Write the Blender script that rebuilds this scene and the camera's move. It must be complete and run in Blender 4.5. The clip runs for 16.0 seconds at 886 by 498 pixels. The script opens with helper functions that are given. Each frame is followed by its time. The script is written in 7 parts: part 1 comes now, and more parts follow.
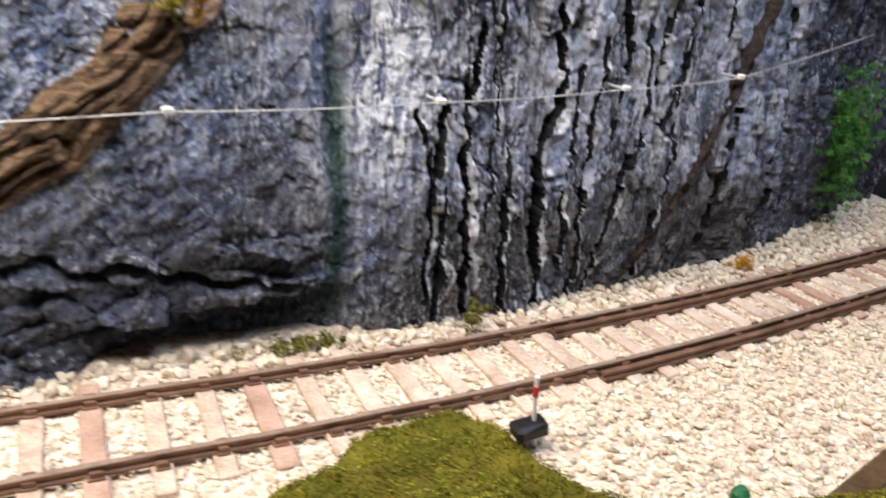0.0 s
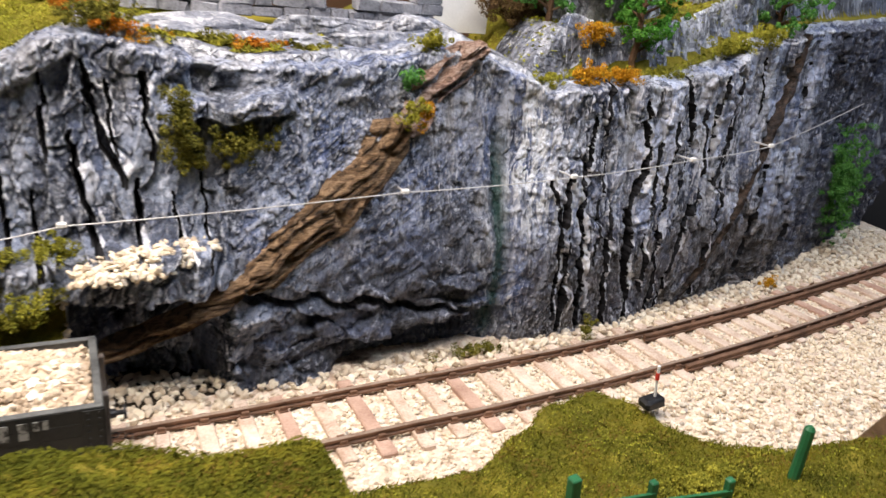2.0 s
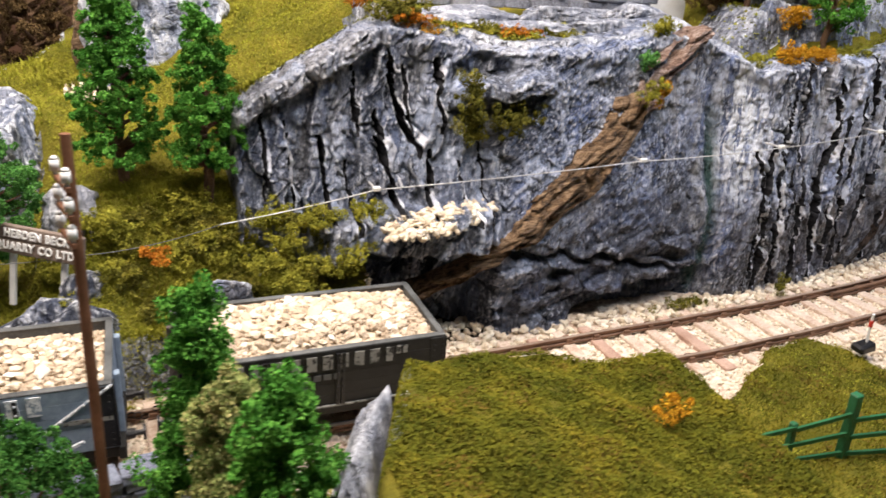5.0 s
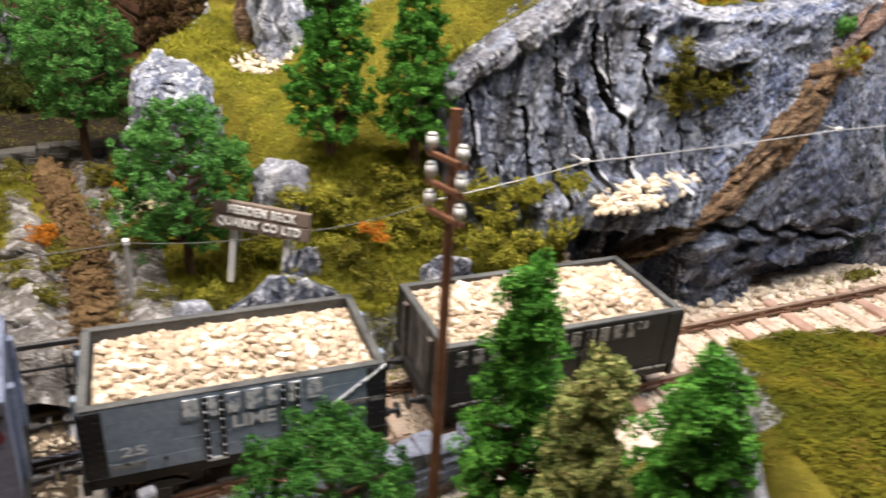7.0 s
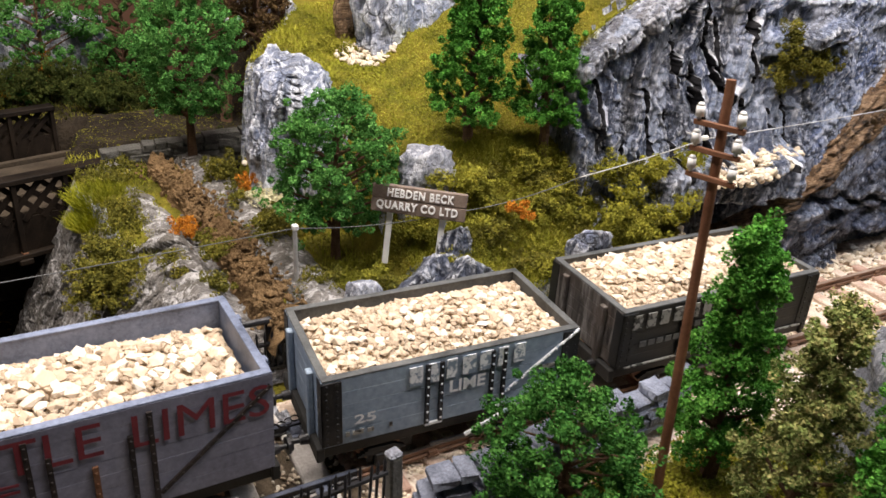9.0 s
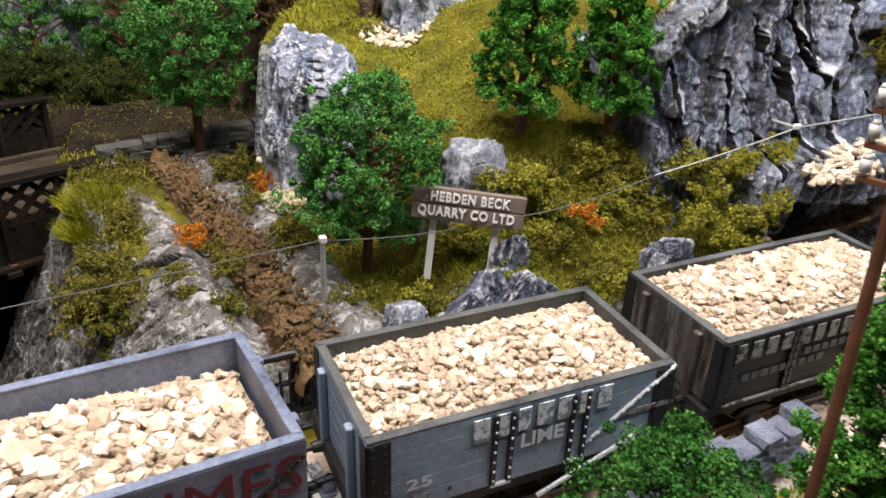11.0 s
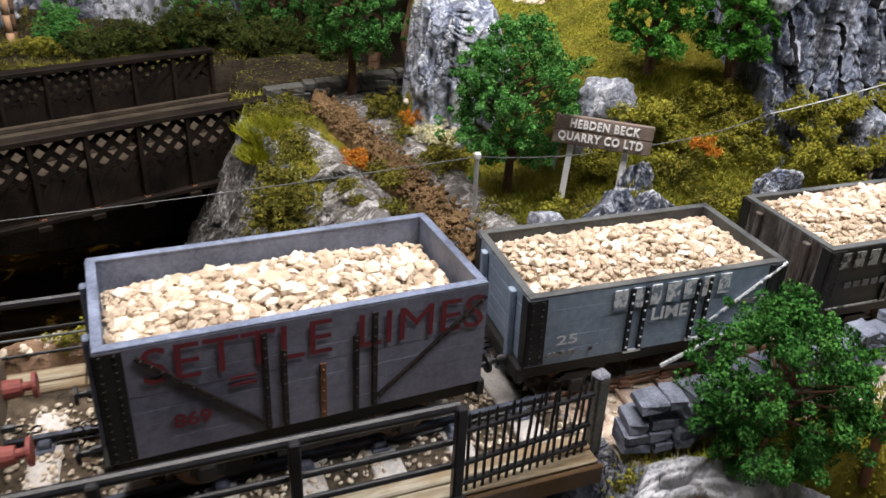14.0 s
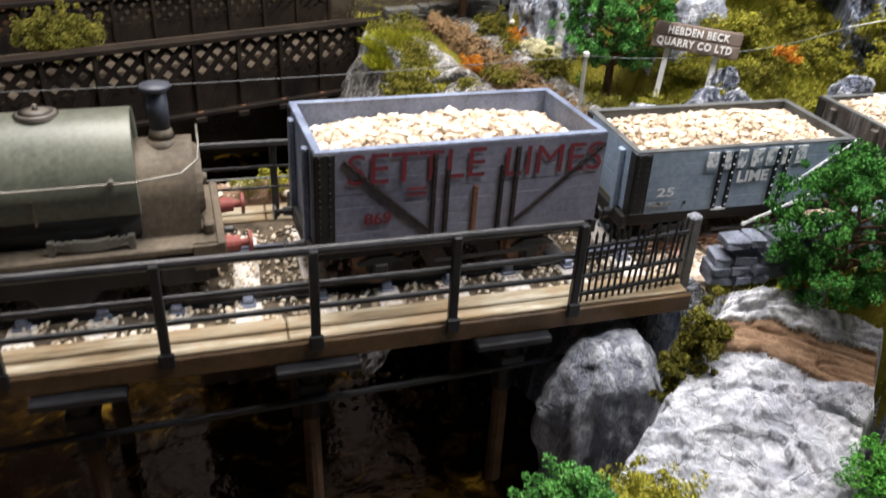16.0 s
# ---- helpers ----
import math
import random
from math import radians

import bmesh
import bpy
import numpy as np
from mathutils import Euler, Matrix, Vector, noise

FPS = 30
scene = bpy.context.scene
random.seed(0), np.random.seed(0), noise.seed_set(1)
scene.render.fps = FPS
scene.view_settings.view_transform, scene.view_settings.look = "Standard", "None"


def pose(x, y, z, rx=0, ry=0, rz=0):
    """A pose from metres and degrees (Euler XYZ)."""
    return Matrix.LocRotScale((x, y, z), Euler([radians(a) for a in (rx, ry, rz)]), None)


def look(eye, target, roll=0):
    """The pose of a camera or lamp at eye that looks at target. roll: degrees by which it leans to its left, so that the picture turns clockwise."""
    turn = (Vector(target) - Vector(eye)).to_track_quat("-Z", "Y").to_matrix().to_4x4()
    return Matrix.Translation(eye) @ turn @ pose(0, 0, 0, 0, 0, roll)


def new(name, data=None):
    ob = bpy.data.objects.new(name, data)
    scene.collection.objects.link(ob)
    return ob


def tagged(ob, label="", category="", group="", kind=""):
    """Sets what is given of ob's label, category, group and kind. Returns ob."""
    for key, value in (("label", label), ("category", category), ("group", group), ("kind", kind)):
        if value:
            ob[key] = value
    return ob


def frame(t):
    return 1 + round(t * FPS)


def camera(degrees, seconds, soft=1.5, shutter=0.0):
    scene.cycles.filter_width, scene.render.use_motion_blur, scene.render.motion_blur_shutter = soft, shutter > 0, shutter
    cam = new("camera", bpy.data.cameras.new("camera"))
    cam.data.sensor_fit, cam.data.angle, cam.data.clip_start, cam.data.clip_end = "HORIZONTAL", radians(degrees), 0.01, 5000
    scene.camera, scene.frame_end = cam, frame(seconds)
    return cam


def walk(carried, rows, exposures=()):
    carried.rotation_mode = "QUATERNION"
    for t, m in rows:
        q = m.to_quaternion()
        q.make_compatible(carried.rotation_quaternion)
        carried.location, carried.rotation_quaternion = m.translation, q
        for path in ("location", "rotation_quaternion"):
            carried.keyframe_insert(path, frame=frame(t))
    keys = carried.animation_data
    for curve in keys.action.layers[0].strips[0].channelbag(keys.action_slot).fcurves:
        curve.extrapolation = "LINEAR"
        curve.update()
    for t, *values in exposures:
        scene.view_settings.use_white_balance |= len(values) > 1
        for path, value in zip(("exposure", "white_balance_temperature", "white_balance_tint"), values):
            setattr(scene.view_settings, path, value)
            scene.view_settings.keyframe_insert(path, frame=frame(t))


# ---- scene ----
cam = camera(59.67, 16.0, 1.5, 0.5)
PATH = [
    (0, (-0.03423, 0.00157, 0.10784), (0.09749, 0.24352, -0.01094), 7.47),
    (0.5, (-0.05476, -0.00314, 0.11642), (0.07277, 0.24395, 0.00380), 6.55),
    (1, (-0.07840, -0.01144, 0.12390), (0.05067, 0.23296, 0.00723), 6.64),
    (1.5, (-0.09651, -0.02197, 0.13060), (0.03557, 0.22197, 0.01637), 6.78),
    (2, (-0.11543, -0.03608, 0.13802), (0.02346, 0.20499, 0.02578), 6.88),
    (2.5, (-0.13613, -0.04438, 0.14191), (0.00226, 0.19730, 0.03038), 6.46),
    (3, (-0.15833, -0.04637, 0.14542), (-0.02506, 0.19896, 0.03562), 5.91),
    (3.5, (-0.16968, -0.04370, 0.14345), (-0.04084, 0.20216, 0.02964), 5.75),
    (4, (-0.16527, -0.04357, 0.14224), (-0.04459, 0.20463, 0.02464), 5.50),
    (4.2, (-0.16776, -0.04361, 0.14107), (-0.04920, 0.20592, 0.02411), 5.87),
    (6.3, (-0.22381, -0.02352, 0.13249), (-0.09577, 0.21751, 0.00794), 4.50),
    (6.5, (-0.22435, -0.02069, 0.13164), (-0.09793, 0.22193, 0.00856), 5.18),
    (7, (-0.24734, -0.00970, 0.13201), (-0.13021, 0.23359, 0.00128), 4.77),
    (7.5, (-0.27390, -0.00372, 0.13491), (-0.15288, 0.23815, 0.00510), 3.82),
    (8, (-0.28758, -0.00358, 0.12759), (-0.16030, 0.23374, -0.00463), 4.52),
    (8.5, (-0.29656, -0.00312, 0.12662), (-0.16795, 0.23320, -0.00608), 4.17),
    (9, (-0.30322, 0.00188, 0.12804), (-0.17323, 0.23860, -0.00260), 3.93),
    (9.5, (-0.30658, 0.00763, 0.12636), (-0.17335, 0.24230, -0.00472), 3.87),
    (9.7, (-0.30883, 0.00957, 0.12576), (-0.17499, 0.24381, -0.00547), 3.77),
    (11.8, (-0.29127, 0.04846, 0.11369), (-0.16852, 0.28375, -0.02622), 2.96),
    (12, (-0.29170, 0.04748, 0.11325), (-0.16588, 0.28082, -0.02718), 3.33),
    (12.5, (-0.29951, 0.03992, 0.11271), (-0.17516, 0.27370, -0.02829), 3.19),
    (13, (-0.31140, 0.02957, 0.11198), (-0.19342, 0.26653, -0.02920), 3.24),
    (13.5, (-0.32243, 0.02054, 0.11110), (-0.21475, 0.26204, -0.03060), 3.29),
    (14, (-0.32862, 0.00977, 0.11334), (-0.23034, 0.25603, -0.02699), 2.80),
    (14.5, (-0.33341, -0.00386, 0.11356), (-0.24140, 0.24495, -0.02655), 2.54),
    (15, (-0.34748, -0.01597, 0.11428), (-0.25724, 0.23385, -0.02518), 3.15),
    (15.5, (-0.36647, -0.02123, 0.10872), (-0.27560, 0.22779, -0.03176), 3.03),
    (16, (-0.36300, -0.03091, 0.10362), (-0.28404, 0.21689, -0.04591), 3.34),
]
LOOK = [(0.0, 0.02, 6800, 14), (3.0, -0.05, 6950, 15), (7.0, -0.06, 6850, 15), (9.5, -0.20, 6700, 15), (12.0, -0.27, 6400, 14), (14.5, -0.24, 6300, 13), (15.3, 0.12, 6300, 12), (16.0, 0.30, 6300, 12)]
walk(cam, [(t, look(eye, target, roll)) for t, eye, target, roll in PATH], LOOK)

# ---- light: unseen lamp strips close over the layout ----
S = 0.001  # the scene is written in millimetres


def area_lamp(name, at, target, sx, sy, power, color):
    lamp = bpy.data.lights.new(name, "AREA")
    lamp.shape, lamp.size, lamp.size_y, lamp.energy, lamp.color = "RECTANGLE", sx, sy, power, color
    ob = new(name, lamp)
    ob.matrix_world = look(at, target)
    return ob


area_lamp("unseen_lamp", (-0.41, 0.22, 0.47), (-0.35, 0.24, 0.0), 0.30, 0.07, 2.5, (1.0, 0.94, 0.86))
area_lamp("unseen_lamp", (-0.13, 0.015, 0.47), (-0.12, 0.15, 0.0), 0.32, 0.07, 2.0, (1.0, 0.94, 0.86))
area_lamp("unseen_lamp", (0.21, 0.055, 0.47), (0.07, 0.18, 0.0), 0.42, 0.07, 1.8, (0.66, 0.80, 1.0))
# fill added to brighten the bank and the turf hill
area_lamp("unseen_lamp", (-0.20, 0.19, 0.47), (-0.19, 0.23, 0.0), 0.22, 0.07, 2.25, (1.0, 0.95, 0.88))
world = bpy.data.worlds.new("hall_air")
world.use_nodes = True
world.node_tree.nodes["Background"].inputs[0].default_value = (0.75, 0.82, 1.0, 1)
world.node_tree.nodes["Background"].inputs[1].default_value = 0.004
scene.world = world


# ---- materials ----
class Nodes:
    """Short names for the nodes of one material; lengths in millimetres."""

    def __init__(self, name, rough=0.8, spec=0.3, metal=0.0):
        self.m = bpy.data.materials.new(name)
        self.m.use_nodes = True
        self.t = self.m.node_tree
        self.b = self.t.nodes["Principled BSDF"]
        self.b.inputs["Roughness"].default_value = rough
        self.b.inputs["Specular IOR Level"].default_value = spec
        self.b.inputs["Metallic"].default_value = metal
        geo = self.t.nodes.new("ShaderNodeNewGeometry")
        self.geo = geo
        sc = self.t.nodes.new("ShaderNodeVectorMath")
        sc.operation = "SCALE"
        sc.inputs["Scale"].default_value = 1000.0
        self.t.links.new(geo.outputs["Position"], sc.inputs[0])
        self.pos = sc.outputs[0]

    def put(self, socket, v):
        if hasattr(v, "is_output"):
            self.t.links.new(v, socket)
        elif isinstance(v, tuple) and len(v) == 3 and socket.type == "RGBA":
            socket.default_value = (*v, 1)
        else:
            socket.default_value = v

    def squash(self, sx, sy, sz, turn=(0, 0, 0)):
        n = self.t.nodes.new("ShaderNodeMapping")
        n.inputs["Scale"].default_value = (sx, sy, sz)
        n.inputs["Rotation"].default_value = [radians(a) for a in turn]
        self.t.links.new(self.pos, n.inputs[0])
        return n.outputs[0]

    def noise(self, size, detail=4, rough=0.6, vec=None, warp=0.0):
        n = self.t.nodes.new("ShaderNodeTexNoise")
        n.inputs["Scale"].default_value = 1.0 / size
        n.inputs["Detail"].default_value = detail
        n.inputs["Roughness"].default_value = rough
        n.inputs["Distortion"].default_value = warp
        self.t.links.new(vec or self.pos, n.inputs["Vector"])
        return n.outputs[0]

    def cells(self, size, vec=None, feature="F1"):
        n = self.t.nodes.new("ShaderNodeTexVoronoi")
        n.feature = feature
        n.inputs["Scale"].default_value = 1.0 / size
        self.t.links.new(vec or self.pos, n.inputs["Vector"])
        return n

    def ramp(self, fac, stops):
        n = self.t.nodes.new("ShaderNodeValToRGB")
        e = n.color_ramp.elements
        while len(e) < len(stops):
            e.new(0.5)
        for el, (p, c) in zip(e, stops):
            el.position = p
            el.color = (c, c, c, 1) if isinstance(c, (int, float)) else (*c, 1)
        self.put(n.inputs[0], fac)
        return n.outputs[0]

    def mix(self, fac, a, b, mode="MIX"):
        n = self.t.nodes.new("ShaderNodeMix")
        n.data_type, n.blend_type = "RGBA", mode
        self.put(n.inputs[0], fac)
        self.put(n.inputs[6], a)
        self.put(n.inputs[7], b)
        return n.outputs[2]

    def math(self, op, a, b=0.0):
        n = self.t.nodes.new("ShaderNodeMath")
        n.operation = op
        self.put(n.inputs[0], a)
        self.put(n.inputs[1], b)
        return n.outputs[0]

    def island(self):
        return self.geo.outputs["Random Per Island"]

    def each(self):
        n = self.t.nodes.new("ShaderNodeObjectInfo")
        return n.outputs["Random"]

    def edges(self):
        return self.geo.outputs["Pointiness"]

    def bump(self, height, strength=0.5, depth=0.3):
        n = self.t.nodes.new("ShaderNodeBump")
        n.inputs["Strength"].default_value = strength
        n.inputs["Distance"].default_value = depth * S
        self.put(n.inputs["Height"], height)
        self.t.links.new(n.outputs[0], self.b.inputs["Normal"])

    def done(self, color, rough=None):
        self.put(self.b.inputs["Base Color"], color)
        if rough is not None:
            self.put(self.b.inputs["Roughness"], rough)
        return self.m


def plain(name, c1, c2, size=3.0, rough=0.7, spec=0.3, metal=0.0, bump=0.3, grain=0.5):
    """Painted or raw surface with blotches of two sizes and fine relief."""
    n = Nodes(name, rough, spec, metal)
    big = n.noise(size * 4, 3)
    small = n.noise(size * 0.3, 5, 0.7)
    f = n.ramp(n.math("ADD", n.math("MULTIPLY", big, 0.55), n.math("MULTIPLY", small, 0.45)), [(0.35, 0), (0.65, 1)])
    n.bump(small, bump, grain)
    return n.done(n.mix(f, c1, c2), n.math("ADD", n.math("MULTIPLY", small, 0.3), rough - 0.15))


def rock_material(name, dark, mid, light, streak=1.0, white=0.5, rough=0.42, tint=(0.25, 0.30, 0.42), brush_glint=0.8, stains=False, chips=1.0, grain=1.0):
    """Painted cast rock: slate blue washes, pale edges of dry-brushing and painted highlights, downward streaks,
    hairline cracks.
    """
    n = Nodes(name, rough, 0.5)
    blot = n.noise(16, 5, 0.65, warp=0.6)
    fine = n.noise(1.5, 6, 0.75)
    streaks = n.noise(4.2, 6, 0.7, n.squash(1, 1, 0.15, (0, 8, 0)), 0.9)
    c = n.mix(n.ramp(blot, [(0.32, 0), (0.66, 1)]), dark, mid)
    c = n.mix(n.math("MULTIPLY", n.ramp(n.noise(24, 3), [(0.45, 0), (0.62, 1)]), 0.55), c, tint)
    # painterly washes of a middling size
    wash = n.noise(4.6, 6, 0.72, n.squash(1, 1, 0.55), 1.2)
    c = n.mix(n.math("MULTIPLY", n.ramp(wash, [(0.40, 1), (0.52, 0)]), 0.6), c, dark)
    c = n.mix(n.math("MULTIPLY", n.ramp(wash, [(0.56, 0), (0.68, 1)]), 0.45 * streak), c, light)
    # mask of the dark zones, the right corner's painted shade among them
    sooty = 0.0
    if stains:
        xyz = n.t.nodes.new("ShaderNodeSeparateXYZ")
        n.t.links.new(n.pos, xyz.inputs[0])
        wob = n.math("MULTIPLY", n.math("SUBTRACT", n.noise(14, 4, 0.6), 0.5), 26)
        px, pz = n.math("ADD", xyz.outputs[0], wob), n.math("ADD", xyz.outputs[2], wob)

        def band(v, a, b, soft):
            lo = n.math("DIVIDE", n.math("SUBTRACT", v, a - soft), 2 * soft)
            hi = n.math("DIVIDE", n.math("SUBTRACT", b + soft, v), 2 * soft)
            m = n.math("MINIMUM", lo, hi)
            return n.math("MINIMUM", n.math("MAXIMUM", m, 0.0), 1.0)

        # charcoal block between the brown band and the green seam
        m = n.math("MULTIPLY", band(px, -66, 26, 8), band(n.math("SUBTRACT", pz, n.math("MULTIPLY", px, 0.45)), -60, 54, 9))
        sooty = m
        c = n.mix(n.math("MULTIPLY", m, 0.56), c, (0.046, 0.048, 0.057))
        # brown-grey foot of the right wall
        m = n.math("MULTIPLY", band(px, 44, 214, 8), band(pz, -20, 40, 8))
        sooty = n.math("MAXIMUM", sooty, n.math("MULTIPLY", m, 0.75))
        c = n.mix(n.math("MULTIPLY", m, 0.75), c, (0.058, 0.049, 0.045))
        # shade of the cliff's right corner put into colour as dark navy
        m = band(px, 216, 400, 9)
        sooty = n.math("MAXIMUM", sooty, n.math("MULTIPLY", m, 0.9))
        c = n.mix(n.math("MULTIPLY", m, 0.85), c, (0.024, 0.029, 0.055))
        # darker, bluer colour on the blocky left wall, a paler colour on its roof slope
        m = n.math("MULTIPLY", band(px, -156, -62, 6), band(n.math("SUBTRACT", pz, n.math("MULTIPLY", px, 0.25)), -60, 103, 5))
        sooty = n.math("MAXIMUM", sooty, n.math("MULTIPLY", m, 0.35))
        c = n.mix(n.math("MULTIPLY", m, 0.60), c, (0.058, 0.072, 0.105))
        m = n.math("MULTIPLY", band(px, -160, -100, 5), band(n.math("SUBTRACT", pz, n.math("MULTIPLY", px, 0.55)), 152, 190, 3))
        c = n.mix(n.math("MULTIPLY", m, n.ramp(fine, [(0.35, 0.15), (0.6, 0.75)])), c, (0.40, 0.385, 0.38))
        # tall slabs and blocks painted in tones of their own
        bent = n.t.nodes.new("ShaderNodeVectorMath")
        bent.operation = "MULTIPLY_ADD"
        ripple = n.t.nodes.new("ShaderNodeTexNoise")
        ripple.inputs["Scale"].default_value = 0.09
        n.t.links.new(n.pos, ripple.inputs["Vector"])
        n.t.links.new(ripple.outputs["Color"], bent.inputs[0])
        bent.inputs[1].default_value = (9, 9, 9)
        n.t.links.new(n.pos, bent.inputs[2])

        def toned(size, sq, lo, hi, mask, amount):
            mp = n.t.nodes.new("ShaderNodeMapping")
            mp.inputs["Scale"].default_value = sq
            n.t.links.new(bent.outputs[0], mp.inputs[0])
            tone = n.cells(size, mp.outputs[0]).outputs["Color"]
            dk = n.mix(n.math("MULTIPLY", mask, n.ramp(tone, [(0.30, amount), (0.45, 0.0)])), c, lo)
            return n.mix(n.math("MULTIPLY", mask, n.ramp(tone, [(0.58, 0.0), (0.72, amount)])), dk, hi)

        c = toned(7.5, (1, 1, 0.16), (0.022, 0.026, 0.042), (0.42, 0.50, 0.74), n.math("MULTIPLY", band(px, 46, 215, 6), band(pz, 34, 130, 8)), 0.75)
        c = toned(6.0, (1, 1, 0.20), (0.026, 0.023, 0.022), (0.20, 0.18, 0.17), n.math("MULTIPLY", band(px, 46, 215, 6), band(pz, -20, 38, 8)), 0.7)
        c = toned(6.5, (1, 1, 0.20), (0.030, 0.036, 0.052), (0.30, 0.36, 0.50), band(px, -156, -40, 6), 0.65)
        # combed strata rising across the middle wall
        comb = n.t.nodes.new("ShaderNodeMapping")
        comb.vector_type = "TEXTURE"
        comb.inputs["Rotation"].default_value = (0, radians(-36), 0)
        comb.inputs["Scale"].default_value = (9, 1, 1)
        n.t.links.new(n.pos, comb.inputs[0])
        strata = n.noise(2.4, 5, 0.62, comb.outputs[0], 0.5)
        m = n.math("MULTIPLY", band(px, -66, 20, 7), band(n.math("SUBTRACT", pz, n.math("MULTIPLY", px, 0.25)), 46, 130, 8))
        c = n.mix(n.math("MULTIPLY", m, n.ramp(strata, [(0.40, 0.85), (0.47, 0.0)])), c, (0.024, 0.027, 0.036))
        c = n.mix(n.math("MULTIPLY", m, n.ramp(strata, [(0.54, 0.0), (0.62, 0.75)])), c, (0.46, 0.51, 0.64))
        # pale lime wash and the green weep beside it
        m = n.math("MULTIPLY", band(px, 34, 50, 5), band(pz, 46, 98, 8))
        c = n.mix(n.math("MULTIPLY", m, n.ramp(streaks, [(0.44, 0.0), (0.51, 1.0)])), c, (0.88, 0.91, 0.97))
        # white run-off over the upper right wall
        runs = n.noise(5.0, 5, 0.65, n.squash(1, 1, 0.10, (0, 5, 0)), 0.6)
        m = n.math("MULTIPLY", band(px, 48, 210, 5), band(pz, 40, 120, 8))
        c = n.mix(n.math("MULTIPLY", m, n.ramp(runs, [(0.50, 0.0), (0.60, 0.85)])), c, (0.74, 0.78, 0.90))
        m = n.math("MULTIPLY", band(px, 19, 25, 4), band(pz, 25, 110, 10))
        c = n.mix(n.math("MULTIPLY", m, n.ramp(streaks, [(0.46, 0.0), (0.62, 0.8)])), c, (0.66, 0.67, 0.70))
        m = n.math("MULTIPLY", band(xyz.outputs[0], 26.0, 31.0, 1.6), band(pz, 2, 74, 8))
        weep = m
        # flecks on the rough: dry-brushing and small glints painted pale, dark ones between
        fleck = n.noise(1.5, 5, 0.7, n.squash(1, 1, 0.38), 0.4)
        m = n.math("MULTIPLY", n.ramp(fleck, [(0.555, 0), (0.61, 1)]), n.ramp(n.noise(13, 4, 0.65), [(0.42, 0.05), (0.60, 0.75)]))
        c = n.mix(m, c, (0.66, 0.71, 0.84))
        m = n.math("MULTIPLY", n.ramp(fleck, [(0.37, 1), (0.43, 0)]), 0.7)
        c = n.mix(m, c, (0.014, 0.015, 0.020))
    clean = n.math("SUBTRACT", 1.0, n.math("MULTIPLY", sooty, 0.8))
    c = n.mix(n.math("MULTIPLY", n.math("MULTIPLY", n.ramp(streaks, [(0.515, 0), (0.60, 1)]), 0.85 * streak), clean), c, light)
    c = n.mix(n.math("MULTIPLY", n.ramp(n.noise(20, 5, 0.7, n.squash(1, 1, 0.4)), [(0.52, 0), (0.64, 1)]), n.math("MULTIPLY", clean, white)), c, (0.72, 0.73, 0.80))
    # hairline cracks between blocks
    bend = n.t.nodes.new("ShaderNodeVectorMath")
    bend.operation = "MULTIPLY_ADD"
    col = n.t.nodes.new("ShaderNodeTexNoise")
    col.inputs["Scale"].default_value = 0.22
    col.inputs["Detail"].default_value = 3
    n.t.links.new(n.pos, col.inputs["Vector"])
    n.t.links.new(col.outputs["Color"], bend.inputs[0])
    bend.inputs[1].default_value = (7, 7, 7)
    n.t.links.new(n.pos, bend.inputs[2])
    sq = n.t.nodes.new("ShaderNodeMapping")
    sq.inputs["Scale"].default_value = (1, 1, 0.62)
    n.t.links.new(bend.outputs[0], sq.inputs[0])
    joint = n.ramp(n.cells(7.0, sq.outputs[0], "DISTANCE_TO_EDGE").outputs["Distance"], [(0.0, 1), (0.055, 0)])
    joint = n.math("MULTIPLY", joint, n.ramp(n.noise(11, 3), [(0.45, 0), (0.58, 1)]))
    # convex edges painted pale: dry-brushing and the highlights along them
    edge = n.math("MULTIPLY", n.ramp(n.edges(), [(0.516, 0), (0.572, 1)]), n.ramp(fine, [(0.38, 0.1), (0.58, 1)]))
    c = n.mix(n.math("MULTIPLY", n.ramp(fine, [(0.36, 1), (0.5, 0)]), 0.55 * grain), c, n.mix(0.6, c, (0.02, 0.022, 0.03)))
    c = n.mix(n.math("MULTIPLY", edge, n.math("MULTIPLY", clean, brush_glint)), c, (0.82, 0.84, 0.90))
    if stains:
        c = n.mix(n.math("MULTIPLY", weep, 0.85), c, (0.012, 0.062, 0.043))
    c = n.mix(n.math("MULTIPLY", joint, 0.85 if chips > 0.7 else 0.4 * chips), c, (0.018, 0.018, 0.02))
    h = n.math("ADD", n.math("MULTIPLY", fine, 0.8 * grain), n.math("MULTIPLY", streaks, 0.8 * grain))
    # chipped facets of two sizes
    chip = n.cells(3.4, sq.outputs[0]).outputs["Distance"]
    chip2 = n.cells(1.3, sq.outputs[0]).outputs["Distance"]
    h = n.math("ADD", h, n.math("ADD", n.math("MULTIPLY", chip, 1.5 * chips), n.math("MULTIPLY", chip2, 0.6 * chips)))
    h = n.math("ADD", h, n.math("MULTIPLY", wash, (2.4 if stains else 0.9) * (1 - min(1.0, chips))))
    h = n.math("SUBTRACT", h, n.math("MULTIPLY", joint, 0.8 if chips > 0.7 else 0.3))
    n.bump(h, 1.0, 1.3)
    return n.done(c, n.ramp(fine, [(0.3, rough - 0.14), (0.7, rough + 0.22)]))


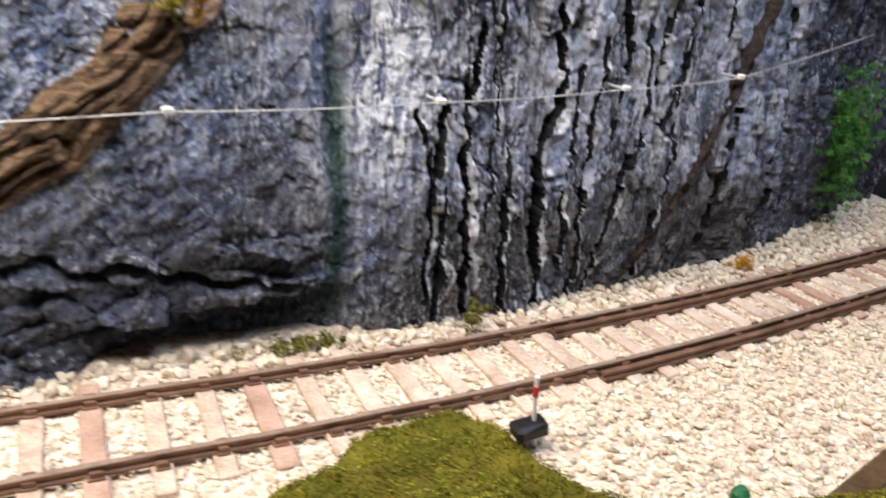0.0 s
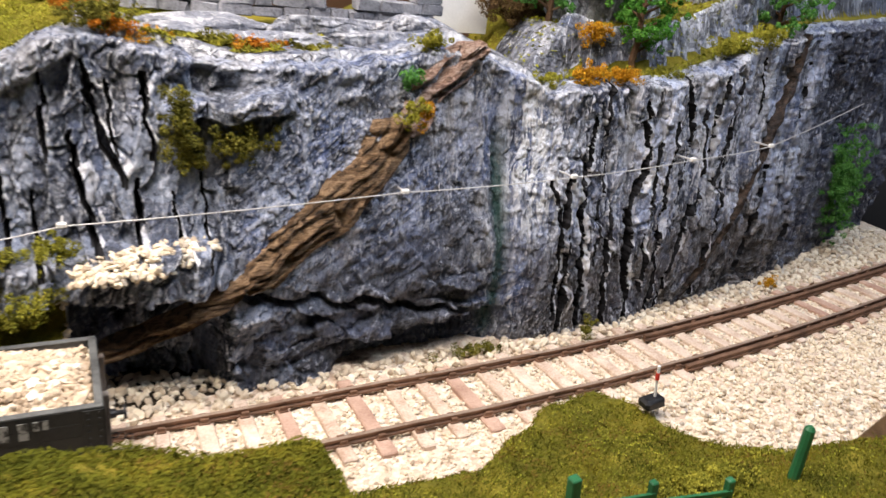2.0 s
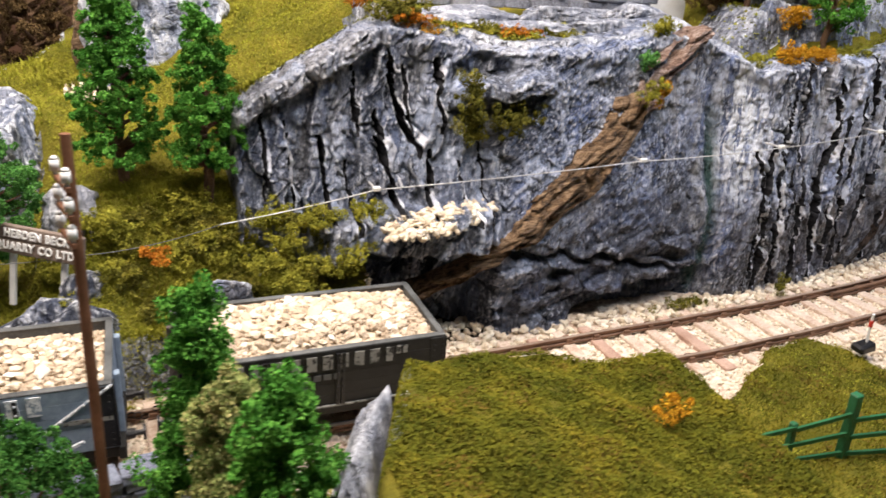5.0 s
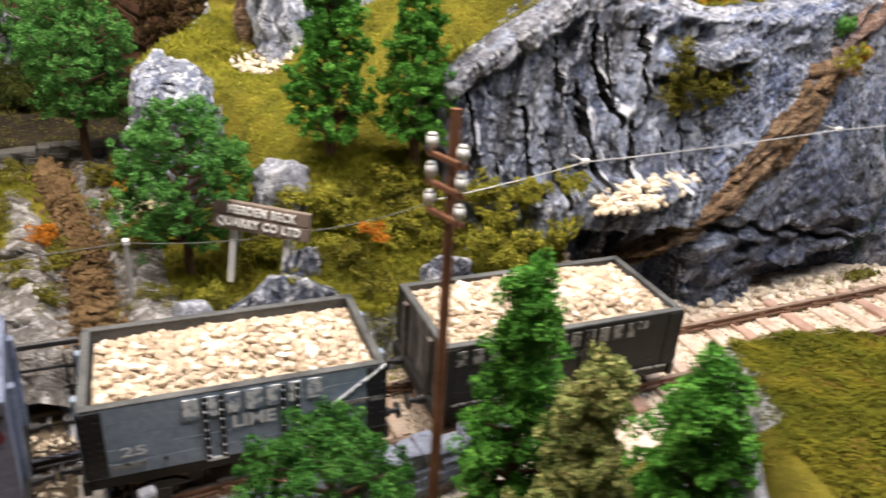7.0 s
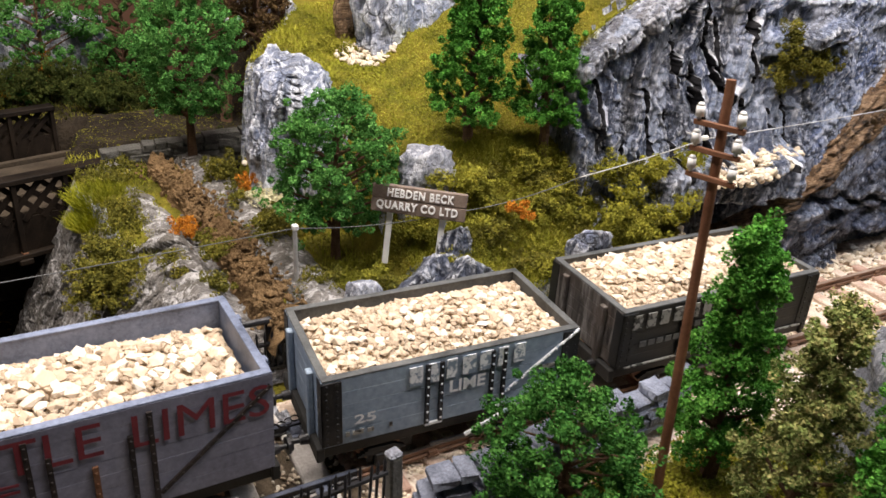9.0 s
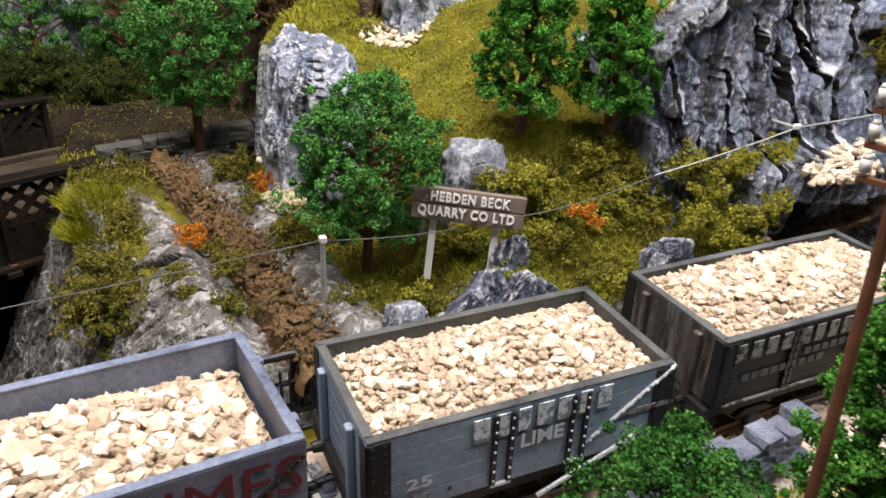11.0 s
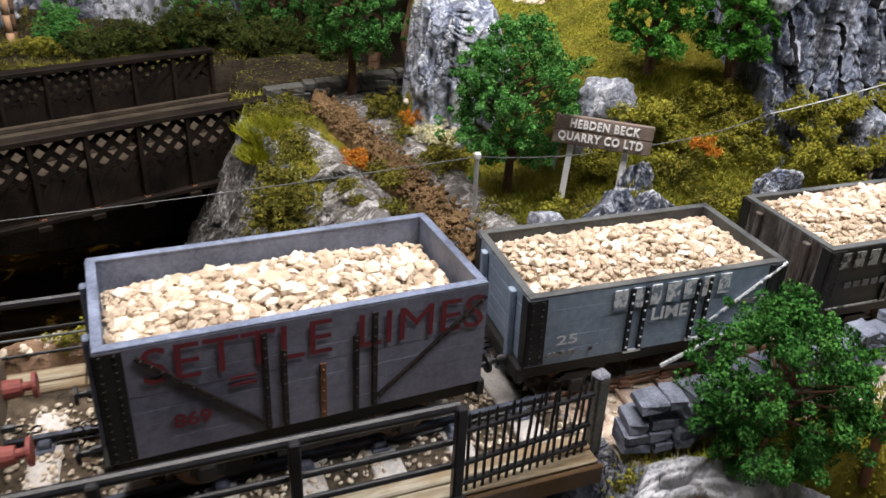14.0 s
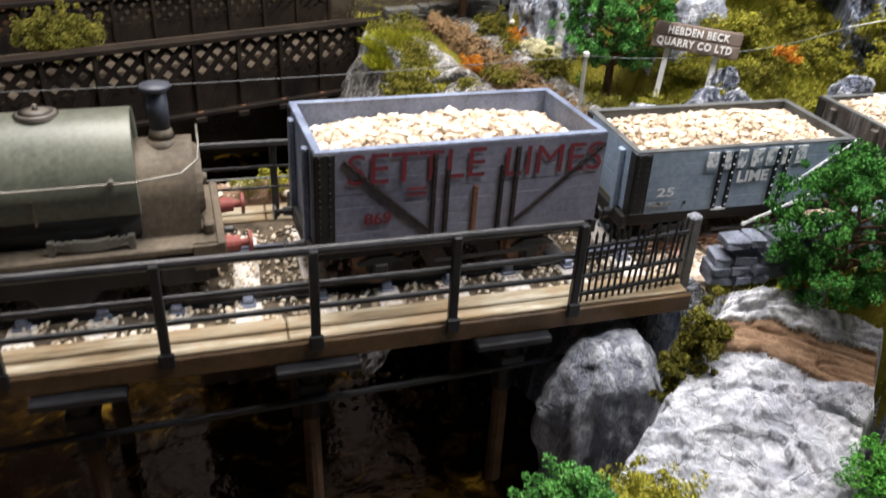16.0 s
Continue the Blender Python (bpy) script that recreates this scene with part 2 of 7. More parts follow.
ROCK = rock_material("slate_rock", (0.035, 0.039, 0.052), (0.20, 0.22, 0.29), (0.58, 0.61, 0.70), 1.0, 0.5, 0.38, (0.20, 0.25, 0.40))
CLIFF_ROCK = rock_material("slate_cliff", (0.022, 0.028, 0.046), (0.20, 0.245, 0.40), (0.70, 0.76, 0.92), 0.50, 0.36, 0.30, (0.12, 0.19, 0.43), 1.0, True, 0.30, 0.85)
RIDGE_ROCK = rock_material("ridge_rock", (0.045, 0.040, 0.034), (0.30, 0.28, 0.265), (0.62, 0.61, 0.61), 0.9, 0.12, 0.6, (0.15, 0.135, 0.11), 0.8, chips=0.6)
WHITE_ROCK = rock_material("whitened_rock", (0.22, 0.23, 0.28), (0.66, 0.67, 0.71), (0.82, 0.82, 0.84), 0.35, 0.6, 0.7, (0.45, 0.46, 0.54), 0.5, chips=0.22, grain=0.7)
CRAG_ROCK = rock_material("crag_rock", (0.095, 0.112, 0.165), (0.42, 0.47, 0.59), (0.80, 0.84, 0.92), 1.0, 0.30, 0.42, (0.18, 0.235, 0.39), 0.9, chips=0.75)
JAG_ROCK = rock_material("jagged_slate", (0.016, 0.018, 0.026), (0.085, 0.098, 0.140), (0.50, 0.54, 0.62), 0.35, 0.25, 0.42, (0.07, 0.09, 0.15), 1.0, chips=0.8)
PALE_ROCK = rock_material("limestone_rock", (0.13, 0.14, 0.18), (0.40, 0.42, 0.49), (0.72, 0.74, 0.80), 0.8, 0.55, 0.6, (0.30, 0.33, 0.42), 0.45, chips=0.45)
# black wash and the deep shade of open joints, both put into colour
JOINT_BLACK = plain("joint_wash_and_shade", (0.006, 0.006, 0.008), (0.026, 0.026, 0.032), 3, 0.7, 0.2, 0, 0.6, 0.5)
# white brushing on joint lips, with the highlight along them put into colour
LIP_WHITE = plain("brushed_lip_highlight", (0.26, 0.29, 0.39), (0.90, 0.91, 0.95), 1.6, 0.5, 0.4, 0, 0.8, 0.6)


def bark_material(name, low, mid, high):
    n = Nodes(name, 0.5, 0.4)
    f = n.noise(2.4, 7, 0.75, n.squash(0.22, 1, 1.3, (0, 42, 0)), 0.8)
    c = n.ramp(f, [(0.36, low), (0.47, mid), (0.62, high)])
    n.bump(f, 1.0, 2.4)
    return n.done(c)


BARK = bark_material("brown_strata", (0.016, 0.009, 0.005), (0.15, 0.085, 0.042), (0.42, 0.28, 0.17))
DARK_BARK = bark_material("dark_brown_strata", (0.008, 0.006, 0.005), (0.035, 0.022, 0.016), (0.12, 0.075, 0.05))
RUST_ROCK = bark_material("rusty_rock", (0.05, 0.03, 0.022), (0.24, 0.14, 0.10), (0.55, 0.42, 0.36))


def ballast_material():
    n = Nodes("limestone_ballast", 0.85, 0.2)
    c = n.ramp(n.island(), [(0.0, (0.30, 0.24, 0.18)), (0.22, (0.56, 0.47, 0.37)), (0.6, (0.69, 0.61, 0.48)), (0.88, (0.80, 0.74, 0.63)), (1.0, (0.36, 0.33, 0.30))])
    g = n.noise(0.7, 4, 0.7)
    n.bump(g, 0.4, 0.3)
    return n.done(n.mix(n.math("MULTIPLY", n.ramp(n.noise(3, 4), [(0.4, 0), (0.7, 1)]), 0.35), c, (0.60, 0.46, 0.30)))


BALLAST = ballast_material()


def load_material():
    n = Nodes("limestone_chippings", 0.8, 0.25)
    c = n.ramp(n.each(), [(0.0, (0.45, 0.35, 0.26)), (0.3, (0.58, 0.46, 0.345)), (0.7, (0.71, 0.60, 0.475)), (1.0, (0.83, 0.78, 0.70))])
    g = n.noise(0.6, 4, 0.7)
    n.bump(g, 0.4, 0.25)
    return n.done(n.mix(n.math("MULTIPLY", n.ramp(n.noise(1.5, 4), [(0.45, 0), (0.75, 1)]), 0.4), c, (0.58, 0.44, 0.28)))


LOAD = load_material()


def bed_material():
    """Fine glued gravel: small cells with dark gaps."""
    n = Nodes("fine_gravel", 0.9, 0.2)
    v = n.cells(1.5)
    c = n.ramp(v.outputs["Color"], [(0.1, (0.42, 0.32, 0.25)), (0.5, (0.66, 0.55, 0.44)), (0.9, (0.80, 0.73, 0.62))])
    c = n.mix(n.math("MULTIPLY", n.ramp(n.noise(30, 4), [(0.4, 0), (0.65, 1)]), 0.5), c, (0.50, 0.36, 0.28))
    n.bump(n.math("SUBTRACT", 1.0, v.outputs["Distance"]), 0.9, 0.8)
    return n.done(c)


BED = bed_material()


def turf_material():
    n = Nodes("scatter_turf", 0.95, 0.1)
    f = n.noise(14, 5, 0.7)
    c = n.ramp(f, [(0.3, (0.09, 0.09, 0.014)), (0.5, (0.18, 0.16, 0.022)), (0.66, (0.27, 0.22, 0.030)), (0.8, (0.20, 0.13, 0.025))])
    g = n.noise(0.9, 4, 0.8)
    n.bump(g, 0.9, 1.0)
    return n.done(n.mix(n.ramp(g, [(0.4, 0.3), (0.6, 0.0)]), c, (0.07, 0.065, 0.018)))


TURF = turf_material()
EARTH = plain("brown_earth", (0.075, 0.043, 0.019), (0.39, 0.25, 0.125), 2.4, 0.9, 0.15, 0, 1.0, 2.0)


def leaf_material(name, low, mid, high, own=0.5, patch=9):
    """Colour differs from flake to flake (own) and from patch to patch."""
    n = Nodes(name, 0.95, 0.08)
    f = n.math("ADD", n.math("MULTIPLY", n.island(), own), n.math("MULTIPLY", n.noise(patch, 4, 0.65), 1 - own))
    c = n.ramp(f, [(0.25, low), (0.5, mid), (0.78, high)])
    return n.done(c)


LEAF_GREEN = leaf_material("bright_foliage", (0.012, 0.062, 0.010), (0.072, 0.25, 0.036), (0.20, 0.46, 0.085), 0.30, 5)
LEAF_DEEP = leaf_material("deep_foliage", (0.014, 0.058, 0.014), (0.074, 0.235, 0.050), (0.21, 0.45, 0.12), 0.30, 5)
# foliage with the shade at the back put into its colour
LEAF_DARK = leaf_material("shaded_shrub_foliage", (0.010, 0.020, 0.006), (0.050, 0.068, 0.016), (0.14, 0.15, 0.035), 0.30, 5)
LEAF_MID = leaf_material("plain_foliage", (0.007, 0.038, 0.009), (0.040, 0.145, 0.027), (0.12, 0.29, 0.062), 0.30, 5)
LEAF_OLIVE = leaf_material("olive_foliage", (0.062, 0.066, 0.012), (0.25, 0.245, 0.034), (0.49, 0.43, 0.062), 0.24, 6)
LEAF_SCRUB = leaf_material("dark_scrub_foliage", (0.038, 0.040, 0.010), (0.135, 0.130, 0.024), (0.34, 0.29, 0.05), 0.28, 6)
LEAF_PALE = leaf_material("pale_foliage", (0.070, 0.125, 0.030), (0.25, 0.29, 0.095), (0.55, 0.46, 0.21), 0.35, 6)
LEAF_GOLD = leaf_material("gorse_flowers", (0.26, 0.12, 0.012), (0.52, 0.25, 0.018), (0.74, 0.41, 0.036))
LEAF_RUST = leaf_material("rusty_flowers", (0.22, 0.075, 0.012), (0.48, 0.17, 0.020), (0.68, 0.29, 0.04))
LEAF_CREAM = leaf_material("cream_flowers", (0.450, 0.420, 0.250), (0.680, 0.640, 0.420), (0.820, 0.780, 0.580))
LEAF_BROWN = leaf_material("dead_foliage", (0.050, 0.030, 0.015), (0.110, 0.070, 0.030), (0.200, 0.130, 0.060))
BLADE = leaf_material("grass_fibre", (0.115, 0.130, 0.016), (0.270, 0.272, 0.032), (0.44, 0.41, 0.058), 0.16, 14)
BLADE_GREEN = leaf_material("moss_fibre", (0.040, 0.050, 0.007), (0.110, 0.112, 0.012), (0.235, 0.180, 0.020), 0.16, 11)
RUST_MOSS = leaf_material("brown_moss", (0.050, 0.034, 0.010), (0.125, 0.078, 0.018), (0.24, 0.15, 0.03), 0.2, 8)
FRESH_BLADE = leaf_material("fresh_grass_fibre", (0.12, 0.15, 0.012), (0.30, 0.31, 0.024), (0.50, 0.47, 0.05), 0.35, 8)
TRUNK = plain("tree_bark", (0.07, 0.04, 0.025), (0.19, 0.115, 0.07), 1.5, 0.9, 0.15, 0, 0.8, 0.6)
POLE = plain("creosoted_pole", (0.11, 0.045, 0.022), (0.22, 0.10, 0.055), 2, 0.6, 0.3, 0, 0.5, 0.3)
RAIL = plain("rusty_rail", (0.09, 0.048, 0.030), (0.27, 0.15, 0.095), 2, 0.6, 0.4, 0.3, 0.4, 0.2)
RAIL_TOP = plain("worn_rail_head", (0.22, 0.14, 0.10), (0.46, 0.36, 0.29), 3, 0.4, 0.5, 0.4, 0.2, 0.1)
SLEEPER_PALE = plain("bleached_sleeper", (0.40, 0.36, 0.33), (0.76, 0.73, 0.70), 2.5, 0.8, 0.25, 0, 0.7, 0.4)
CHAIR_IRON = plain("blue_grey_chair_iron", (0.06, 0.07, 0.10), (0.24, 0.27, 0.36), 1.2, 0.35, 0.5, 0.4, 0.3, 0.2)
SLEEPER = plain("weathered_sleeper", (0.34, 0.22, 0.16), (0.74, 0.63, 0.53), 2.5, 0.85, 0.2, 0, 0.7, 0.4)
SLEEPER_RED = plain("reddish_sleeper", (0.28, 0.16, 0.12), (0.55, 0.39, 0.31), 2.5, 0.85, 0.2, 0, 0.7, 0.4)


def timber_material():
    """Bleached plank: streaks along its length, brown stains, worn pale edges."""
    n = Nodes("bleached_timber", 0.45, 0.45)
    run = n.noise(2.2, 6, 0.7, n.squash(0.07, 1, 1.3), 0.5)
    blot = n.noise(11, 5, 0.65)
    c = n.ramp(run, [(0.34, (0.075, 0.045, 0.020)), (0.47, (0.25, 0.195, 0.12)), (0.60, (0.44, 0.39, 0.29)), (0.74, (0.66, 0.63, 0.56))])
    c = n.mix(n.math("MULTIPLY", n.ramp(blot, [(0.46, 0), (0.62, 1)]), 0.6), c, (0.30, 0.20, 0.105))
    n.bump(run, 0.7, 0.5)
    return n.done(c, n.ramp(run, [(0.35, 0.32), (0.65, 0.65)]))


TIMBER = timber_material()
FASCIA = plain("varnished_fascia", (0.035, 0.019, 0.008), (0.13, 0.075, 0.034), 4, 0.35, 0.5, 0, 0.4, 0.3)
BLACK_IRON = plain("black_ironwork", (0.004, 0.004, 0.005), (0.026, 0.026, 0.030), 2, 0.38, 0.5, 0.2, 0.4, 0.2)
# amber light under the girder bridge put into the bank's colour
AMBER_BANK = plain("amber_lit_bank", (0.16, 0.09, 0.018), (0.38, 0.24, 0.06), 14, 0.3, 0.5, 0, 0.3, 0.4)
# earth with the far bank's shade put into its colour
DARK_EARTH = plain("earth_with_painted_shade", (0.008, 0.006, 0.004), (0.050, 0.038, 0.026), 5, 0.9, 0.15, 0, 0.9, 1.4)
GIRDER_DECK = plain("sooty_brown_deck", (0.030, 0.023, 0.017), (0.10, 0.078, 0.055), 3, 0.9, 0.2, 0, 0.8, 0.6)
LOCO_METAL = plain("dull_steel", (0.10, 0.09, 0.075), (0.25, 0.235, 0.20), 2, 0.45, 0.5, 0.4, 0.2, 0.1)
RUST_STREAK = plain("orange_rust_streak", (0.07, 0.03, 0.018), (0.26, 0.12, 0.06), 2, 0.7, 0.3, 0, 0.4, 0.2)
BRIDGE_IRON = plain("sooty_girder", (0.004, 0.003, 0.0025), (0.024, 0.017, 0.012), 3, 0.65, 0.12, 0.0, 0.5, 0.3)
DECK = plain("dusty_deck", (0.13, 0.085, 0.045), (0.28, 0.20, 0.12), 3, 0.9, 0.2, 0, 0.7, 0.6)
GREEN_PAINT = plain("green_fence_paint", (0.008, 0.07, 0.028), (0.02, 0.15, 0.06), 2, 0.4, 0.5, 0, 0.2, 0.2)
DARK_STONE = plain("mossy_dark_stone", (0.05, 0.05, 0.045), (0.22, 0.215, 0.20), 2.5, 0.85, 0.2, 0, 0.9, 0.8)
BRIDGE_GRAVEL = plain("bridge_gravel", (0.015, 0.012, 0.009), (0.26, 0.20, 0.14), 1.1, 0.9, 0.2, 0, 0.9, 0.8)
BLUE_STONE = plain("blue_grey_stone", (0.050, 0.058, 0.085), (0.30, 0.33, 0.42), 2.5, 0.7, 0.3, 0, 0.9, 0.8)
WALL_STONE = plain("dry_stone", (0.10, 0.105, 0.13), (0.42, 0.435, 0.49), 2.5, 0.8, 0.25, 0, 0.9, 0.8)
WHITE = plain("white_paint", (0.70, 0.70, 0.70), (0.84, 0.84, 0.84), 3, 0.55, 0.4, 0, 0.15, 0.2)
CERAMIC = plain("white_ceramic", (0.75, 0.75, 0.74), (0.86, 0.86, 0.85), 2, 0.2, 0.6, 0, 0.05, 0.1)
WIRE = plain("galvanised_wire", (0.40, 0.40, 0.41), (0.66, 0.66, 0.66), 3, 0.4, 0.5, 0.3, 0.1, 0.1)
DARK_WIRE = plain("dull_wire", (0.07, 0.075, 0.08), (0.16, 0.165, 0.165), 3, 0.5, 0.5, 0.3, 0.1, 0.1)
RED = plain("red_lettering", (0.105, 0.016, 0.024), (0.20, 0.032, 0.042), 2, 0.6, 0.3, 0, 0.2, 0.1)
BUFFER_RED = plain("buffer_beam_red", (0.17, 0.037, 0.033), (0.31, 0.10, 0.085), 2, 0.6, 0.3, 0, 0.3, 0.2)
PALE_LETTER = plain("faded_white_lettering", (0.55, 0.57, 0.60), (0.82, 0.83, 0.85), 1.5, 0.6, 0.3, 0, 0.2, 0.1)


def worn_paint(name, paint, under):
    """White lettering rubbed through to the paint below in patches."""
    n = Nodes(name, 0.6, 0.3)
    wear = n.ramp(n.math("ADD", n.math("MULTIPLY", n.noise(1.7, 5, 0.7), 0.8), n.math("MULTIPLY", n.noise(6, 3), 0.2)), [(0.44, 0.0), (0.50, 1.0)])
    n.bump(n.noise(0.6, 4, 0.7), 0.2, 0.1)
    return n.done(n.mix(wear, under, paint))


WORN_LETTER = worn_paint("rubbed_white_lettering", (0.78, 0.80, 0.83), (0.22, 0.28, 0.36))
DIM_LETTER = worn_paint("rubbed_grey_lettering", (0.27, 0.265, 0.25), (0.035, 0.034, 0.032))
LIGHT_GREY = plain("pale_grey_wagon_paint", (0.100, 0.100, 0.138), (0.245, 0.245, 0.312), 5, 0.5, 0.4, 0, 0.25, 0.2)
BLUE_GREY = plain("blue_grey_wagon_paint", (0.15, 0.20, 0.27), (0.33, 0.41, 0.51), 5, 0.5, 0.4, 0, 0.25, 0.2)
BLACK_GREY = plain("sooty_black_wagon_paint", (0.005, 0.005, 0.005), (0.024, 0.0235, 0.022), 4, 0.6, 0.35, 0, 0.3, 0.2)


def weathered_boards(name):
    """Unpainted grey boards with dark runs down them."""
    n = Nodes(name, 0.75, 0.25)
    runs = n.noise(2.6, 6, 0.7, n.squash(1, 1, 0.14), 0.6)
    blot = n.noise(9, 4, 0.6)
    c = n.ramp(runs, [(0.36, (0.014, 0.012, 0.011)), (0.50, (0.065, 0.057, 0.052)), (0.66, (0.20, 0.185, 0.175))])
    n.bump(runs, 0.5, 0.3)
    return n.done(n.mix(n.math("MULTIPLY", n.ramp(blot, [(0.45, 0), (0.65, 1)]), 0.5), c, (0.10, 0.075, 0.06)))


WEATHERED_END = weathered_boards("weathered_grey_boards")
INNER_BLUE = plain("steel_blue_inside", (0.055, 0.068, 0.105), (0.245, 0.29, 0.41), 3.2, 0.45, 0.5, 0, 0.25, 0.2)
INNER_GREY = plain("grey_inside", (0.030, 0.032, 0.034), (0.135, 0.14, 0.14), 3, 0.6, 0.4, 0, 0.25, 0.2)
TANK_GREEN = plain("weathered_tank_paint", (0.052, 0.060, 0.047), (0.150, 0.155, 0.118), 4, 0.42, 0.5, 0, 0.15, 0.15)
LID = plain("oily_lid", (0.06, 0.052, 0.045), (0.15, 0.13, 0.11), 2, 0.5, 0.4, 0.1, 0.2, 0.1)
SMOKEBOX = plain("weathered_smokebox", (0.050, 0.040, 0.030), (0.185, 0.148, 0.105), 5, 0.65, 0.35, 0, 0.4, 0.3)
CHIMNEY = plain("blue_black_chimney", (0.018, 0.021, 0.032), (0.055, 0.063, 0.085), 4, 0.5, 0.5, 0, 0.3, 0.2)
SIGN_WOOD = plain("weathered_signboard", (0.14, 0.105, 0.085), (0.26, 0.205, 0.175), 2, 0.8, 0.2, 0, 0.7, 0.3)
BACKBOARD = plain("brown_backboard", (0.06, 0.028, 0.016), (0.11, 0.054, 0.032), 30, 0.5, 0.4, 0, 0.1, 0.3)
PLASTER = plain("dark_enclosure", (0.05, 0.052, 0.058), (0.075, 0.078, 0.085), 300, 0.9, 0.2, 0, 0.1, 2)


def water_material():
    n = Nodes("peaty_water", 0.10, 0.25)
    f = n.noise(14, 5, 0.65, warp=1.0)
    # amber reflections put into the base colour as patches
    c = n.ramp(f, [(0.42, (0.004, 0.0025, 0.001)), (0.58, (0.032, 0.017, 0.003)), (0.72, (0.32, 0.19, 0.025))])
    n.bump(n.noise(7, 3, 0.5), 0.5, 1.2)
    return n.done(c)


WATER = water_material()


# ---- mesh helpers (millimetres in, metres out) ----
def mesh_of(name, verts, faces, mats, smooth=False, index=None):
    me = bpy.data.meshes.new(name)
    me.from_pydata((np.asarray(verts, dtype=float) * S).tolist(), [], faces if isinstance(faces, list) else faces.tolist())
    for m in mats if isinstance(mats, (list, tuple)) else [mats]:
        me.materials.append(m)
    if index is not None:
        me.polygons.foreach_set("material_index", np.asarray(index, dtype=np.int32))
    me.polygons.foreach_set("use_smooth", np.full(len(me.polygons), smooth))
    me.update()
    return me


def mesh_from_bm(name, bm, mat, smooth=False):
    bmesh.ops.scale(bm, vec=(S, S, S), verts=bm.verts)
    me = bpy.data.meshes.new(name)
    bm.to_mesh(me)
    bm.free()
    me.materials.append(mat)
    me.polygons.foreach_set("use_smooth", np.full(len(me.polygons), smooth))
    return me


def part(name, bm, mat, parent, label="", smooth=False):
    """One mesh object under a thing or a part, from a bmesh in millimetres."""
    ob = new(name, mesh_from_bm(name, bm, mat, smooth))
    ob.parent = parent
    return tagged(ob, label)


def piece(name, me, parent, x=0, y=0, z=0, rx=0, ry=0, rz=0, scale=(1, 1, 1)):
    """An object on shared mesh data under its parent."""
    ob = new(name, me)
    ob.parent = parent
    ob.matrix_basis = Matrix.LocRotScale((x * S, y * S, z * S), Euler([radians(a) for a in (rx, ry, rz)]), scale)
    return ob


def thing(name, x, y, z, label, category, group="", rx=0, ry=0, rz=0):
    ob = new(name)
    ob.empty_display_size = 0.01
    ob.matrix_world = Matrix.LocRotScale((x * S, y * S, z * S), Euler([radians(a) for a in (rx, ry, rz)]), None)
    return tagged(ob, label, category, group)


def box(bm, x0, x1, y0, y1, z0, z1, bevel=0.0):
    r = bmesh.ops.create_cube(bm, size=1.0)
    for v in r["verts"]:
        v.co = ((x0 + x1) / 2 + v.co.x * (x1 - x0), (y0 + y1) / 2 + v.co.y * (y1 - y0), (z0 + z1) / 2 + v.co.z * (z1 - z0))
    if bevel:
        es = list({e for v in r["verts"] for e in v.link_edges})
        bmesh.ops.bevel(bm, geom=es, offset=bevel, segments=1, affect="EDGES")
    return bm


def rod(bm, a, b, r0, r1=None, sides=8, caps=True):
    a, b = Vector(a), Vector(b)
    d = b - a
    q = d.to_track_quat("Z", "Y").to_matrix().to_4x4()
    bmesh.ops.create_cone(bm, cap_ends=caps, segments=sides, radius1=r0, radius2=r0 if r1 is None else r1, depth=d.length,
                          matrix=Matrix.Translation((a + b) / 2) @ q)
    return bm


def beam(bm, a, b, w, h):
    """A straight bar of rectangular section from a to b; h is its height where it lies level."""
    a, b = Vector(a), Vector(b)
    d = b - a
    q = d.to_track_quat("X", "Z").to_matrix().to_4x4()
    r = bmesh.ops.create_cube(bm, size=1.0)
    m = Matrix.Translation((a + b) / 2) @ q
    for v in r["verts"]:
        v.co = m @ Vector((v.co.x * d.length, v.co.y * w, v.co.z * h))
    return bm


def B():
    return bmesh.new()


def hash2(ix, iy, seed):
    h = (ix.astype(np.int64) * 374761393 + iy.astype(np.int64) * 668265263 + seed * 974634777) & 0x7FFFFFFF
    h = ((h ^ (h >> 13)) * 1274126177) & 0x7FFFFFFF
    return ((h ^ (h >> 16)) & 0xFFFF) / 65535.0


def vnoise(x, y, seed=0):
    """Smooth value noise in -1..1."""
    x, y = np.broadcast_arrays(np.asarray(x, float), np.asarray(y, float))
    ix, iy = np.floor(x), np.floor(y)
    fx, fy = x - ix, y - iy
    fx, fy = fx * fx * fx * (fx * (fx * 6 - 15) + 10), fy * fy * fy * (fy * (fy * 6 - 15) + 10)
    a, b = hash2(ix, iy, seed), hash2(ix + 1, iy, seed)
    c, d = hash2(ix, iy + 1, seed), hash2(ix + 1, iy + 1, seed)
    return 2 * ((a * (1 - fx) + b * fx) * (1 - fy) + (c * (1 - fx) + d * fx) * fy) - 1


def fbm(x, y, seed=0, octaves=4, gain=0.5):
    s, a, t = 0.0, 1.0, 0.0
    for i in range(octaves):
        s = s + a * vnoise(np.asarray(x) * 2 ** i, np.asarray(y) * 2 ** i, seed + i * 17)
        t, a = t + a, a * gain
    return s / t


def ss(a, b, x):
    t = np.clip((np.asarray(x, float) - a) / (b - a), 0, 1)
    return t * t * (3 - 2 * t)


def along(x, *knots):
    """Piecewise smooth curve through (x, value) knots."""
    k = np.array(knots, float)
    return np.interp(x, k[:, 0], k[:, 1])


def crack(n, w):
    return np.exp(-(n / w) ** 2)


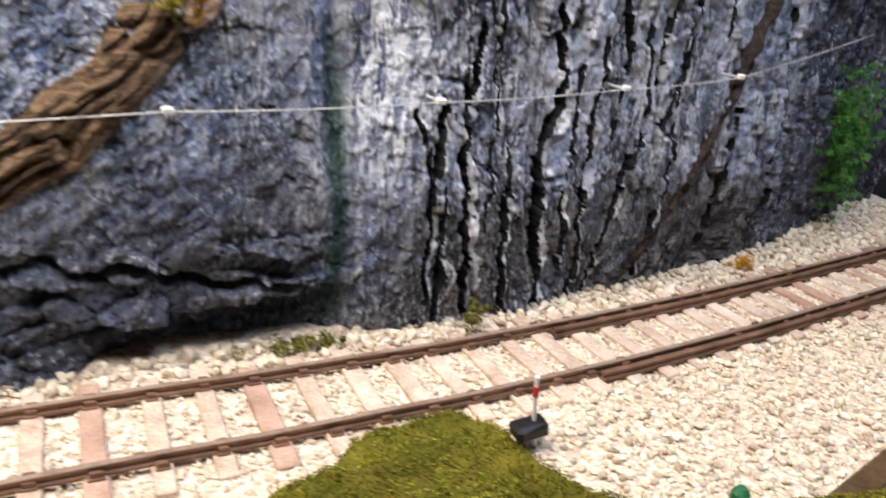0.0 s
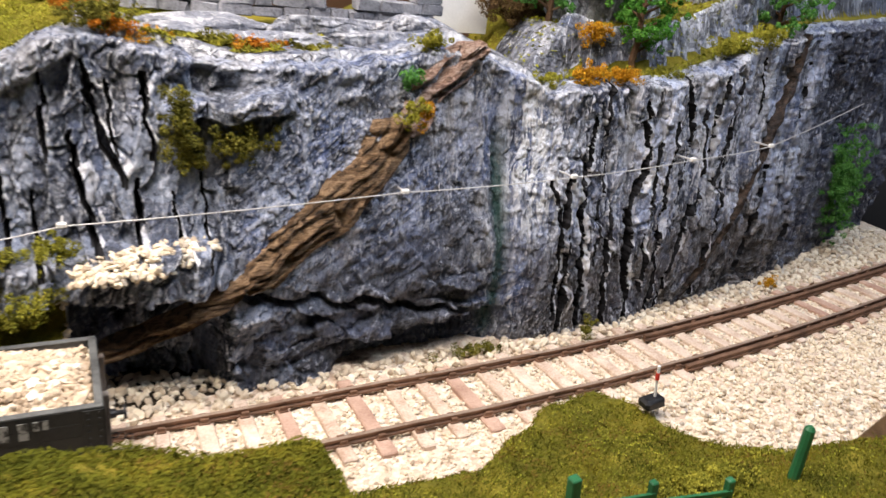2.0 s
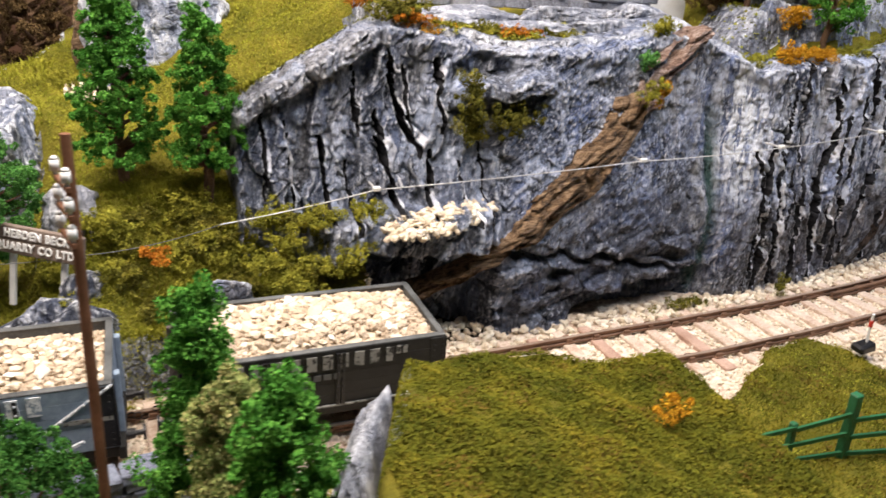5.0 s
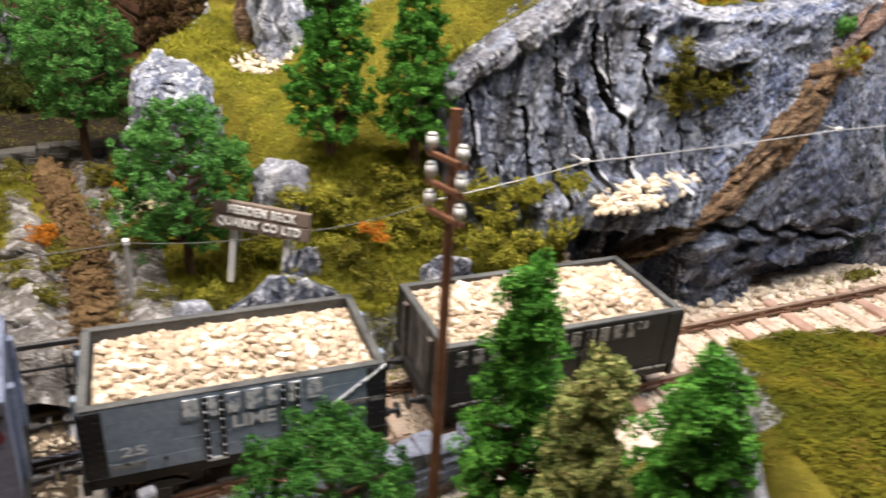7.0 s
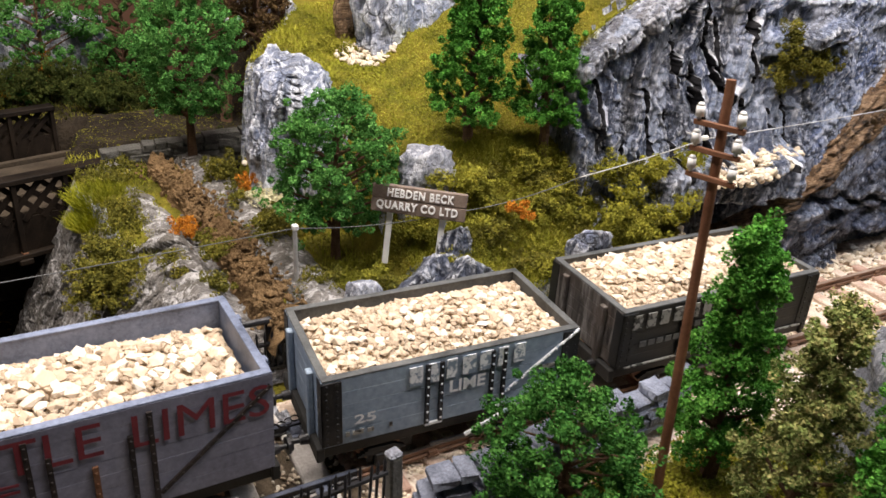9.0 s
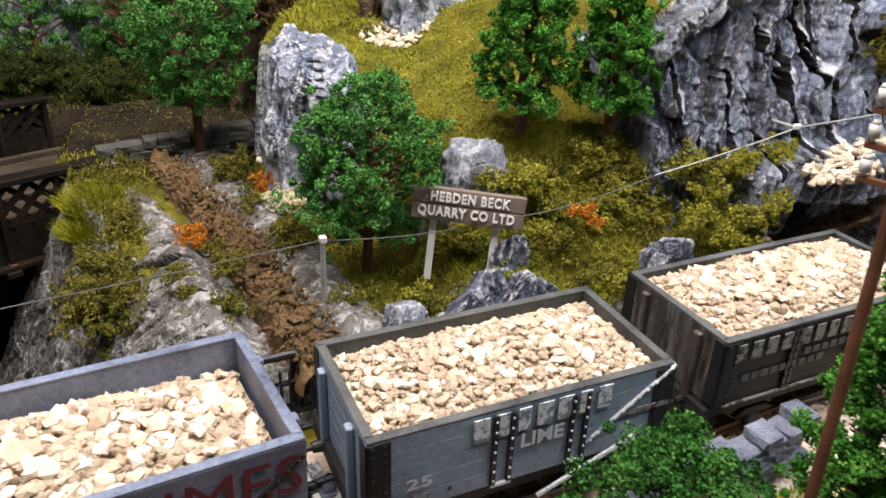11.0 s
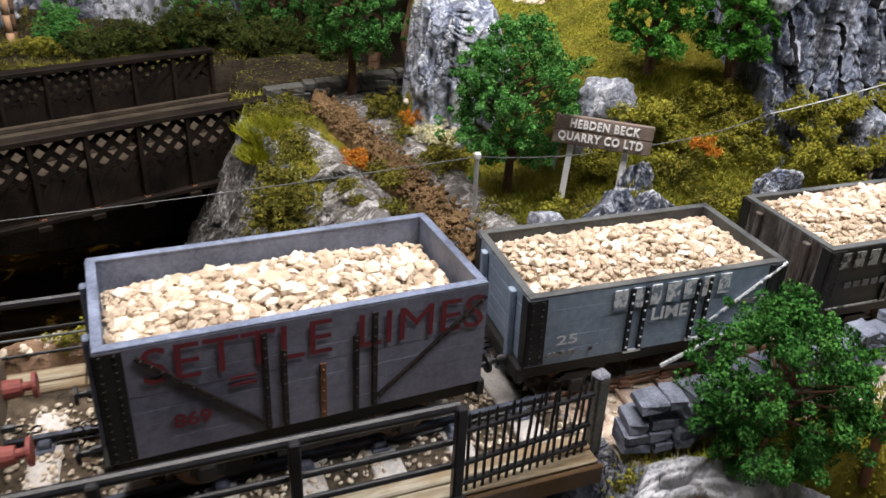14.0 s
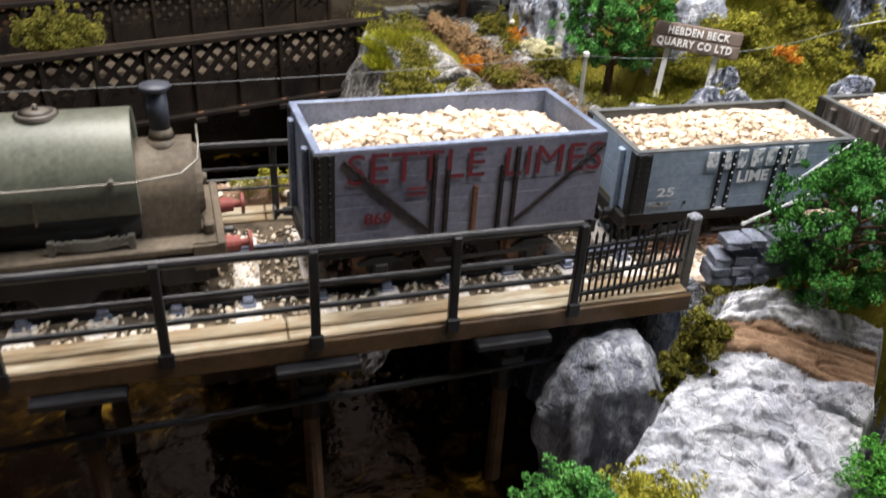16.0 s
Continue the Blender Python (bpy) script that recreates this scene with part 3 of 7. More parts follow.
def grid_faces(nx, ny):
    i = np.arange((nx - 1) * (ny - 1))
    a = (i // (ny - 1)) * ny + i % (ny - 1)
    return np.stack([a, a + ny, a + ny + 1, a + 1], axis=1)


# ---- the lie of the land ----
def rail_z(x):
    return along(x, (-430, -3.5), (-290, -3.0), (-220, -1.0), (-150, 0.0), (-90, 2.0), (-20, 4.5), (30, 5.0), (400, 5.0))


def track_y(x):
    """The line midway between the rails."""
    return along(x, (-430, 147.5), (-350, 146), (-270, 147.5), (-190, 148.0), (-110, 147.0), (-60, 144.5), (0, 143.0), (50, 144.0), (100, 147.3), (150, 152.2), (200, 158.5), (260, 167), (330, 178))


def cliff_base(x):
    return along(x, (-170, 194), (-150, 191), (-120, 187), (-95, 180), (-75, 173), (-50, 169), (-10, 171), (27, 173.5), (50, 170), (85, 174), (150, 183), (195, 191), (235, 204), (330, 236))


def cliff_lean(x):
    return along(x, (-170, 6), (-105, 20), (-70, 17), (-10, 17), (30, 14), (60, 11), (105, 5), (150, 6), (330, 8))


def cliff_top(x):
    return along(x, (-160, 74), (-150, 79), (-104, 105), (-60, 99), (-10, 102), (12, 108), (30, 101), (46, 95), (104, 98), (128, 104), (150, 112), (200, 120), (330, 124))


def gorge_x(y):
    return along(y, (0, -184), (60, -185), (85, -190), (95, -200), (103, -228), (112, -246), (150, -258), (175, -266), (215, -281), (300, -301), (330, -300), (360, -296), (400, -285))


def upland_x(y):
    return along(y, (205, -201), (252, -201), (288, -236), (310, -224), (340, -202), (400, -190))


def grassy(x, y):
    """1 on the turf in front of the track, 0 on the gravel."""
    edge = along(x, (-60, 112), (-12, 107), (8, 118), (21, 128), (42, 129), (50, 118), (56, 96), (70, 82), (110, 72), (160, 60))
    return ss(1.5, -3.0, y - edge + 2.5 * fbm(x / 7, y / 7, 15))


def land(x, y):
    """Height of the ground at x, y."""
    x, y = np.broadcast_arrays(np.asarray(x, float), np.asarray(y, float))
    rough = fbm(x / 18, y / 18, 3)
    # track bed and ballast yard
    bed = rail_z(x) - 4.0 + 0.35 * rough
    yard = bed + (3.0 + 1.5 * rough) * ss(128, 108, y) * ss(-70, -10, x)
    # grassy rise, then the knoll, in front of the track
    grass = bed + 5.5 + 1.5 * rough + 7.0 * ss(100, 58, y)
    front = np.where(x > -52, yard + (grass - yard) * grassy(x, y), 0)
    meadow = 1.5 + 2.2 * rough - 3 * ss(-200, -250, x) + 6 * ss(95, 60, y)
    front = np.where(x <= -52, meadow + (bed - meadow) * ss(104, 112, y), front)
    knoll_back = 89 - 6 * ss(-120, -70, x) + 2.0 * fbm(x / 9, x * 0 + 3, 5)
    knoll = ss(-145, -137, x + 0.5 * (83 - y)) * ss(-62, -71, x) * ss(knoll_back + 2.5, knoll_back - 2.5, y)
    front = front + (49.0 - 0.1 * (x + 105) + 2.0 * rough + 2.2 * fbm(x / 13, y / 13, 14) - 2 * ss(60, 30, y) - front) * knoll
    # bank behind the wagons
    bank = bed + (20 + 3 * rough) * ss(166.5, 173, y) + (27 - 0.0 * x) * ss(172, 207, y)
    gully = bed + 8 * ss(166, 178, y) + 10 * ss(178, 200, y) + 3 * rough + 10 * ss(184, 178, np.abs(x + 205) + 176) * ss(174, 182, y)
    m = ss(-206, -196, x + 3 * rough)
    low = gully + (bank - gully) * m
    # ridge with the brown path
    ridge = -2 + 13 * ss(168, 190, y) + 6 * ss(230, 310, y) + 2 * rough
    low = low + (ridge - low) * ss(-246, -254, x)
    # upland turf
    turf = 49 + 0.16 * (y - 206) + 0.60 * np.clip(x + 186, 0, 100) * ss(207, 246, y) + 2.5 * rough
    turf = np.minimum(turf, 107 + 3 * rough + 0.03 * (y - 200))
    soft = 15 * ss(292, 278, y)
    up = ss(-3 - soft, 3 + 0.4 * soft, x - upland_x(y) + 3 * fbm(y / 9, x / 9, 8)) * ss(203 - 0.6 * soft, 209, y)
    z = low + (turf - low) * up
    # the crag and the cliff's plateau
    ctop = cliff_base(x) + cliff_lean(x)
    inside = ss(2, 6, y - ctop) * ss(-151, -147, x)
    plateau = cliff_top(x) + 0.09 * (y - ctop) + 2 * rough
    shelf = cliff_top(x) + 1.0 * rough + 17 * ss(13, 19, y - ctop + 2 * rough) * ss(42, 60, x)
    top = np.where(x > 42, shelf, plateau)
    top = np.where(x < -100, np.maximum(turf, cliff_top(x) - 0.9 * np.maximum(0, y - ctop - 6)), top)
    z = np.where(x > -147, np.where(y > ctop + 2, low * 0 + z * (1 - inside) + top * inside, np.where(y > cliff_base(x) + 3, np.minimum(z, 40), z)), z * (1 - inside) + top * inside)
    z = np.where((x > -108) & (y < ctop + 2), bed, z)
    z = np.where(y < 150, front, z)
    # river gorge and its far bank
    gx = gorge_x(y) + 4 * fbm(y / 13, x / 30, 21)
    drop = ss(gx + 5, gx - 14, x) * ss(399, 384, y)
    z = z + (-78 + 3 * rough - z) * drop
    far = 12 + 4 * rough + 22 * ss(420, 460, y)
    z = np.where((x < -240) & (y > 388), z + (far - z) * ss(388, 399, y), z)
    return z


def build_ground():
    nx, ny = 410, 275
    xs = np.linspace(-450, 345, nx)
    ys = np.concatenate([np.linspace(-30, 50, 20, endpoint=False), np.linspace(50, 300, 193, endpoint=False), np.linspace(300, 480, 62)])
    X, Y = np.meshgrid(xs, ys, indexing="ij")
    Z = land(X, Y) + 0.5 * fbm(X / 4, Y / 4, 11)
    gy, gx = np.gradient(Z, axis=1) / np.maximum(np.gradient(Y, axis=1), 0.1), np.gradient(Z, axis=0) / np.gradient(X, axis=0)
    slope = np.hypot(gx, gy)
    # 0 gravel, 1 turf, 2 rock, 3 earth, 4 earth painted shade-dark, 5 bank painted amber-lit
    idx = np.ones((nx, ny), int)
    idx[(Y < 168) & (Z < 16) & (((X > -56) & (grassy(X, Y) < 0.5)) | ((X <= -56) & (Y > 108)) | (Y > 150))] = 0
    idx[(X > -108) & (Z < 16) & (Y > 150)] = 0
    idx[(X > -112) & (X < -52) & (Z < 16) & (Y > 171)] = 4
    idx[(slope > np.where((X > -245) & (X < -188) & (Y > 195) & (Y < 286), 3.4, 1.7))] = 2
    idx[(X > -100) & (X < 25) & (Z > 96) & (Y < 222)] = 2
    idx[(X >= 0) & (X < 62) & (Z > 88) & (Y < 226)] = 2
    idx[(Z < -20)] = 2
    idx[(X > -218) & (X < -150) & (Y < 104) & (Z > -45)] = 1
    # bank under the girders, painted as if lit amber
    idx[(X < -296) & (Y > 330) & (Z < 8)] = 5
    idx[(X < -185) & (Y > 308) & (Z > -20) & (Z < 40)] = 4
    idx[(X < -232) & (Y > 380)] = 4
    f = grid_faces(nx, ny)
    v = np.stack([X.ravel(), Y.ravel(), Z.ravel()], 1)
    me = mesh_of("ground", v, f, [BED, TURF, ROCK, EARTH, DARK_EARTH, AMBER_BANK], True, idx.ravel()[f[:, 0]])
    tagged(new("ground", me), "sculpted layout ground of pale gravel, olive turf and rock", "ground", kind="structure")
    # river
    w = B()
    bmesh.ops.create_grid(w, x_segments=60, y_segments=60, size=1)
    for p in w.verts:
        p.co = (-360 + 125 * p.co.x, 225 + 215 * p.co.y, -72 + 0.5 * noise.noise((p.co.x * 20, p.co.y * 30, 0)))
    tagged(new("water", mesh_from_bm("water", w, WATER, True)), "dark peaty river water with painted amber glints", "water", kind="structure")


build_ground()


# ---- cliff ----
def joint(x, z, knots, width, depth, seed):
    """A tall open joint through x, z knots, listed from the top down, with a raised lip on one side."""
    k = np.array(knots, float)[::-1]
    zs = np.round(z / 5.0) * 5.0
    xj = np.interp(z, k[:, 1], k[:, 0]) + 1.4 * fbm(z / 9, z * 0 + seed, seed) + 0.9 * vnoise(zs / 7, z * 0, seed + 1)
    inside = ss(k[0, 1] - 3, k[0, 1] + 2, z) * ss(k[-1, 1] + 3, k[-1, 1] - 2, z)
    w = 0.52 * width * (0.85 + 0.55 * vnoise(z / 8, z * 0 + 7, seed + 2))
    d = (x - xj) / w
    slot = np.where(d > 0, np.exp(-np.abs(d) ** 8), np.exp(-np.abs(d / 1.4) ** 4))
    lip = 0.9 * np.exp(-np.maximum(0, d - 1.2) / 2.2) * (d > 1.05)
    return inside * (depth * 1.7 * slot - lip), inside * slot, inside * ((d > 1.1) & (d < 5.2 + 3.0 * vnoise(z / 6, z * 0, seed + 3)))


def blocks(u, z, sx, sz, seed):
    """Broken blocks: how far each one's flat tilted face stands out (-1..1), and the distance to the next block."""
    a, b = u / sx, z / sz
    ia, ib = np.floor(a), np.floor(b)
    best, second = np.full(a.shape, 99.0), np.full(a.shape, 99.0)
    val = np.zeros(a.shape)
    for i in (-1, 0, 1):
        for j in (-1, 0, 1):
            ca, cb = ia + i, ib + j
            qa, qb = ca + hash2(ca, cb, seed), cb + hash2(ca, cb, seed + 1)
            da, db = a - qa, b - qb
            r = np.maximum(np.abs(da), np.abs(db)) * 0.6 + 0.4 * np.hypot(da, db)
            face = 2 * hash2(ca, cb, seed + 2) - 1 + (2 * hash2(ca, cb, seed + 3) - 1) * da * 1.3 + (2 * hash2(ca, cb, seed + 4) - 1) * db * 1.1
            near = r < best
            second = np.where(near, best, np.minimum(second, r))
            val = np.where(near, face, val)
            best = np.where(near, r, best)
    return val, second - best


def cliff_detail(x, z):
    """How far the face stands out towards the track; where joints open, and where their lips get brushed white and
    painted highlights.
    """
    open_joint, lips = np.zeros(np.shape(x)), np.zeros(np.shape(x))
    d = 2.6 * fbm(x / 36, z / 36, 31)
    left, right = ss(-58, -70, x), ss(44, 58, x)
    mid = 1 - left - right
    wob = 6 * fbm(x / 26, z / 30, 41) + 2 * fbm(x / 8, z / 10, 43)
    u = x + wob - 0.16 * (z - 50)
    # blocky columns of the left wall
    v1, e1 = blocks(u, z + 8 * vnoise(u / 14, u * 0, 44), 6.8, 27, 53)
    d = d + left * (2.9 * v1 - 2.2 * crack(e1, 0.035))
    # tall slabs of the right wall
    v2, e2 = blocks(x + 0.4 * wob + 0.06 * z, z, 8.5, 44, 71)
    d = d + right * (1.6 * v2 - 2.0 * crack(e2, 0.035))
    # smaller broken faces over everything
    v3, e3 = blocks(u, z + wob, 4.2, 6.5, 91)
    gate = 0.3 + 0.7 * ss(-0.2, 0.3, vnoise(x / 22, z / 34, 69))
    d = d + (0.50 * left + 0.65 * right + 0.40 * mid) * (1.35 * v3 - 1.3 * gate * crack(e3, 0.08))
    v5, e5 = blocks(u + 0.3 * wob, z - 0.6 * wob, 2.1, 3.3, 97)
    d = d + (0.40 * left + 0.60 * right + 0.50 * mid) * (0.60 * v5 - 0.5 * gate * crack(e5, 0.10))
    # great open joints
    for i, (knots, w, dep) in enumerate((
            ([(67, 82), (65, 64), (63, 44), (67, 4)], 1.25, 9.0), ([(89, 88), (94, 62), (88, 48), (93, 4)], 1.35, 9.0), ([(114, 97), (119, 64), (117, 54)], 0.9, 7.0),
            ([(133, 97), (133, 68)], 0.8, 6.0), ([(128, 52), (122, 45), (118, 26), (114, 2)], 1.0, 8.0), ([(49, 60), (52, 45), (54, 10)], 0.8, 5.0),
            ([(78, 50), (77, 40), (80, 4)], 1.0, 7.0), ([(106, 80), (104, 50), (107, 4)], 0.8, 6.0), ([(143, 80), (140, 30), (136, 6)], 0.7, 5.0),
            ([(99, 72), (98, 40), (100, 14)], 0.5, 3.5), ([(72, 96), (73, 60), (71, 30)], 0.5, 3.0), ([(125, 84), (127, 60)], 0.6, 4.0), ([(57, 40), (58, 4)], 0.8, 5.0), ([(142, 96), (141, 70), (136, 56)], 0.8, 5.0), ([(160, 104), (163, 84)], 0.6, 4.0), ([(178, 62), (172, 40), (170, 10)], 0.7, 5.0), ([(201, 108), (203, 60), (206, 20)], 0.6, 4.0), ([(56, 62), (53, 46)], 0.9, 5.0))):
        cut_in, slot, lip = joint(x, z, knots, 1.15 * w, dep, 300 + 9 * i)
        d, open_joint, lips = d - cut_in, np.maximum(open_joint, slot), np.maximum(lips, lip * 1.0)
    for i, (knots, w, dep) in enumerate((
            ([(-102, 94), (-98, 78), (-92, 64)], 1.9, 12.0), ([(-86, 92), (-84, 72)], 1.6, 10.0), ([(-105, 74), (-102, 58), (-99, 44)], 1.6, 11.0),
            ([(-90, 63), (-89, 44)], 1.5, 9.0), ([(-79, 60), (-78, 46)], 1.1, 7.0), ([(-124, 66), (-123, 46)], 1.6, 10.0), ([(-116, 58), (-115, 42)], 1.2, 8.0),
            ([(-134, 70), (-133, 46)], 1.0, 7.0), ([(-112, 90), (-111, 70)], 0.9, 6.0), ([(-142, 74), (-141, 50)], 0.9, 6.0), ([(-95, 88), (-94, 72)], 0.7, 5.0), ([(-72, 66), (-71, 44)], 0.7, 5.0))):
        cut_in, slot, lip = joint(x, z, knots, 0.72 * w, 0.6 * dep, 500 + 9 * i)
        d, open_joint, lips = d - cut_in, np.maximum(open_joint, slot), np.maximum(lips, lip * 0.6)
    # combed strata of the middle wall
    p, q = x * 0.80 + z * 0.60 + 2 * vnoise(x / 20, z / 20, 79), -x * 0.60 + z * 0.80 + 3 * vnoise(x / 24, z / 18, 80)
    d = d + mid * ss(8, -20, x) * (0.55 * fbm(p / 22, q / 2.2, 81, 3) + 0.30 * np.round(2 * vnoise(p / 26, q / 5, 82)) - 0.35 * crack(vnoise(p / 30, q / 3.4, 83), 0.09) + 0.9 * fbm(x / 7, z / 5, 84, 3))
    d = d + mid * ss(-20, 8, x) * (1.1 * fbm((x + 0.5 * wob) / 3.4, z / 24, 85, 4) - 0.9 * crack(vnoise((x + 0.5 * wob) / 5, z / 50, 86), 0.07))
    # broken blocks low on the middle wall
    lo = ss(40, 24, z) * ss(-75, -62, x) * ss(35, 20, x)
    v4, e4 = blocks(u, z + 0.5 * wob, 14, 6.5, 87)
    d = d + lo * (2.2 * v4 - 1.2 * crack(e4, 0.04))
    d = d - lo * 6.5 * crack(z - 27 + 0.16 * (x + 40) - 4 * fbm(x / 10, x * 0, 88), 1.2)
    d = d - 9.5 * lo * ss(13, 9, z - 0.06 * (x + 10)) * ss(-40, -24, x)
    # the broad overhanging tongue above the cavity
    t = ss(-136, -126, x) * ss(-64, -76, x)
    fl = 31 + 0.09 * (x + 110) + 2 * fbm(x / 9, x * 0, 90)
    d = d + t * (12 * ss(fl - 1.5, fl + 1.5, z) * ss(fl + 17, fl + 12, z) - 15 * ss(fl, fl - 2, z))
    # roof slab near the top of the left wall, with a hollow above it
    r = ss(-84, -79, x) * ss(-42, -52, x)
    eave = 82 + 0.10 * (x + 71) + 1.5 * vnoise(x / 8, x * 0, 92)
    d = d + r * (6.5 * ss(eave - 0.8, eave + 0.6, z) * ss(eave + 7, eave + 4, z) - 3.0 * ss(eave, eave - 1.5, z) * ss(eave - 12, eave - 4, z) - 3.5 * ss(eave + 5, eave + 8, z) * ss(eave + 15, eave + 12, z))
    # sloping roof along the crag's crest
    r2 = ss(-160, -142, x) * ss(-94, -106, x)
    edge = 80 + 0.55 * (x + 150)
    d = d + r2 * 6.5 * ss(edge - 11, edge - 8, z + 2 * fbm(x / 7, z / 7, 92))
    # lumpy rim
    d = d + 3.0 * ss(0.90, 0.98, z / cliff_top(x)) * mid * np.abs(fbm(x / 9, z / 5, 94))
    # weeping seam
    d = d - 3.0 * crack(x - 29 + 0.05 * (z - 50), 3.0) * ss(95, 70, z)
    d = d + 0.45 * fbm(x / 1.6, z / 1.6, 91, 2)
    return d, open_joint, lips


def cliff_y(x, z):
    base = cliff_base(x) + cliff_lean(x) * ss(25, 105, z)
    return base - cliff_detail(x, z)[0]


def build_cliff():
    nx, nz = 1100, 225
    xs = np.concatenate([np.linspace(-164, 165, 1010, endpoint=False), np.linspace(165, 340, 90)])
    v = np.linspace(0, 1, nz)
    X, Vv = np.meshgrid(xs, v, indexing="ij")
    zt = cliff_top(X) + 2.2 * fbm(X / 8, X * 0, 95)
    Z = -3 + Vv * (zt + 3)
    detail, slot, lip = cliff_detail(X, Z)
    Y = cliff_base(X) + cliff_lean(X) * ss(25, 105, Z) - detail
    f = grid_faces(nx, nz)
    # faces inside open joints take the painted shade
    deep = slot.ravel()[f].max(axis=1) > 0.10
    # lip faces take the brushed and highlighted colour
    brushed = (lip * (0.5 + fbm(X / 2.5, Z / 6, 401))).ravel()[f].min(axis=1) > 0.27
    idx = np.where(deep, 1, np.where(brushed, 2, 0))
    # the left end wraps back into the hill
    back = ss(-149, -164, X)
    Y = Y + back * 32
    X = X + back * 13 + 0.8 * fbm(Z / 6, Y / 6, 97)
    # rounded top rows run back over the plateau
    back = ss(0.965, 1.0, Vv)
    Y = Y + back * 9
    Z = Z - back * 0.8
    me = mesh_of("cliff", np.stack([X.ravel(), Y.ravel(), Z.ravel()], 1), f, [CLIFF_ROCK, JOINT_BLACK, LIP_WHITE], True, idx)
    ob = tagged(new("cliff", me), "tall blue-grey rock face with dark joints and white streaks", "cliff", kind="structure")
    return ob


CLIFF = build_cliff()


def vein(knots, width, out, seed, label, mat=BARK):
    """A band of fibrous brown rock lying on the cliff; knots are x, z along it."""
    k = np.array(knots, float)
    L = np.concatenate([[0], np.cumsum(np.hypot(*np.diff(k, axis=0).T))])
    n, m = int(L[-1] / 0.6), 40
    s = np.linspace(0, L[-1], n)
    cx, cz = np.interp(s, L, k[:, 0]), np.interp(s, L, k[:, 1])
    tx, tz = np.gradient(cx), np.gradient(cz)
    ln = np.hypot(tx, tz)
    nxv, nzv = -tz / ln, tx / ln
    w = np.linspace(-1, 1, m)
    Sg, Wg = np.meshgrid(s, w, indexing="ij")
    half = width / 2 * (1 + 0.35 * fbm(Sg / 17, Sg * 0 + np.sign(Wg) * 5, seed, 3)) * (0.35 + 0.65 * ss(0, 7, Sg) * ss(L[-1], L[-1] - 7, Sg))
    X = cx[:, None] + nxv[:, None] * Wg * half
    Z = cz[:, None] + nzv[:, None] * Wg * half
    across = Wg * half + 0.09 * Sg + 1.4 * vnoise(Sg / 9, Wg * half / 5, seed + 2)
    fibre = 2.3 * fbm(Sg / 13, across / 0.9, seed + 3, 3) + 0.7 * np.round(2 * vnoise(Sg / 20, across / 2.4, seed + 5)) - 2.8 * crack(vnoise(Sg / 24, across / 2.6, seed + 7), 0.12)
    smooth_x = X
    Y = cliff_base(smooth_x) + cliff_lean(smooth_x) * ss(25, 105, Z) - 3.0 * fbm(X / 36, Z / 36, 31)
    Y = np.minimum(Y, cliff_y(X, Z) + 0.5) - (out * (1 - np.abs(Wg) ** 3) + fibre * (1 - Wg ** 6)) + 3.2 * np.abs(Wg) ** 8
    me = mesh_of("rock_vein", np.stack([X.ravel(), Y.ravel(), Z.ravel()], 1), grid_faces(n, m), mat, True)
    ob = new("rock_vein", me)
    ob.parent = CLIFF
    return tagged(ob, label)


vein([(-62, 34), (-50, 44), (-34, 57), (-16, 74), (-9, 82)], 15.5, 3.8, 201, "slanting band of fibrous brown rock")
vein([(-104, 10), (-90, 17), (-76, 26), (-64, 35), (-58, 40)], 7, 2.5, 205, "lower brown band in the cavity")
vein([(-8, 78), (1, 90), (10, 98), (20, 106)], 12.5, 1.8, 209, "rust-brown broken rock", RUST_ROCK)
vein([(128, 3), (136, 12), (147, 29), (159, 46), (174, 73), (187, 95), (191, 116)], 5.5, 1.1, 213, "thin dark brown band", DARK_BARK)


def ridge_shift(y):
    """How far the ridge and its path bend aside along their length."""
    return along(y, (173, 5.4), (190, 4.7), (220, 3.0), (250, 0.5), (270, -3.0), (300, -8.5), (325, -12))


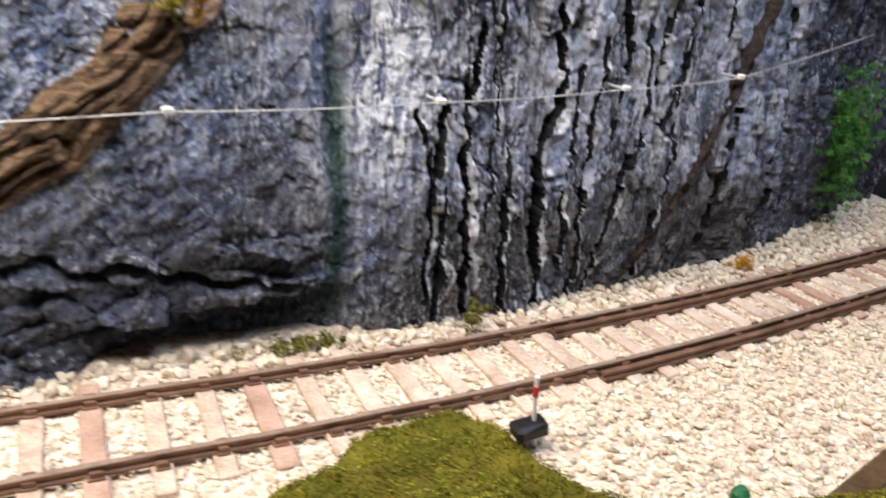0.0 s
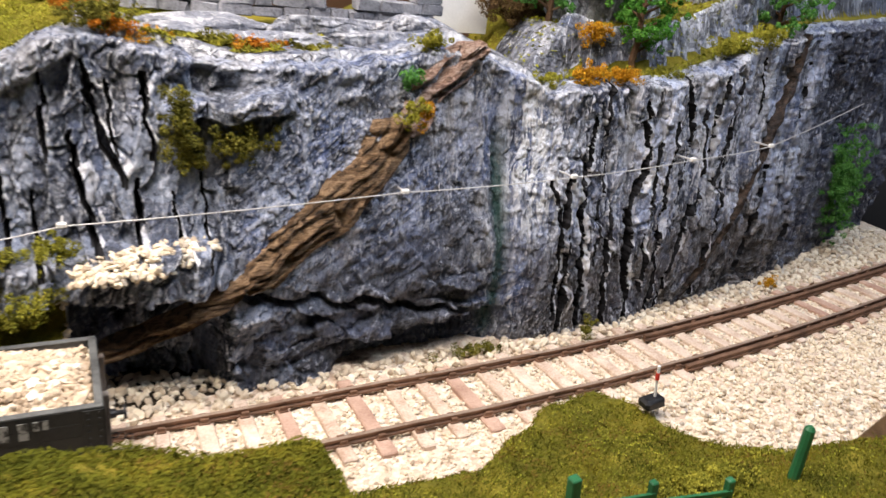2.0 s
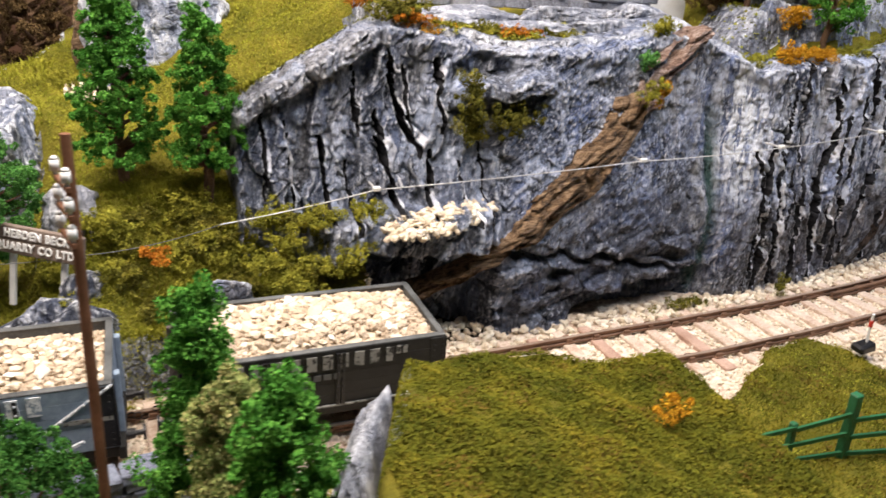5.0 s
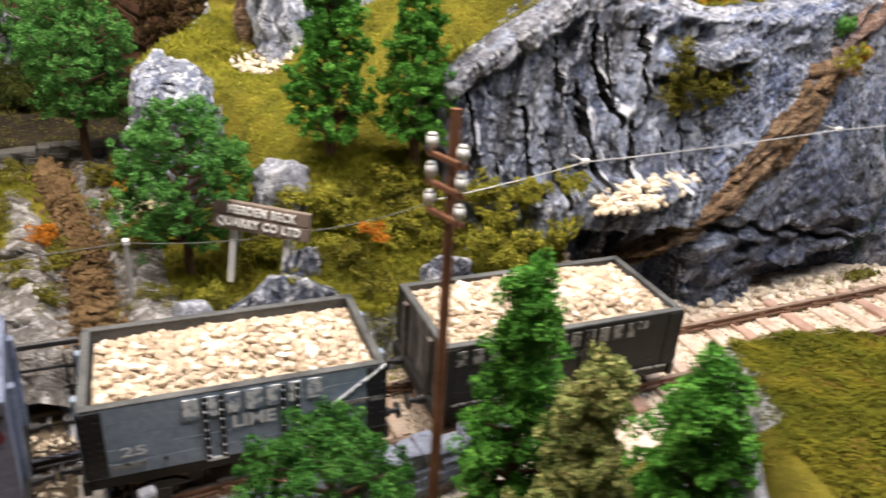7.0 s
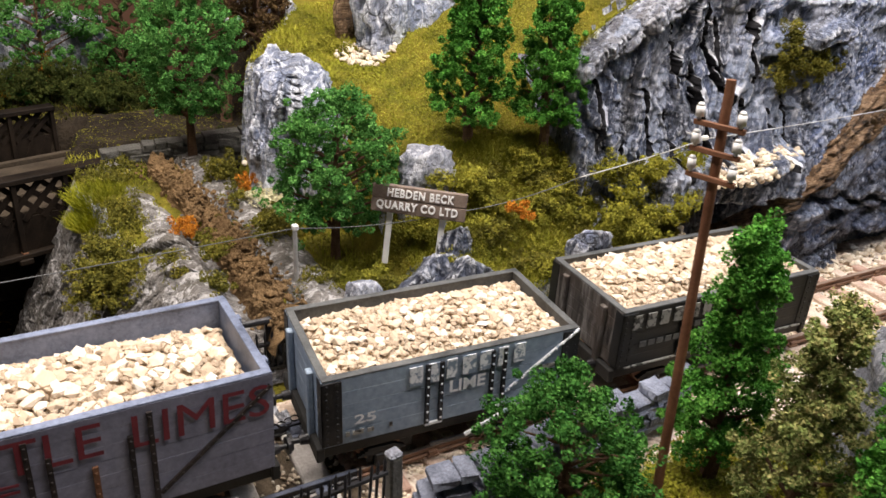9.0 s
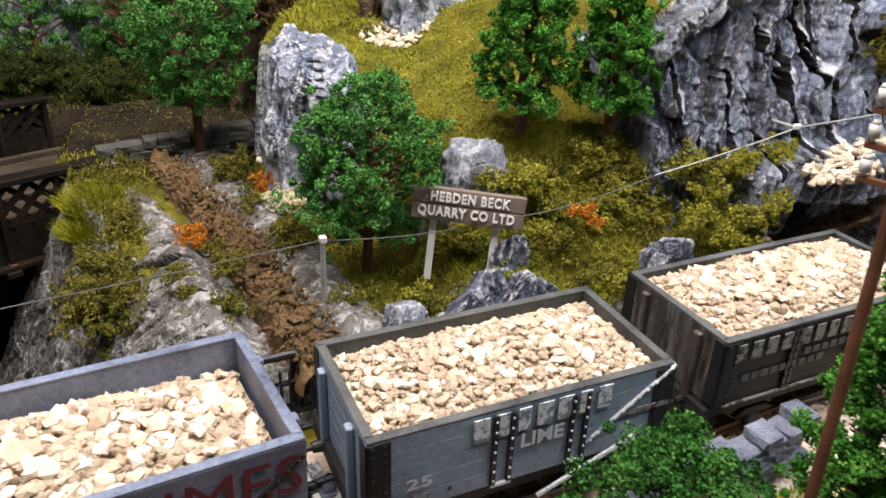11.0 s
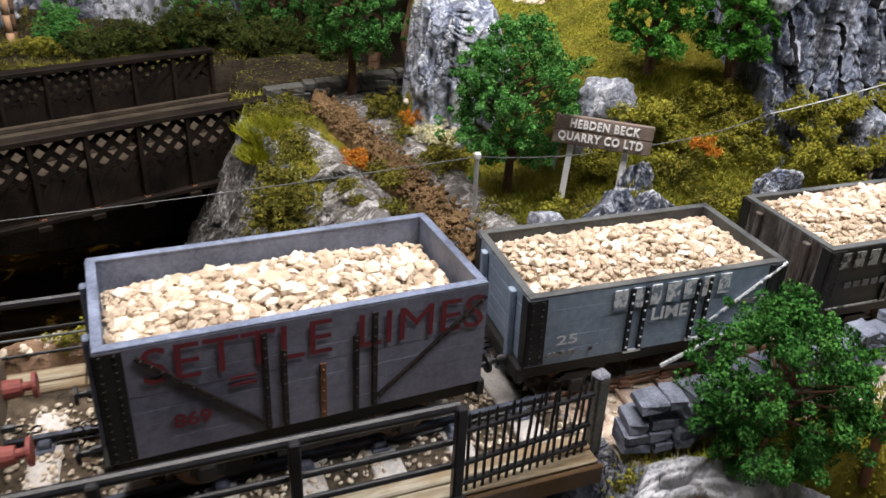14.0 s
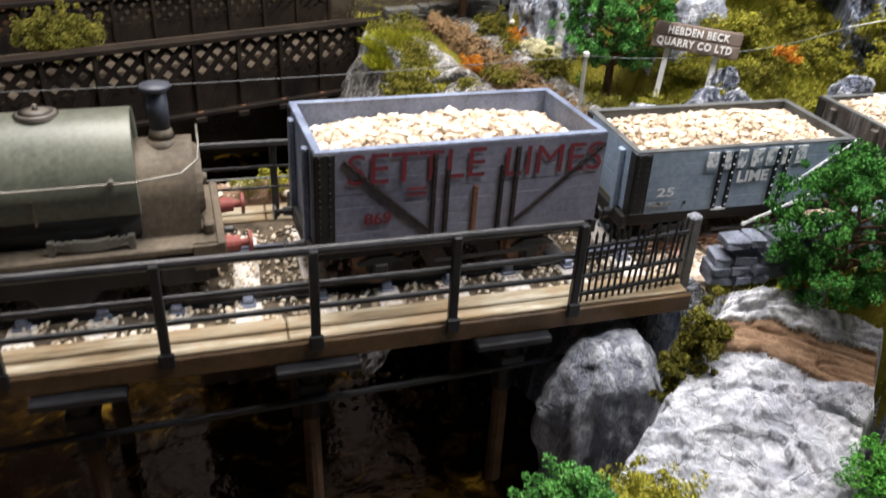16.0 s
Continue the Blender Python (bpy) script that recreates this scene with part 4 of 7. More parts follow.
def build_ridge():
    """The rocky ridge that carries the path: a steep combed flank to the river, a pale rib, a smooth slab."""
    ys = np.linspace(174, 322, 230)
    prof = np.array([(-332, -80), (-318, -52), (-304, -22), (-292, 2), (-283, 11), (-279, 13), (-274, 16), (-270, 15), (-266, 12), (-252, 12), (-249, 16), (-244, 18), (-237, 15.5), (-231, 10)], float)
    L = np.concatenate([[0], np.cumsum(np.hypot(*np.diff(prof, axis=0).T))])
    ls = np.linspace(0, L[-1], 170)
    px, pz = np.interp(ls, L, prof[:, 0]), np.interp(ls, L, prof[:, 1])
    Y, Lg = np.meshgrid(ys, ls, indexing="ij")
    PX, PZ = np.broadcast_to(px, Y.shape), np.broadcast_to(pz, Y.shape)
    ends = ss(172, 186, Y) * ss(324, 312, Y)
    wob = 3 * fbm(Y / 22, Lg / 30, 33) + 0.8 * fbm(Y / 7, Lg / 9, 34)
    v1, e1 = blocks(Y + wob + 0.25 * Lg, Lg, 9, 30, 35)
    v2, e2 = blocks(Y + 0.3 * Lg + wob, Lg + wob, 3.5, 9, 36)
    out = 1.1 * v1 - 1.6 * crack(e1, 0.04) + 0.6 * v2 - 0.6 * crack(e2, 0.06) + 1.5 * fbm((Y + 0.35 * Lg) / 2.0, (Lg - 0.35 * Y) / 45, 37, 3)
    slab = ss(-252, -249, PX)
    out = out * (1 - 0.75 * slab) + slab * 0.8 * fbm((Y + Lg) / 2.5, (Y - Lg) / 20, 38)
    gap = np.clip(0.5 + 1.1 * fbm(Y / 17, PX * 0, 39), 0.15, 1)
    X = PX + 0.85 * ridge_shift(Y) - out * ss(-262, -280, PX) * 0.85 + out * slab
    Z = -80 + (PZ + 80) * (0.86 + 0.14 * ends) + 0.45 * out + 3 * (gap - 0.6) * ss(-286, -279, PX) * ss(-266, -272, PX) + 3 * ss(230, 300, Y) * ss(-40, 5, PZ)
    me = mesh_of("ridge", np.stack([X.ravel(), Y.ravel(), Z.ravel()], 1), grid_faces(230, 170), RIDGE_ROCK, False)
    tagged(new("ridge", me), "rocky ridge with a pale rib and combed flank above the river", "ridge", kind="structure")


build_ridge()


def build_path():
    """The lumpy brown earth path along the ridge."""
    n, m = 320, 48
    ys, w = np.linspace(173, 304, n), np.linspace(-1, 1, m)
    Yg, Wg = np.meshgrid(ys, w, indexing="ij")
    cx = -258 + ridge_shift(Yg) + 1.2 * fbm(Yg / 20, Yg * 0, 2)
    X = cx + Wg * (6.2 + 2.0 * fbm(Yg / 8, Wg * 2, 4)) * (0.75 + 0.25 * ss(173, 200, Yg))
    lump = 3.2 * fbm(X / 5, Yg / 5, 6, 4) + 2.6 * np.maximum(0, blocks(X, Yg, 4.0, 4.5, 9)[0]) + 1.2 * np.maximum(0, blocks(X, Yg, 1.8, 1.8, 10)[0])
    Z = 14.0 + 3 * ss(230, 300, Yg) + (2.6 + lump) * (1 - Wg ** 4) - 4.5 * Wg ** 6
    me = mesh_of("path", np.stack([X.ravel(), Yg.ravel(), Z.ravel()], 1), grid_faces(n, m), EARTH, True)
    tagged(new("path", me), "crumbly brown earth path on the ridge", "path", kind="structure")


build_path()


# ---- loose rocks ----
def outcrop(x, y, z, sx, sy, sz, seed, label, mat=PALE_ROCK, turn=0, lean=0, columns=0.5, planes=26, square=1.0):
    """A craggy lump with its foot at z, cut by flat faces and split by joints; sizes are its whole extent."""
    rs = np.random.RandomState(seed)
    detail = 6 if 75 < max(sx, sy, sz) < 80 else 5
    bm = B()
    bmesh.ops.create_icosphere(bm, subdivisions=detail, radius=1)
    co = np.array([v.co[:] for v in bm.verts])
    nrm = rs.normal(0, 1, (planes, 3)) * np.array([1, 1, 0.75])
    nrm /= np.linalg.norm(nrm, axis=1, keepdims=True)
    off = rs.uniform(0.74, 1.0, planes)
    r = np.min(np.where(co @ nrm.T > 0.05, off / np.maximum(co @ nrm.T, 0.05), 9.0), axis=1)
    r = np.minimum(r, 1.35)
    p = co * r[:, None]
    p = np.sign(p) * np.abs(p) ** square
    ang = np.arctan2(p[:, 1], p[:, 0])
    u = ang * 3.2 + 0.25 * fbm(p[:, 2] * 3, ang, seed)
    g = 1 - columns * (0.16 * crack(vnoise(u + seed, p[:, 2] * 0.7, seed + 2), 0.11) + 0.08 * crack(vnoise(u * 2.3 + seed, p[:, 2] * 1.2, seed + 3), 0.12))
    g = g + 0.05 * np.round(2 * vnoise(u * 1.7, p[:, 2] * 4 + seed, seed + 4)) - 0.05 * crack(vnoise(ang * 2, p[:, 2] * 5 + seed, seed + 5), 0.09)
    g = g + 0.035 * fbm(ang * 11 + seed, p[:, 2] * 9, seed + 6) + 0.03 * fbm(p[:, 0] * 8, p[:, 1] * 8 + p[:, 2] * 5, seed + 7)
    # small broken faces, about 4 mm across
    r0 = (sx + sy) / 4
    v, e = blocks(ang * r0 + 0.15 * p[:, 2] * sz / 2, p[:, 2] * sz / 2, 4.5, 8.0, seed + 9)
    v2, e2 = blocks(ang * r0, p[:, 2] * sz / 2, 2.2, 3.5, seed + 10)
    g = g + (0.9 * v - 1.0 * crack(e, 0.05) + 0.35 * v2) / max(r0, 6) * np.clip(1.2 - np.abs(co[:, 2]), 0.2, 1)
    p = p * np.stack([g, g, 1 + 0.05 * fbm(p[:, 0] * 5 + seed, p[:, 1] * 5, seed + 8)], 1)
    p = p * np.array([sx, sy, sz]) / 2
    p[:, 2] += sz * 0.42
    for v, c in zip(bm.verts, p):
        v.co = c
    ob = new("rock", mesh_from_bm("rock", bm, mat, True))
    ob.matrix_world = pose(x * S, y * S, z * S, lean, 0, turn)
    return tagged(ob, label, "rock")


outcrop(-219, 274, -8, 38, 44, 78, 301, "pale bluish columnar limestone crag below the grassy hill", CRAG_ROCK, turn=-24, columns=1.1, square=0.62)
outcrop(-209, 270, 28, 12, 18, 36, 303, "pale limestone shoulder of the crag", turn=30, columns=1.2)
outcrop(-161, 290, 48, 60, 26, 68, 305, "large pale grey boulder on the turf hill", CRAG_ROCK, lean=-6, columns=2.0, square=0.7)
outcrop(-189, 306, 56, 9, 10, 62, 306, "fibrous brown rock rib beside the boulder", BARK)
outcrop(-198.5, 207, 16, 18, 16, 38, 309, "smooth grey rock standing behind the signboard", PALE_ROCK, turn=-25, columns=0.8, planes=20, square=0.75)
for x, y, z, sx, sy, sz, seed, turn, lean in ((-195.5, 187, 8, 21, 11, 22, 311, 30, -4), (-204.5, 180, 5, 25, 13, 26, 312, 34, -6), (-212, 176, 0, 25, 13, 27, 313, 38, -8), (-198, 175, 3, 28, 12, 25, 316, 12, -6), (-206, 171, 0, 28, 8, 17, 318, 6, -12)):
    outcrop(x, y, z, sx, sy, sz, seed, "dark jagged rock with white-brushed edges below the signboard", JAG_ROCK, turn, lean, 1.4, 22)
outcrop(-229, 182, 0, 13, 11, 26, 314, "pale grey rock below the sign post", PALE_ROCK, turn=20, columns=1.2, square=0.75)
outcrop(-160, 171, 14, 17, 8, 21, 315, "blue-grey rock at the foot of the bank", ROCK)

outcrop(-263.5, 119, -84, 38, 32, 66, 361, "pale cracked rock wall dropping to the river", PALE_ROCK, turn=-22, columns=0.35, planes=14, square=0.7)


def layered_boulder():
    """A big tilted boulder above the river: a white slab face, a brown sandy layer across it, a pale crumbling crest."""
    n, m = 180, 215
    u, v = np.meshgrid(np.linspace(-0.12, 1.22, n), np.linspace(-0.12, 1.60, m), indexing="ij")
    top = np.array([-240.5, 108.5, -6.0]) + u[..., None] * np.array([39.0, -13.0, -5.0])
    top[..., 1] += 2.5 * np.sin(np.pi * np.clip(u, 0, 1) ** 0.6)
    top[..., 2] += 4.0 * np.sin(np.pi * np.clip(u, 0, 1) ** 0.6)
    down = np.array([-30.0, -34.0, -28.0])
    P = top + np.maximum(v, 0)[..., None] * (down + np.clip(1 - u, 0, 1)[..., None] * np.array([-15.0, 5.0, 2.0])) + np.minimum(v, 0)[..., None] * np.array([-20.0, -50.0, 40.0])
    # foot and river side fall away steeply
    P[..., 2] -= 46 * np.maximum(0, v - 1.0 - 0.1 * fbm(u * 6, v * 0, 701)) ** 1.1 + 420 * np.maximum(0, 0.05 - u + 0.05 * fbm(v * 5, u * 0, 702)) ** 1.05 + 260 * np.maximum(0, u - 1.02 - 0.06 * fbm(v * 5, u * 0, 704)) ** 1.1
    nrm = np.array([-0.30, -0.33, 0.90])
    a, b = u * 42, v * 53
    wob = 5 * fbm(a / 15, b / 15, 703)
    v1, e1 = blocks(a + wob, b + 0.4 * a + wob, 15, 11, 705)
    v2, e2 = blocks(a + 0.5 * wob, b + wob, 5.5, 4.5, 706)
    gate = ss(-0.1, 0.4, vnoise(a / 13, b / 13, 709))
    out = 1.5 * v1 - 1.6 * gate * crack(e1, 0.03) + 0.8 * v2 - 0.5 * gate * crack(e2, 0.05) + 1.3 * fbm(a / 6, b / 6, 707) + 0.3 * fbm(a / 1.5, b / 1.5, 708, 3)
    lo, hi = 0.20 + 0.04 * fbm(u * 5, u * 0, 711) - 0.08 * u, 0.33 + 0.05 * fbm(u * 4, u * 0, 712)
    sandy = ss(lo - 0.012, lo + 0.012, v) * ss(hi + 0.012, hi - 0.012, v)
    comb = 1.0 * fbm((a - 0.6 * b) / 22, (b + 0.25 * a) / 1.6, 713, 3)
    crest = ss(lo + 0.01, lo - 0.01, v)
    out = out * (1 - 0.75 * sandy) + sandy * (1.6 + 0.8 * fbm(a / 9, b / 1.8, 714, 3) - 1.6 * crack(vnoise(a / 20, b / 3.2, 715), 0.12)) + crest * (2.6 + 1.3 * comb)
    P = P + out[..., None] * nrm
    faces = grid_faces(n, m)
    idx = (sandy > 0.5).ravel()[faces[:, 0]]
    rock = thing("rock", -246, 110, -6, "big whitish boulder with a brown sandy layer above the river", "rock")
    flat = P.reshape(-1, 3) - np.array([-246, 110, -6])
    for name, pick, mat, label in (("slab", ~idx, WHITE_ROCK, "pale weathered rock faces"), ("sandy_layer", idx, SAND_LAYER, "brown sandy layer")):
        f = faces[pick]
        used = np.unique(f)
        new_id = np.zeros(len(flat), int)
        new_id[used] = np.arange(len(used))
        ob = new(name, mesh_of(name, flat[used], new_id[f], mat, True))
        ob.parent = rock
        tagged(ob, label)


SAND_LAYER = plain("sandy_brown_layer", (0.13, 0.075, 0.045), (0.33, 0.215, 0.14), 3.0, 0.85, 0.15, 0, 0.8, 0.8)
layered_boulder()
outcrop(-356, 194, -78, 46, 22, 83, 353, "ochre mossy rock pillar beside the bridge", SAND_LAYER, turn=4, columns=1.0, square=0.6)
outcrop(-150.5, 69, -3, 11, 56, 57, 331, "pale cut rock end of the grassy knoll", turn=-27, columns=0.9, square=0.7)
for x, y, z, sx, sy, sz, seed in ((-78, 211, 97, 44, 12, 9, 351), (-44, 208, 97, 46, 11, 8, 353), (-10, 205, 99, 40, 10, 9, 355), (-62, 219, 100, 50, 11, 8, 357), (-26, 214, 102, 42, 10, 8, 359), (4, 211, 103, 30, 9, 8, 361)):
    outcrop(x, y, z, sx, sy, sz, seed, "flat weathered ledge of pale rock on the cliff top", turn=seed % 7 - 3, columns=0.9)
outcrop(97, 216, 92, 64, 16, 46, 333, "grey rock wall rising behind the shelf", ROCK, columns=1.2)
outcrop(152, 213, 98, 44, 18, 64, 335, "tall blue-grey rock buttress", ROCK, columns=1.2)
outcrop(66, 204, 96, 26, 12, 20, 337, "grey shelf rock under the gorse", ROCK)
outcrop(226, 217, -6, 34, 26, 96, 339, "shaded rock corner at the end of the cliff", ROCK, columns=1.2)
outcrop(300, 248, -6, 90, 30, 130, 341, "blue-grey rock wall beyond the corner", ROCK, columns=1.2)
for x, y, z, sx, sy, sz, seed in ((-410, 446, 4, 56, 20, 50, 342), (-326, 448, 4, 48, 18, 52, 343), (-352, 446, 0, 30, 14, 30, 344), (-290, 446, 4, 34, 16, 44, 346)):
    outcrop(x, y, z, sx, sy, sz, seed, "grey lichened rock wall at the back of the far bank", PALE_ROCK, seed % 9 - 4, 0, 1.6)
outcrop(-358, 455, 6, 70, 24, 48, 345, "grey lichened rock on the far bank", ROCK)
outcrop(-300, 466, 8, 60, 24, 54, 347, "shaded grey rock on the far bank", ROCK)


# ---- ballast ----
def stone_shape(seed, flat=0.7):
    rng = np.random.RandomState(seed)
    bm = B()
    bmesh.ops.create_icosphere(bm, subdivisions=1, radius=0.5)
    v = np.array([p.co[:] for p in bm.verts])
    f = np.array([[q.index for q in t.verts] for t in bm.faces])
    bm.free()
    v *= 1 + rng.uniform(-0.28, 0.22, (len(v), 1))
    v *= np.array([1.0, rng.uniform(0.65, 0.95), rng.uniform(0.45, 0.8) * flat / 0.7])
    return v, f


def turn_matrix(rng, n, tilt=0.6):
    a, b, c = rng.uniform(0, 6.283, n), rng.normal(0, tilt, n), rng.normal(0, tilt, n)
    ca, sa, cb, sb, cc, sc = np.cos(a), np.sin(a), np.cos(b), np.sin(b), np.cos(c), np.sin(c)
    o, i = np.zeros(n), np.ones(n)
    rz = np.stack([ca, -sa, o, sa, ca, o, o, o, i], 1).reshape(n, 3, 3)
    ry = np.stack([cb, o, sb, o, i, o, -sb, o, cb], 1).reshape(n, 3, 3)
    rx = np.stack([i, o, o, o, cc, -sc, o, sc, cc], 1).reshape(n, 3, 3)
    return rz @ ry @ rx


def scatter(name, pts, sizes, mat, seed, label, category):
    """Many stones in one mesh."""
    rng = np.random.RandomState(seed)
    vs, fs, at = [], [], 0
    shapes = [stone_shape(seed * 31 + i) for i in range(10)]
    which = rng.randint(0, 10, len(pts))
    for i, (v, f) in enumerate(shapes):
        p, s = pts[which == i], sizes[which == i]
        if not len(p):
            continue
        q = np.einsum("nij,vj->nvi", turn_matrix(rng, len(p)), v) * s[:, None, None] + p[:, None, :]
        vs.append(q.reshape(-1, 3))
        fs.append((f[None] + (np.arange(len(p)) * len(v))[:, None, None] + at).reshape(-1, 3))
        at += len(p) * len(v)
    return tagged(new(name, mesh_of(name, np.concatenate(vs), np.concatenate(fs), mat)), label, category, kind="stuff")


PEBBLE = plain("brown_river_stone", (0.020, 0.012, 0.006), (0.16, 0.09, 0.04), 2.0, 0.35, 0.5, 0, 0.5, 0.4)


def build_ballast():
    rng = np.random.RandomState(5)
    # coarse stones between track and cliff, and over the yard
    n = 21000
    x, y = rng.uniform(-112, 330, n), rng.uniform(70, 240, n)
    ty = track_y(x)
    keep = (y > ty + 18) & (y < cliff_base(x) + np.where(x < -60, 12, 1))
    front = (y < ty - 17) & (x > -50) & (grassy(x, y) < 0.3) & (rng.rand(n) < np.where(x > 45, 0.8, 0.3))
    k = keep | front
    x, y = x[k], y[k]
    s = (rng.gamma(8, 0.24, len(x)) + 0.8) * np.where(y < track_y(x), 0.72, 1.0)
    scatter("ballast", np.stack([x, y, land(x, y) + 0.25 * s], 1), s, BALLAST, 7, "loose cream limestone ballast beside the track", "ballast")
    # fine stones between the sleepers
    n = 12000
    x = rng.uniform(-430, 330, n)
    y = track_y(x) + rng.uniform(-20, 20, n) * np.where(x < -247, 1.25, 1.0)
    s = rng.uniform(0.8, 2.0, n)
    k = (rng.rand(n) < np.where(x > -120, 1.0, np.where(x < -247, 1.0, 0.8)))
    x, y, s = x[k], y[k], s[k]
    z = np.where(x < -247, -5.75, rail_z(x) - 3.9)
    scatter("ballast", np.stack([x, y, z + 0.15], 1), s, BALLAST, 9, "fine pale ballast between the sleepers", "ballast")
    # chippings strewn about the bank and yard
    n = 9000
    x, y = rng.uniform(-56, 250, n), rng.uniform(62, 140, n)
    k = (y < track_y(x) - 14) & (grassy(x, y) < 0.4)
    x, y = x[k], y[k]
    s = rng.uniform(0.6, 1.6, len(x))
    scatter("gravel", np.stack([x, y, land(x, y) + 0.1], 1), s, BALLAST, 11, "small chippings strewn over the yard", "gravel")
    # spill on the rock tongue and on the hill
    for cx, cy, cz, rx, ry, cnt, seed in ((-89, 173, 45.0, 20, 6, 330, 13), (-187, 288, 60, 12, 11, 170, 15), (-238, 262, 17, 8, 22, 60, 17), (-300, 200, -69, 40, 50, 260, 19), (-356, 191, -2.5, 15, 5, 60, 23)):
        a, r = rng.uniform(0, 6.28, cnt), np.sqrt(rng.rand(cnt))
        x, y = cx + rx * r * np.cos(a), cy + ry * r * np.sin(a)
        s = rng.uniform(1.6, 3.6, cnt)
        z = cz + 2.2 * (1 - r) + rng.uniform(-0.8, 0.8, cnt) + (0.16 * (x - cx) + 0.35 * (y - cy) if seed == 13 else 0) if seed in (13, 19, 23) else land(x, y) + 1
        scatter("fallen_stones", np.stack([x, y, z + 0 * x], 1), s, PEBBLE if seed == 19 else BALLAST, seed, "brown stones lying in the river" if seed == 19 else "heap of fallen cream stones", "stones")


build_ballast()


def build_clods():
    """Crumbled earth lying along the ridge path."""
    rng = np.random.RandomState(61)
    n = 1900
    y = rng.uniform(176, 303, n)
    x = -258 + ridge_shift(y) + rng.normal(0, 3.4, n)
    s = rng.gamma(3, 0.36, n) + 0.4
    scatter("earth_clods", np.stack([x, y, 18.0 + 3 * ss(230, 300, y) + rng.uniform(-1.0, 1.6, n)], 1), s, EARTH, 62, "crumbled brown earth clods along the path", "earth")


build_clods()


# ---- track ----
def swept(name, xs, ys, zs, prof, mat, parent, label=""):
    """A profile (offset across, up) carried along a line."""
    n, m = len(xs), len(prof)
    tx, ty = np.gradient(xs), np.gradient(ys)
    ln = np.hypot(tx, ty)
    nx, ny = -ty / ln, tx / ln
    pr = np.array(prof, float)
    X = xs[:, None] + nx[:, None] * pr[None, :, 0]
    Y = ys[:, None] + ny[:, None] * pr[None, :, 0]
    Z = zs[:, None] + pr[None, :, 1]
    v = np.stack([X.ravel(), Y.ravel(), Z.ravel()], 1)
    f = [[i * m + j, (i + 1) * m + j, (i + 1) * m + (j + 1) % m, i * m + (j + 1) % m] for i in range(n - 1) for j in range(m)]
    f += [list(range(m)), [(n - 1) * m + j for j in range(m - 1, -1, -1)]]
    ob = new(name, mesh_of(name, v, f, mat))
    ob.parent = parent
    return tagged(ob, label)


GAUGE = 23.0


def build_track():
    track = thing("railway_track", 0, 0, 0, "single line of bullhead rails on bleached wooden sleepers", "track")
    prof = [(-0.9, -2.6), (0.9, -2.6), (0.9, -1.9), (0.35, -1.6), (0.35, -0.9), (0.75, -0.7), (0.75, -0.05), (-0.75, -0.05), (-0.75, -0.7), (-0.35, -0.9), (-0.35, -1.6), (-0.9, -1.9)]
    for side in (-1, 1):
        for lo, hi, iron, top, say in ((-440, -249, BLACK_IRON, CHAIR_IRON, "black rail on the bridge"), (-249, 335, RAIL, RAIL_TOP, "rusty brown rail")):
            xr = np.linspace(lo, hi, 60 if hi < 0 else 200)
            yr, zr = track_y(xr) + side * GAUGE / 2, rail_z(xr)
            rail = swept("rail", xr, yr, zr, prof, iron, track, say)
            swept("rail_head", xr, yr, zr, [(-0.6, -0.06), (0.6, -0.06), (0.55, 0.02), (-0.55, 0.02)], top, rail, "worn running surface")
    # guard rails through the curve
    xg = np.linspace(88, 335, 110)
    for side in (-1, 1):
        swept("guard_rail", xg, track_y(xg) + side * GAUGE / 2 - 3.4, rail_z(xg), prof, RAIL, track, "second rusty rail laid close beside the running rail")
    kinds = []
    for i, (m, half, reach) in enumerate(((SLEEPER, 2.35, 19.5), (SLEEPER_PALE, 3.3, 22.8), (SLEEPER_RED, 2.35, 19.5))):
        bm = B()
        box(bm, -half, half, -reach, reach, -2.4, 0, 0.35)
        for v in bm.verts:
            v.co += 0.25 * Vector((noise.noise(v.co * 0.4 + Vector((i * 9, 0, 0))), 0, noise.noise(v.co * 0.3)))
        kinds.append(mesh_from_bm("sleeper", bm, m))
    c = B()
    box(c, -1.6, 1.6, -2.0, 2.0, 0, 0.7, 0.2)
    box(c, -1.2, 1.2, -1.7, -0.8, 0.6, 1.9, 0.15)
    box(c, -1.2, 1.2, 0.8, 1.7, 0.6, 1.9, 0.15)
    chair = mesh_from_bm("chair", c, RAIL)
    c = B()
    box(c, -1.9, 1.9, -3.4, 2.0, 0, 0.8, 0.2)
    box(c, -1.3, 1.3, -2.6, -0.8, 0.6, 2.3, 0.3)
    box(c, -1.2, 1.2, 0.8, 1.7, 0.6, 1.9, 0.15)
    bridge_chair = mesh_from_bm("chair", c, CHAIR_IRON)
    rng = np.random.RandomState(2)
    x, i = -427.5, 0
    while x < 330:
        y, z = float(track_y(x)), float(rail_z(x)) - 2.5
        slope = math.degrees(math.atan2(float(track_y(x + 1)) - y, 1.0))
        k = kinds[2] if rng.rand() < 0.22 else kinds[0]
        if x < -250:
            k = kinds[1]
        sl = piece("sleeper", k, track, x + rng.uniform(-0.4, 0.4), y + rng.uniform(-0.8, 0.8), z, 0, 0, slope + rng.uniform(-1.2, 1.2), (rng.uniform(0.85, 1.08), rng.uniform(0.96, 1.04), 1))
        for side in (-1, 1):
            piece("chair", chair if x > -250 else bridge_chair, sl, 0, side * GAUGE / 2, 0)
        x += (17.05 if x < -252 else 11.62) + rng.uniform(-0.3, 0.3)
        i += 1


build_track()


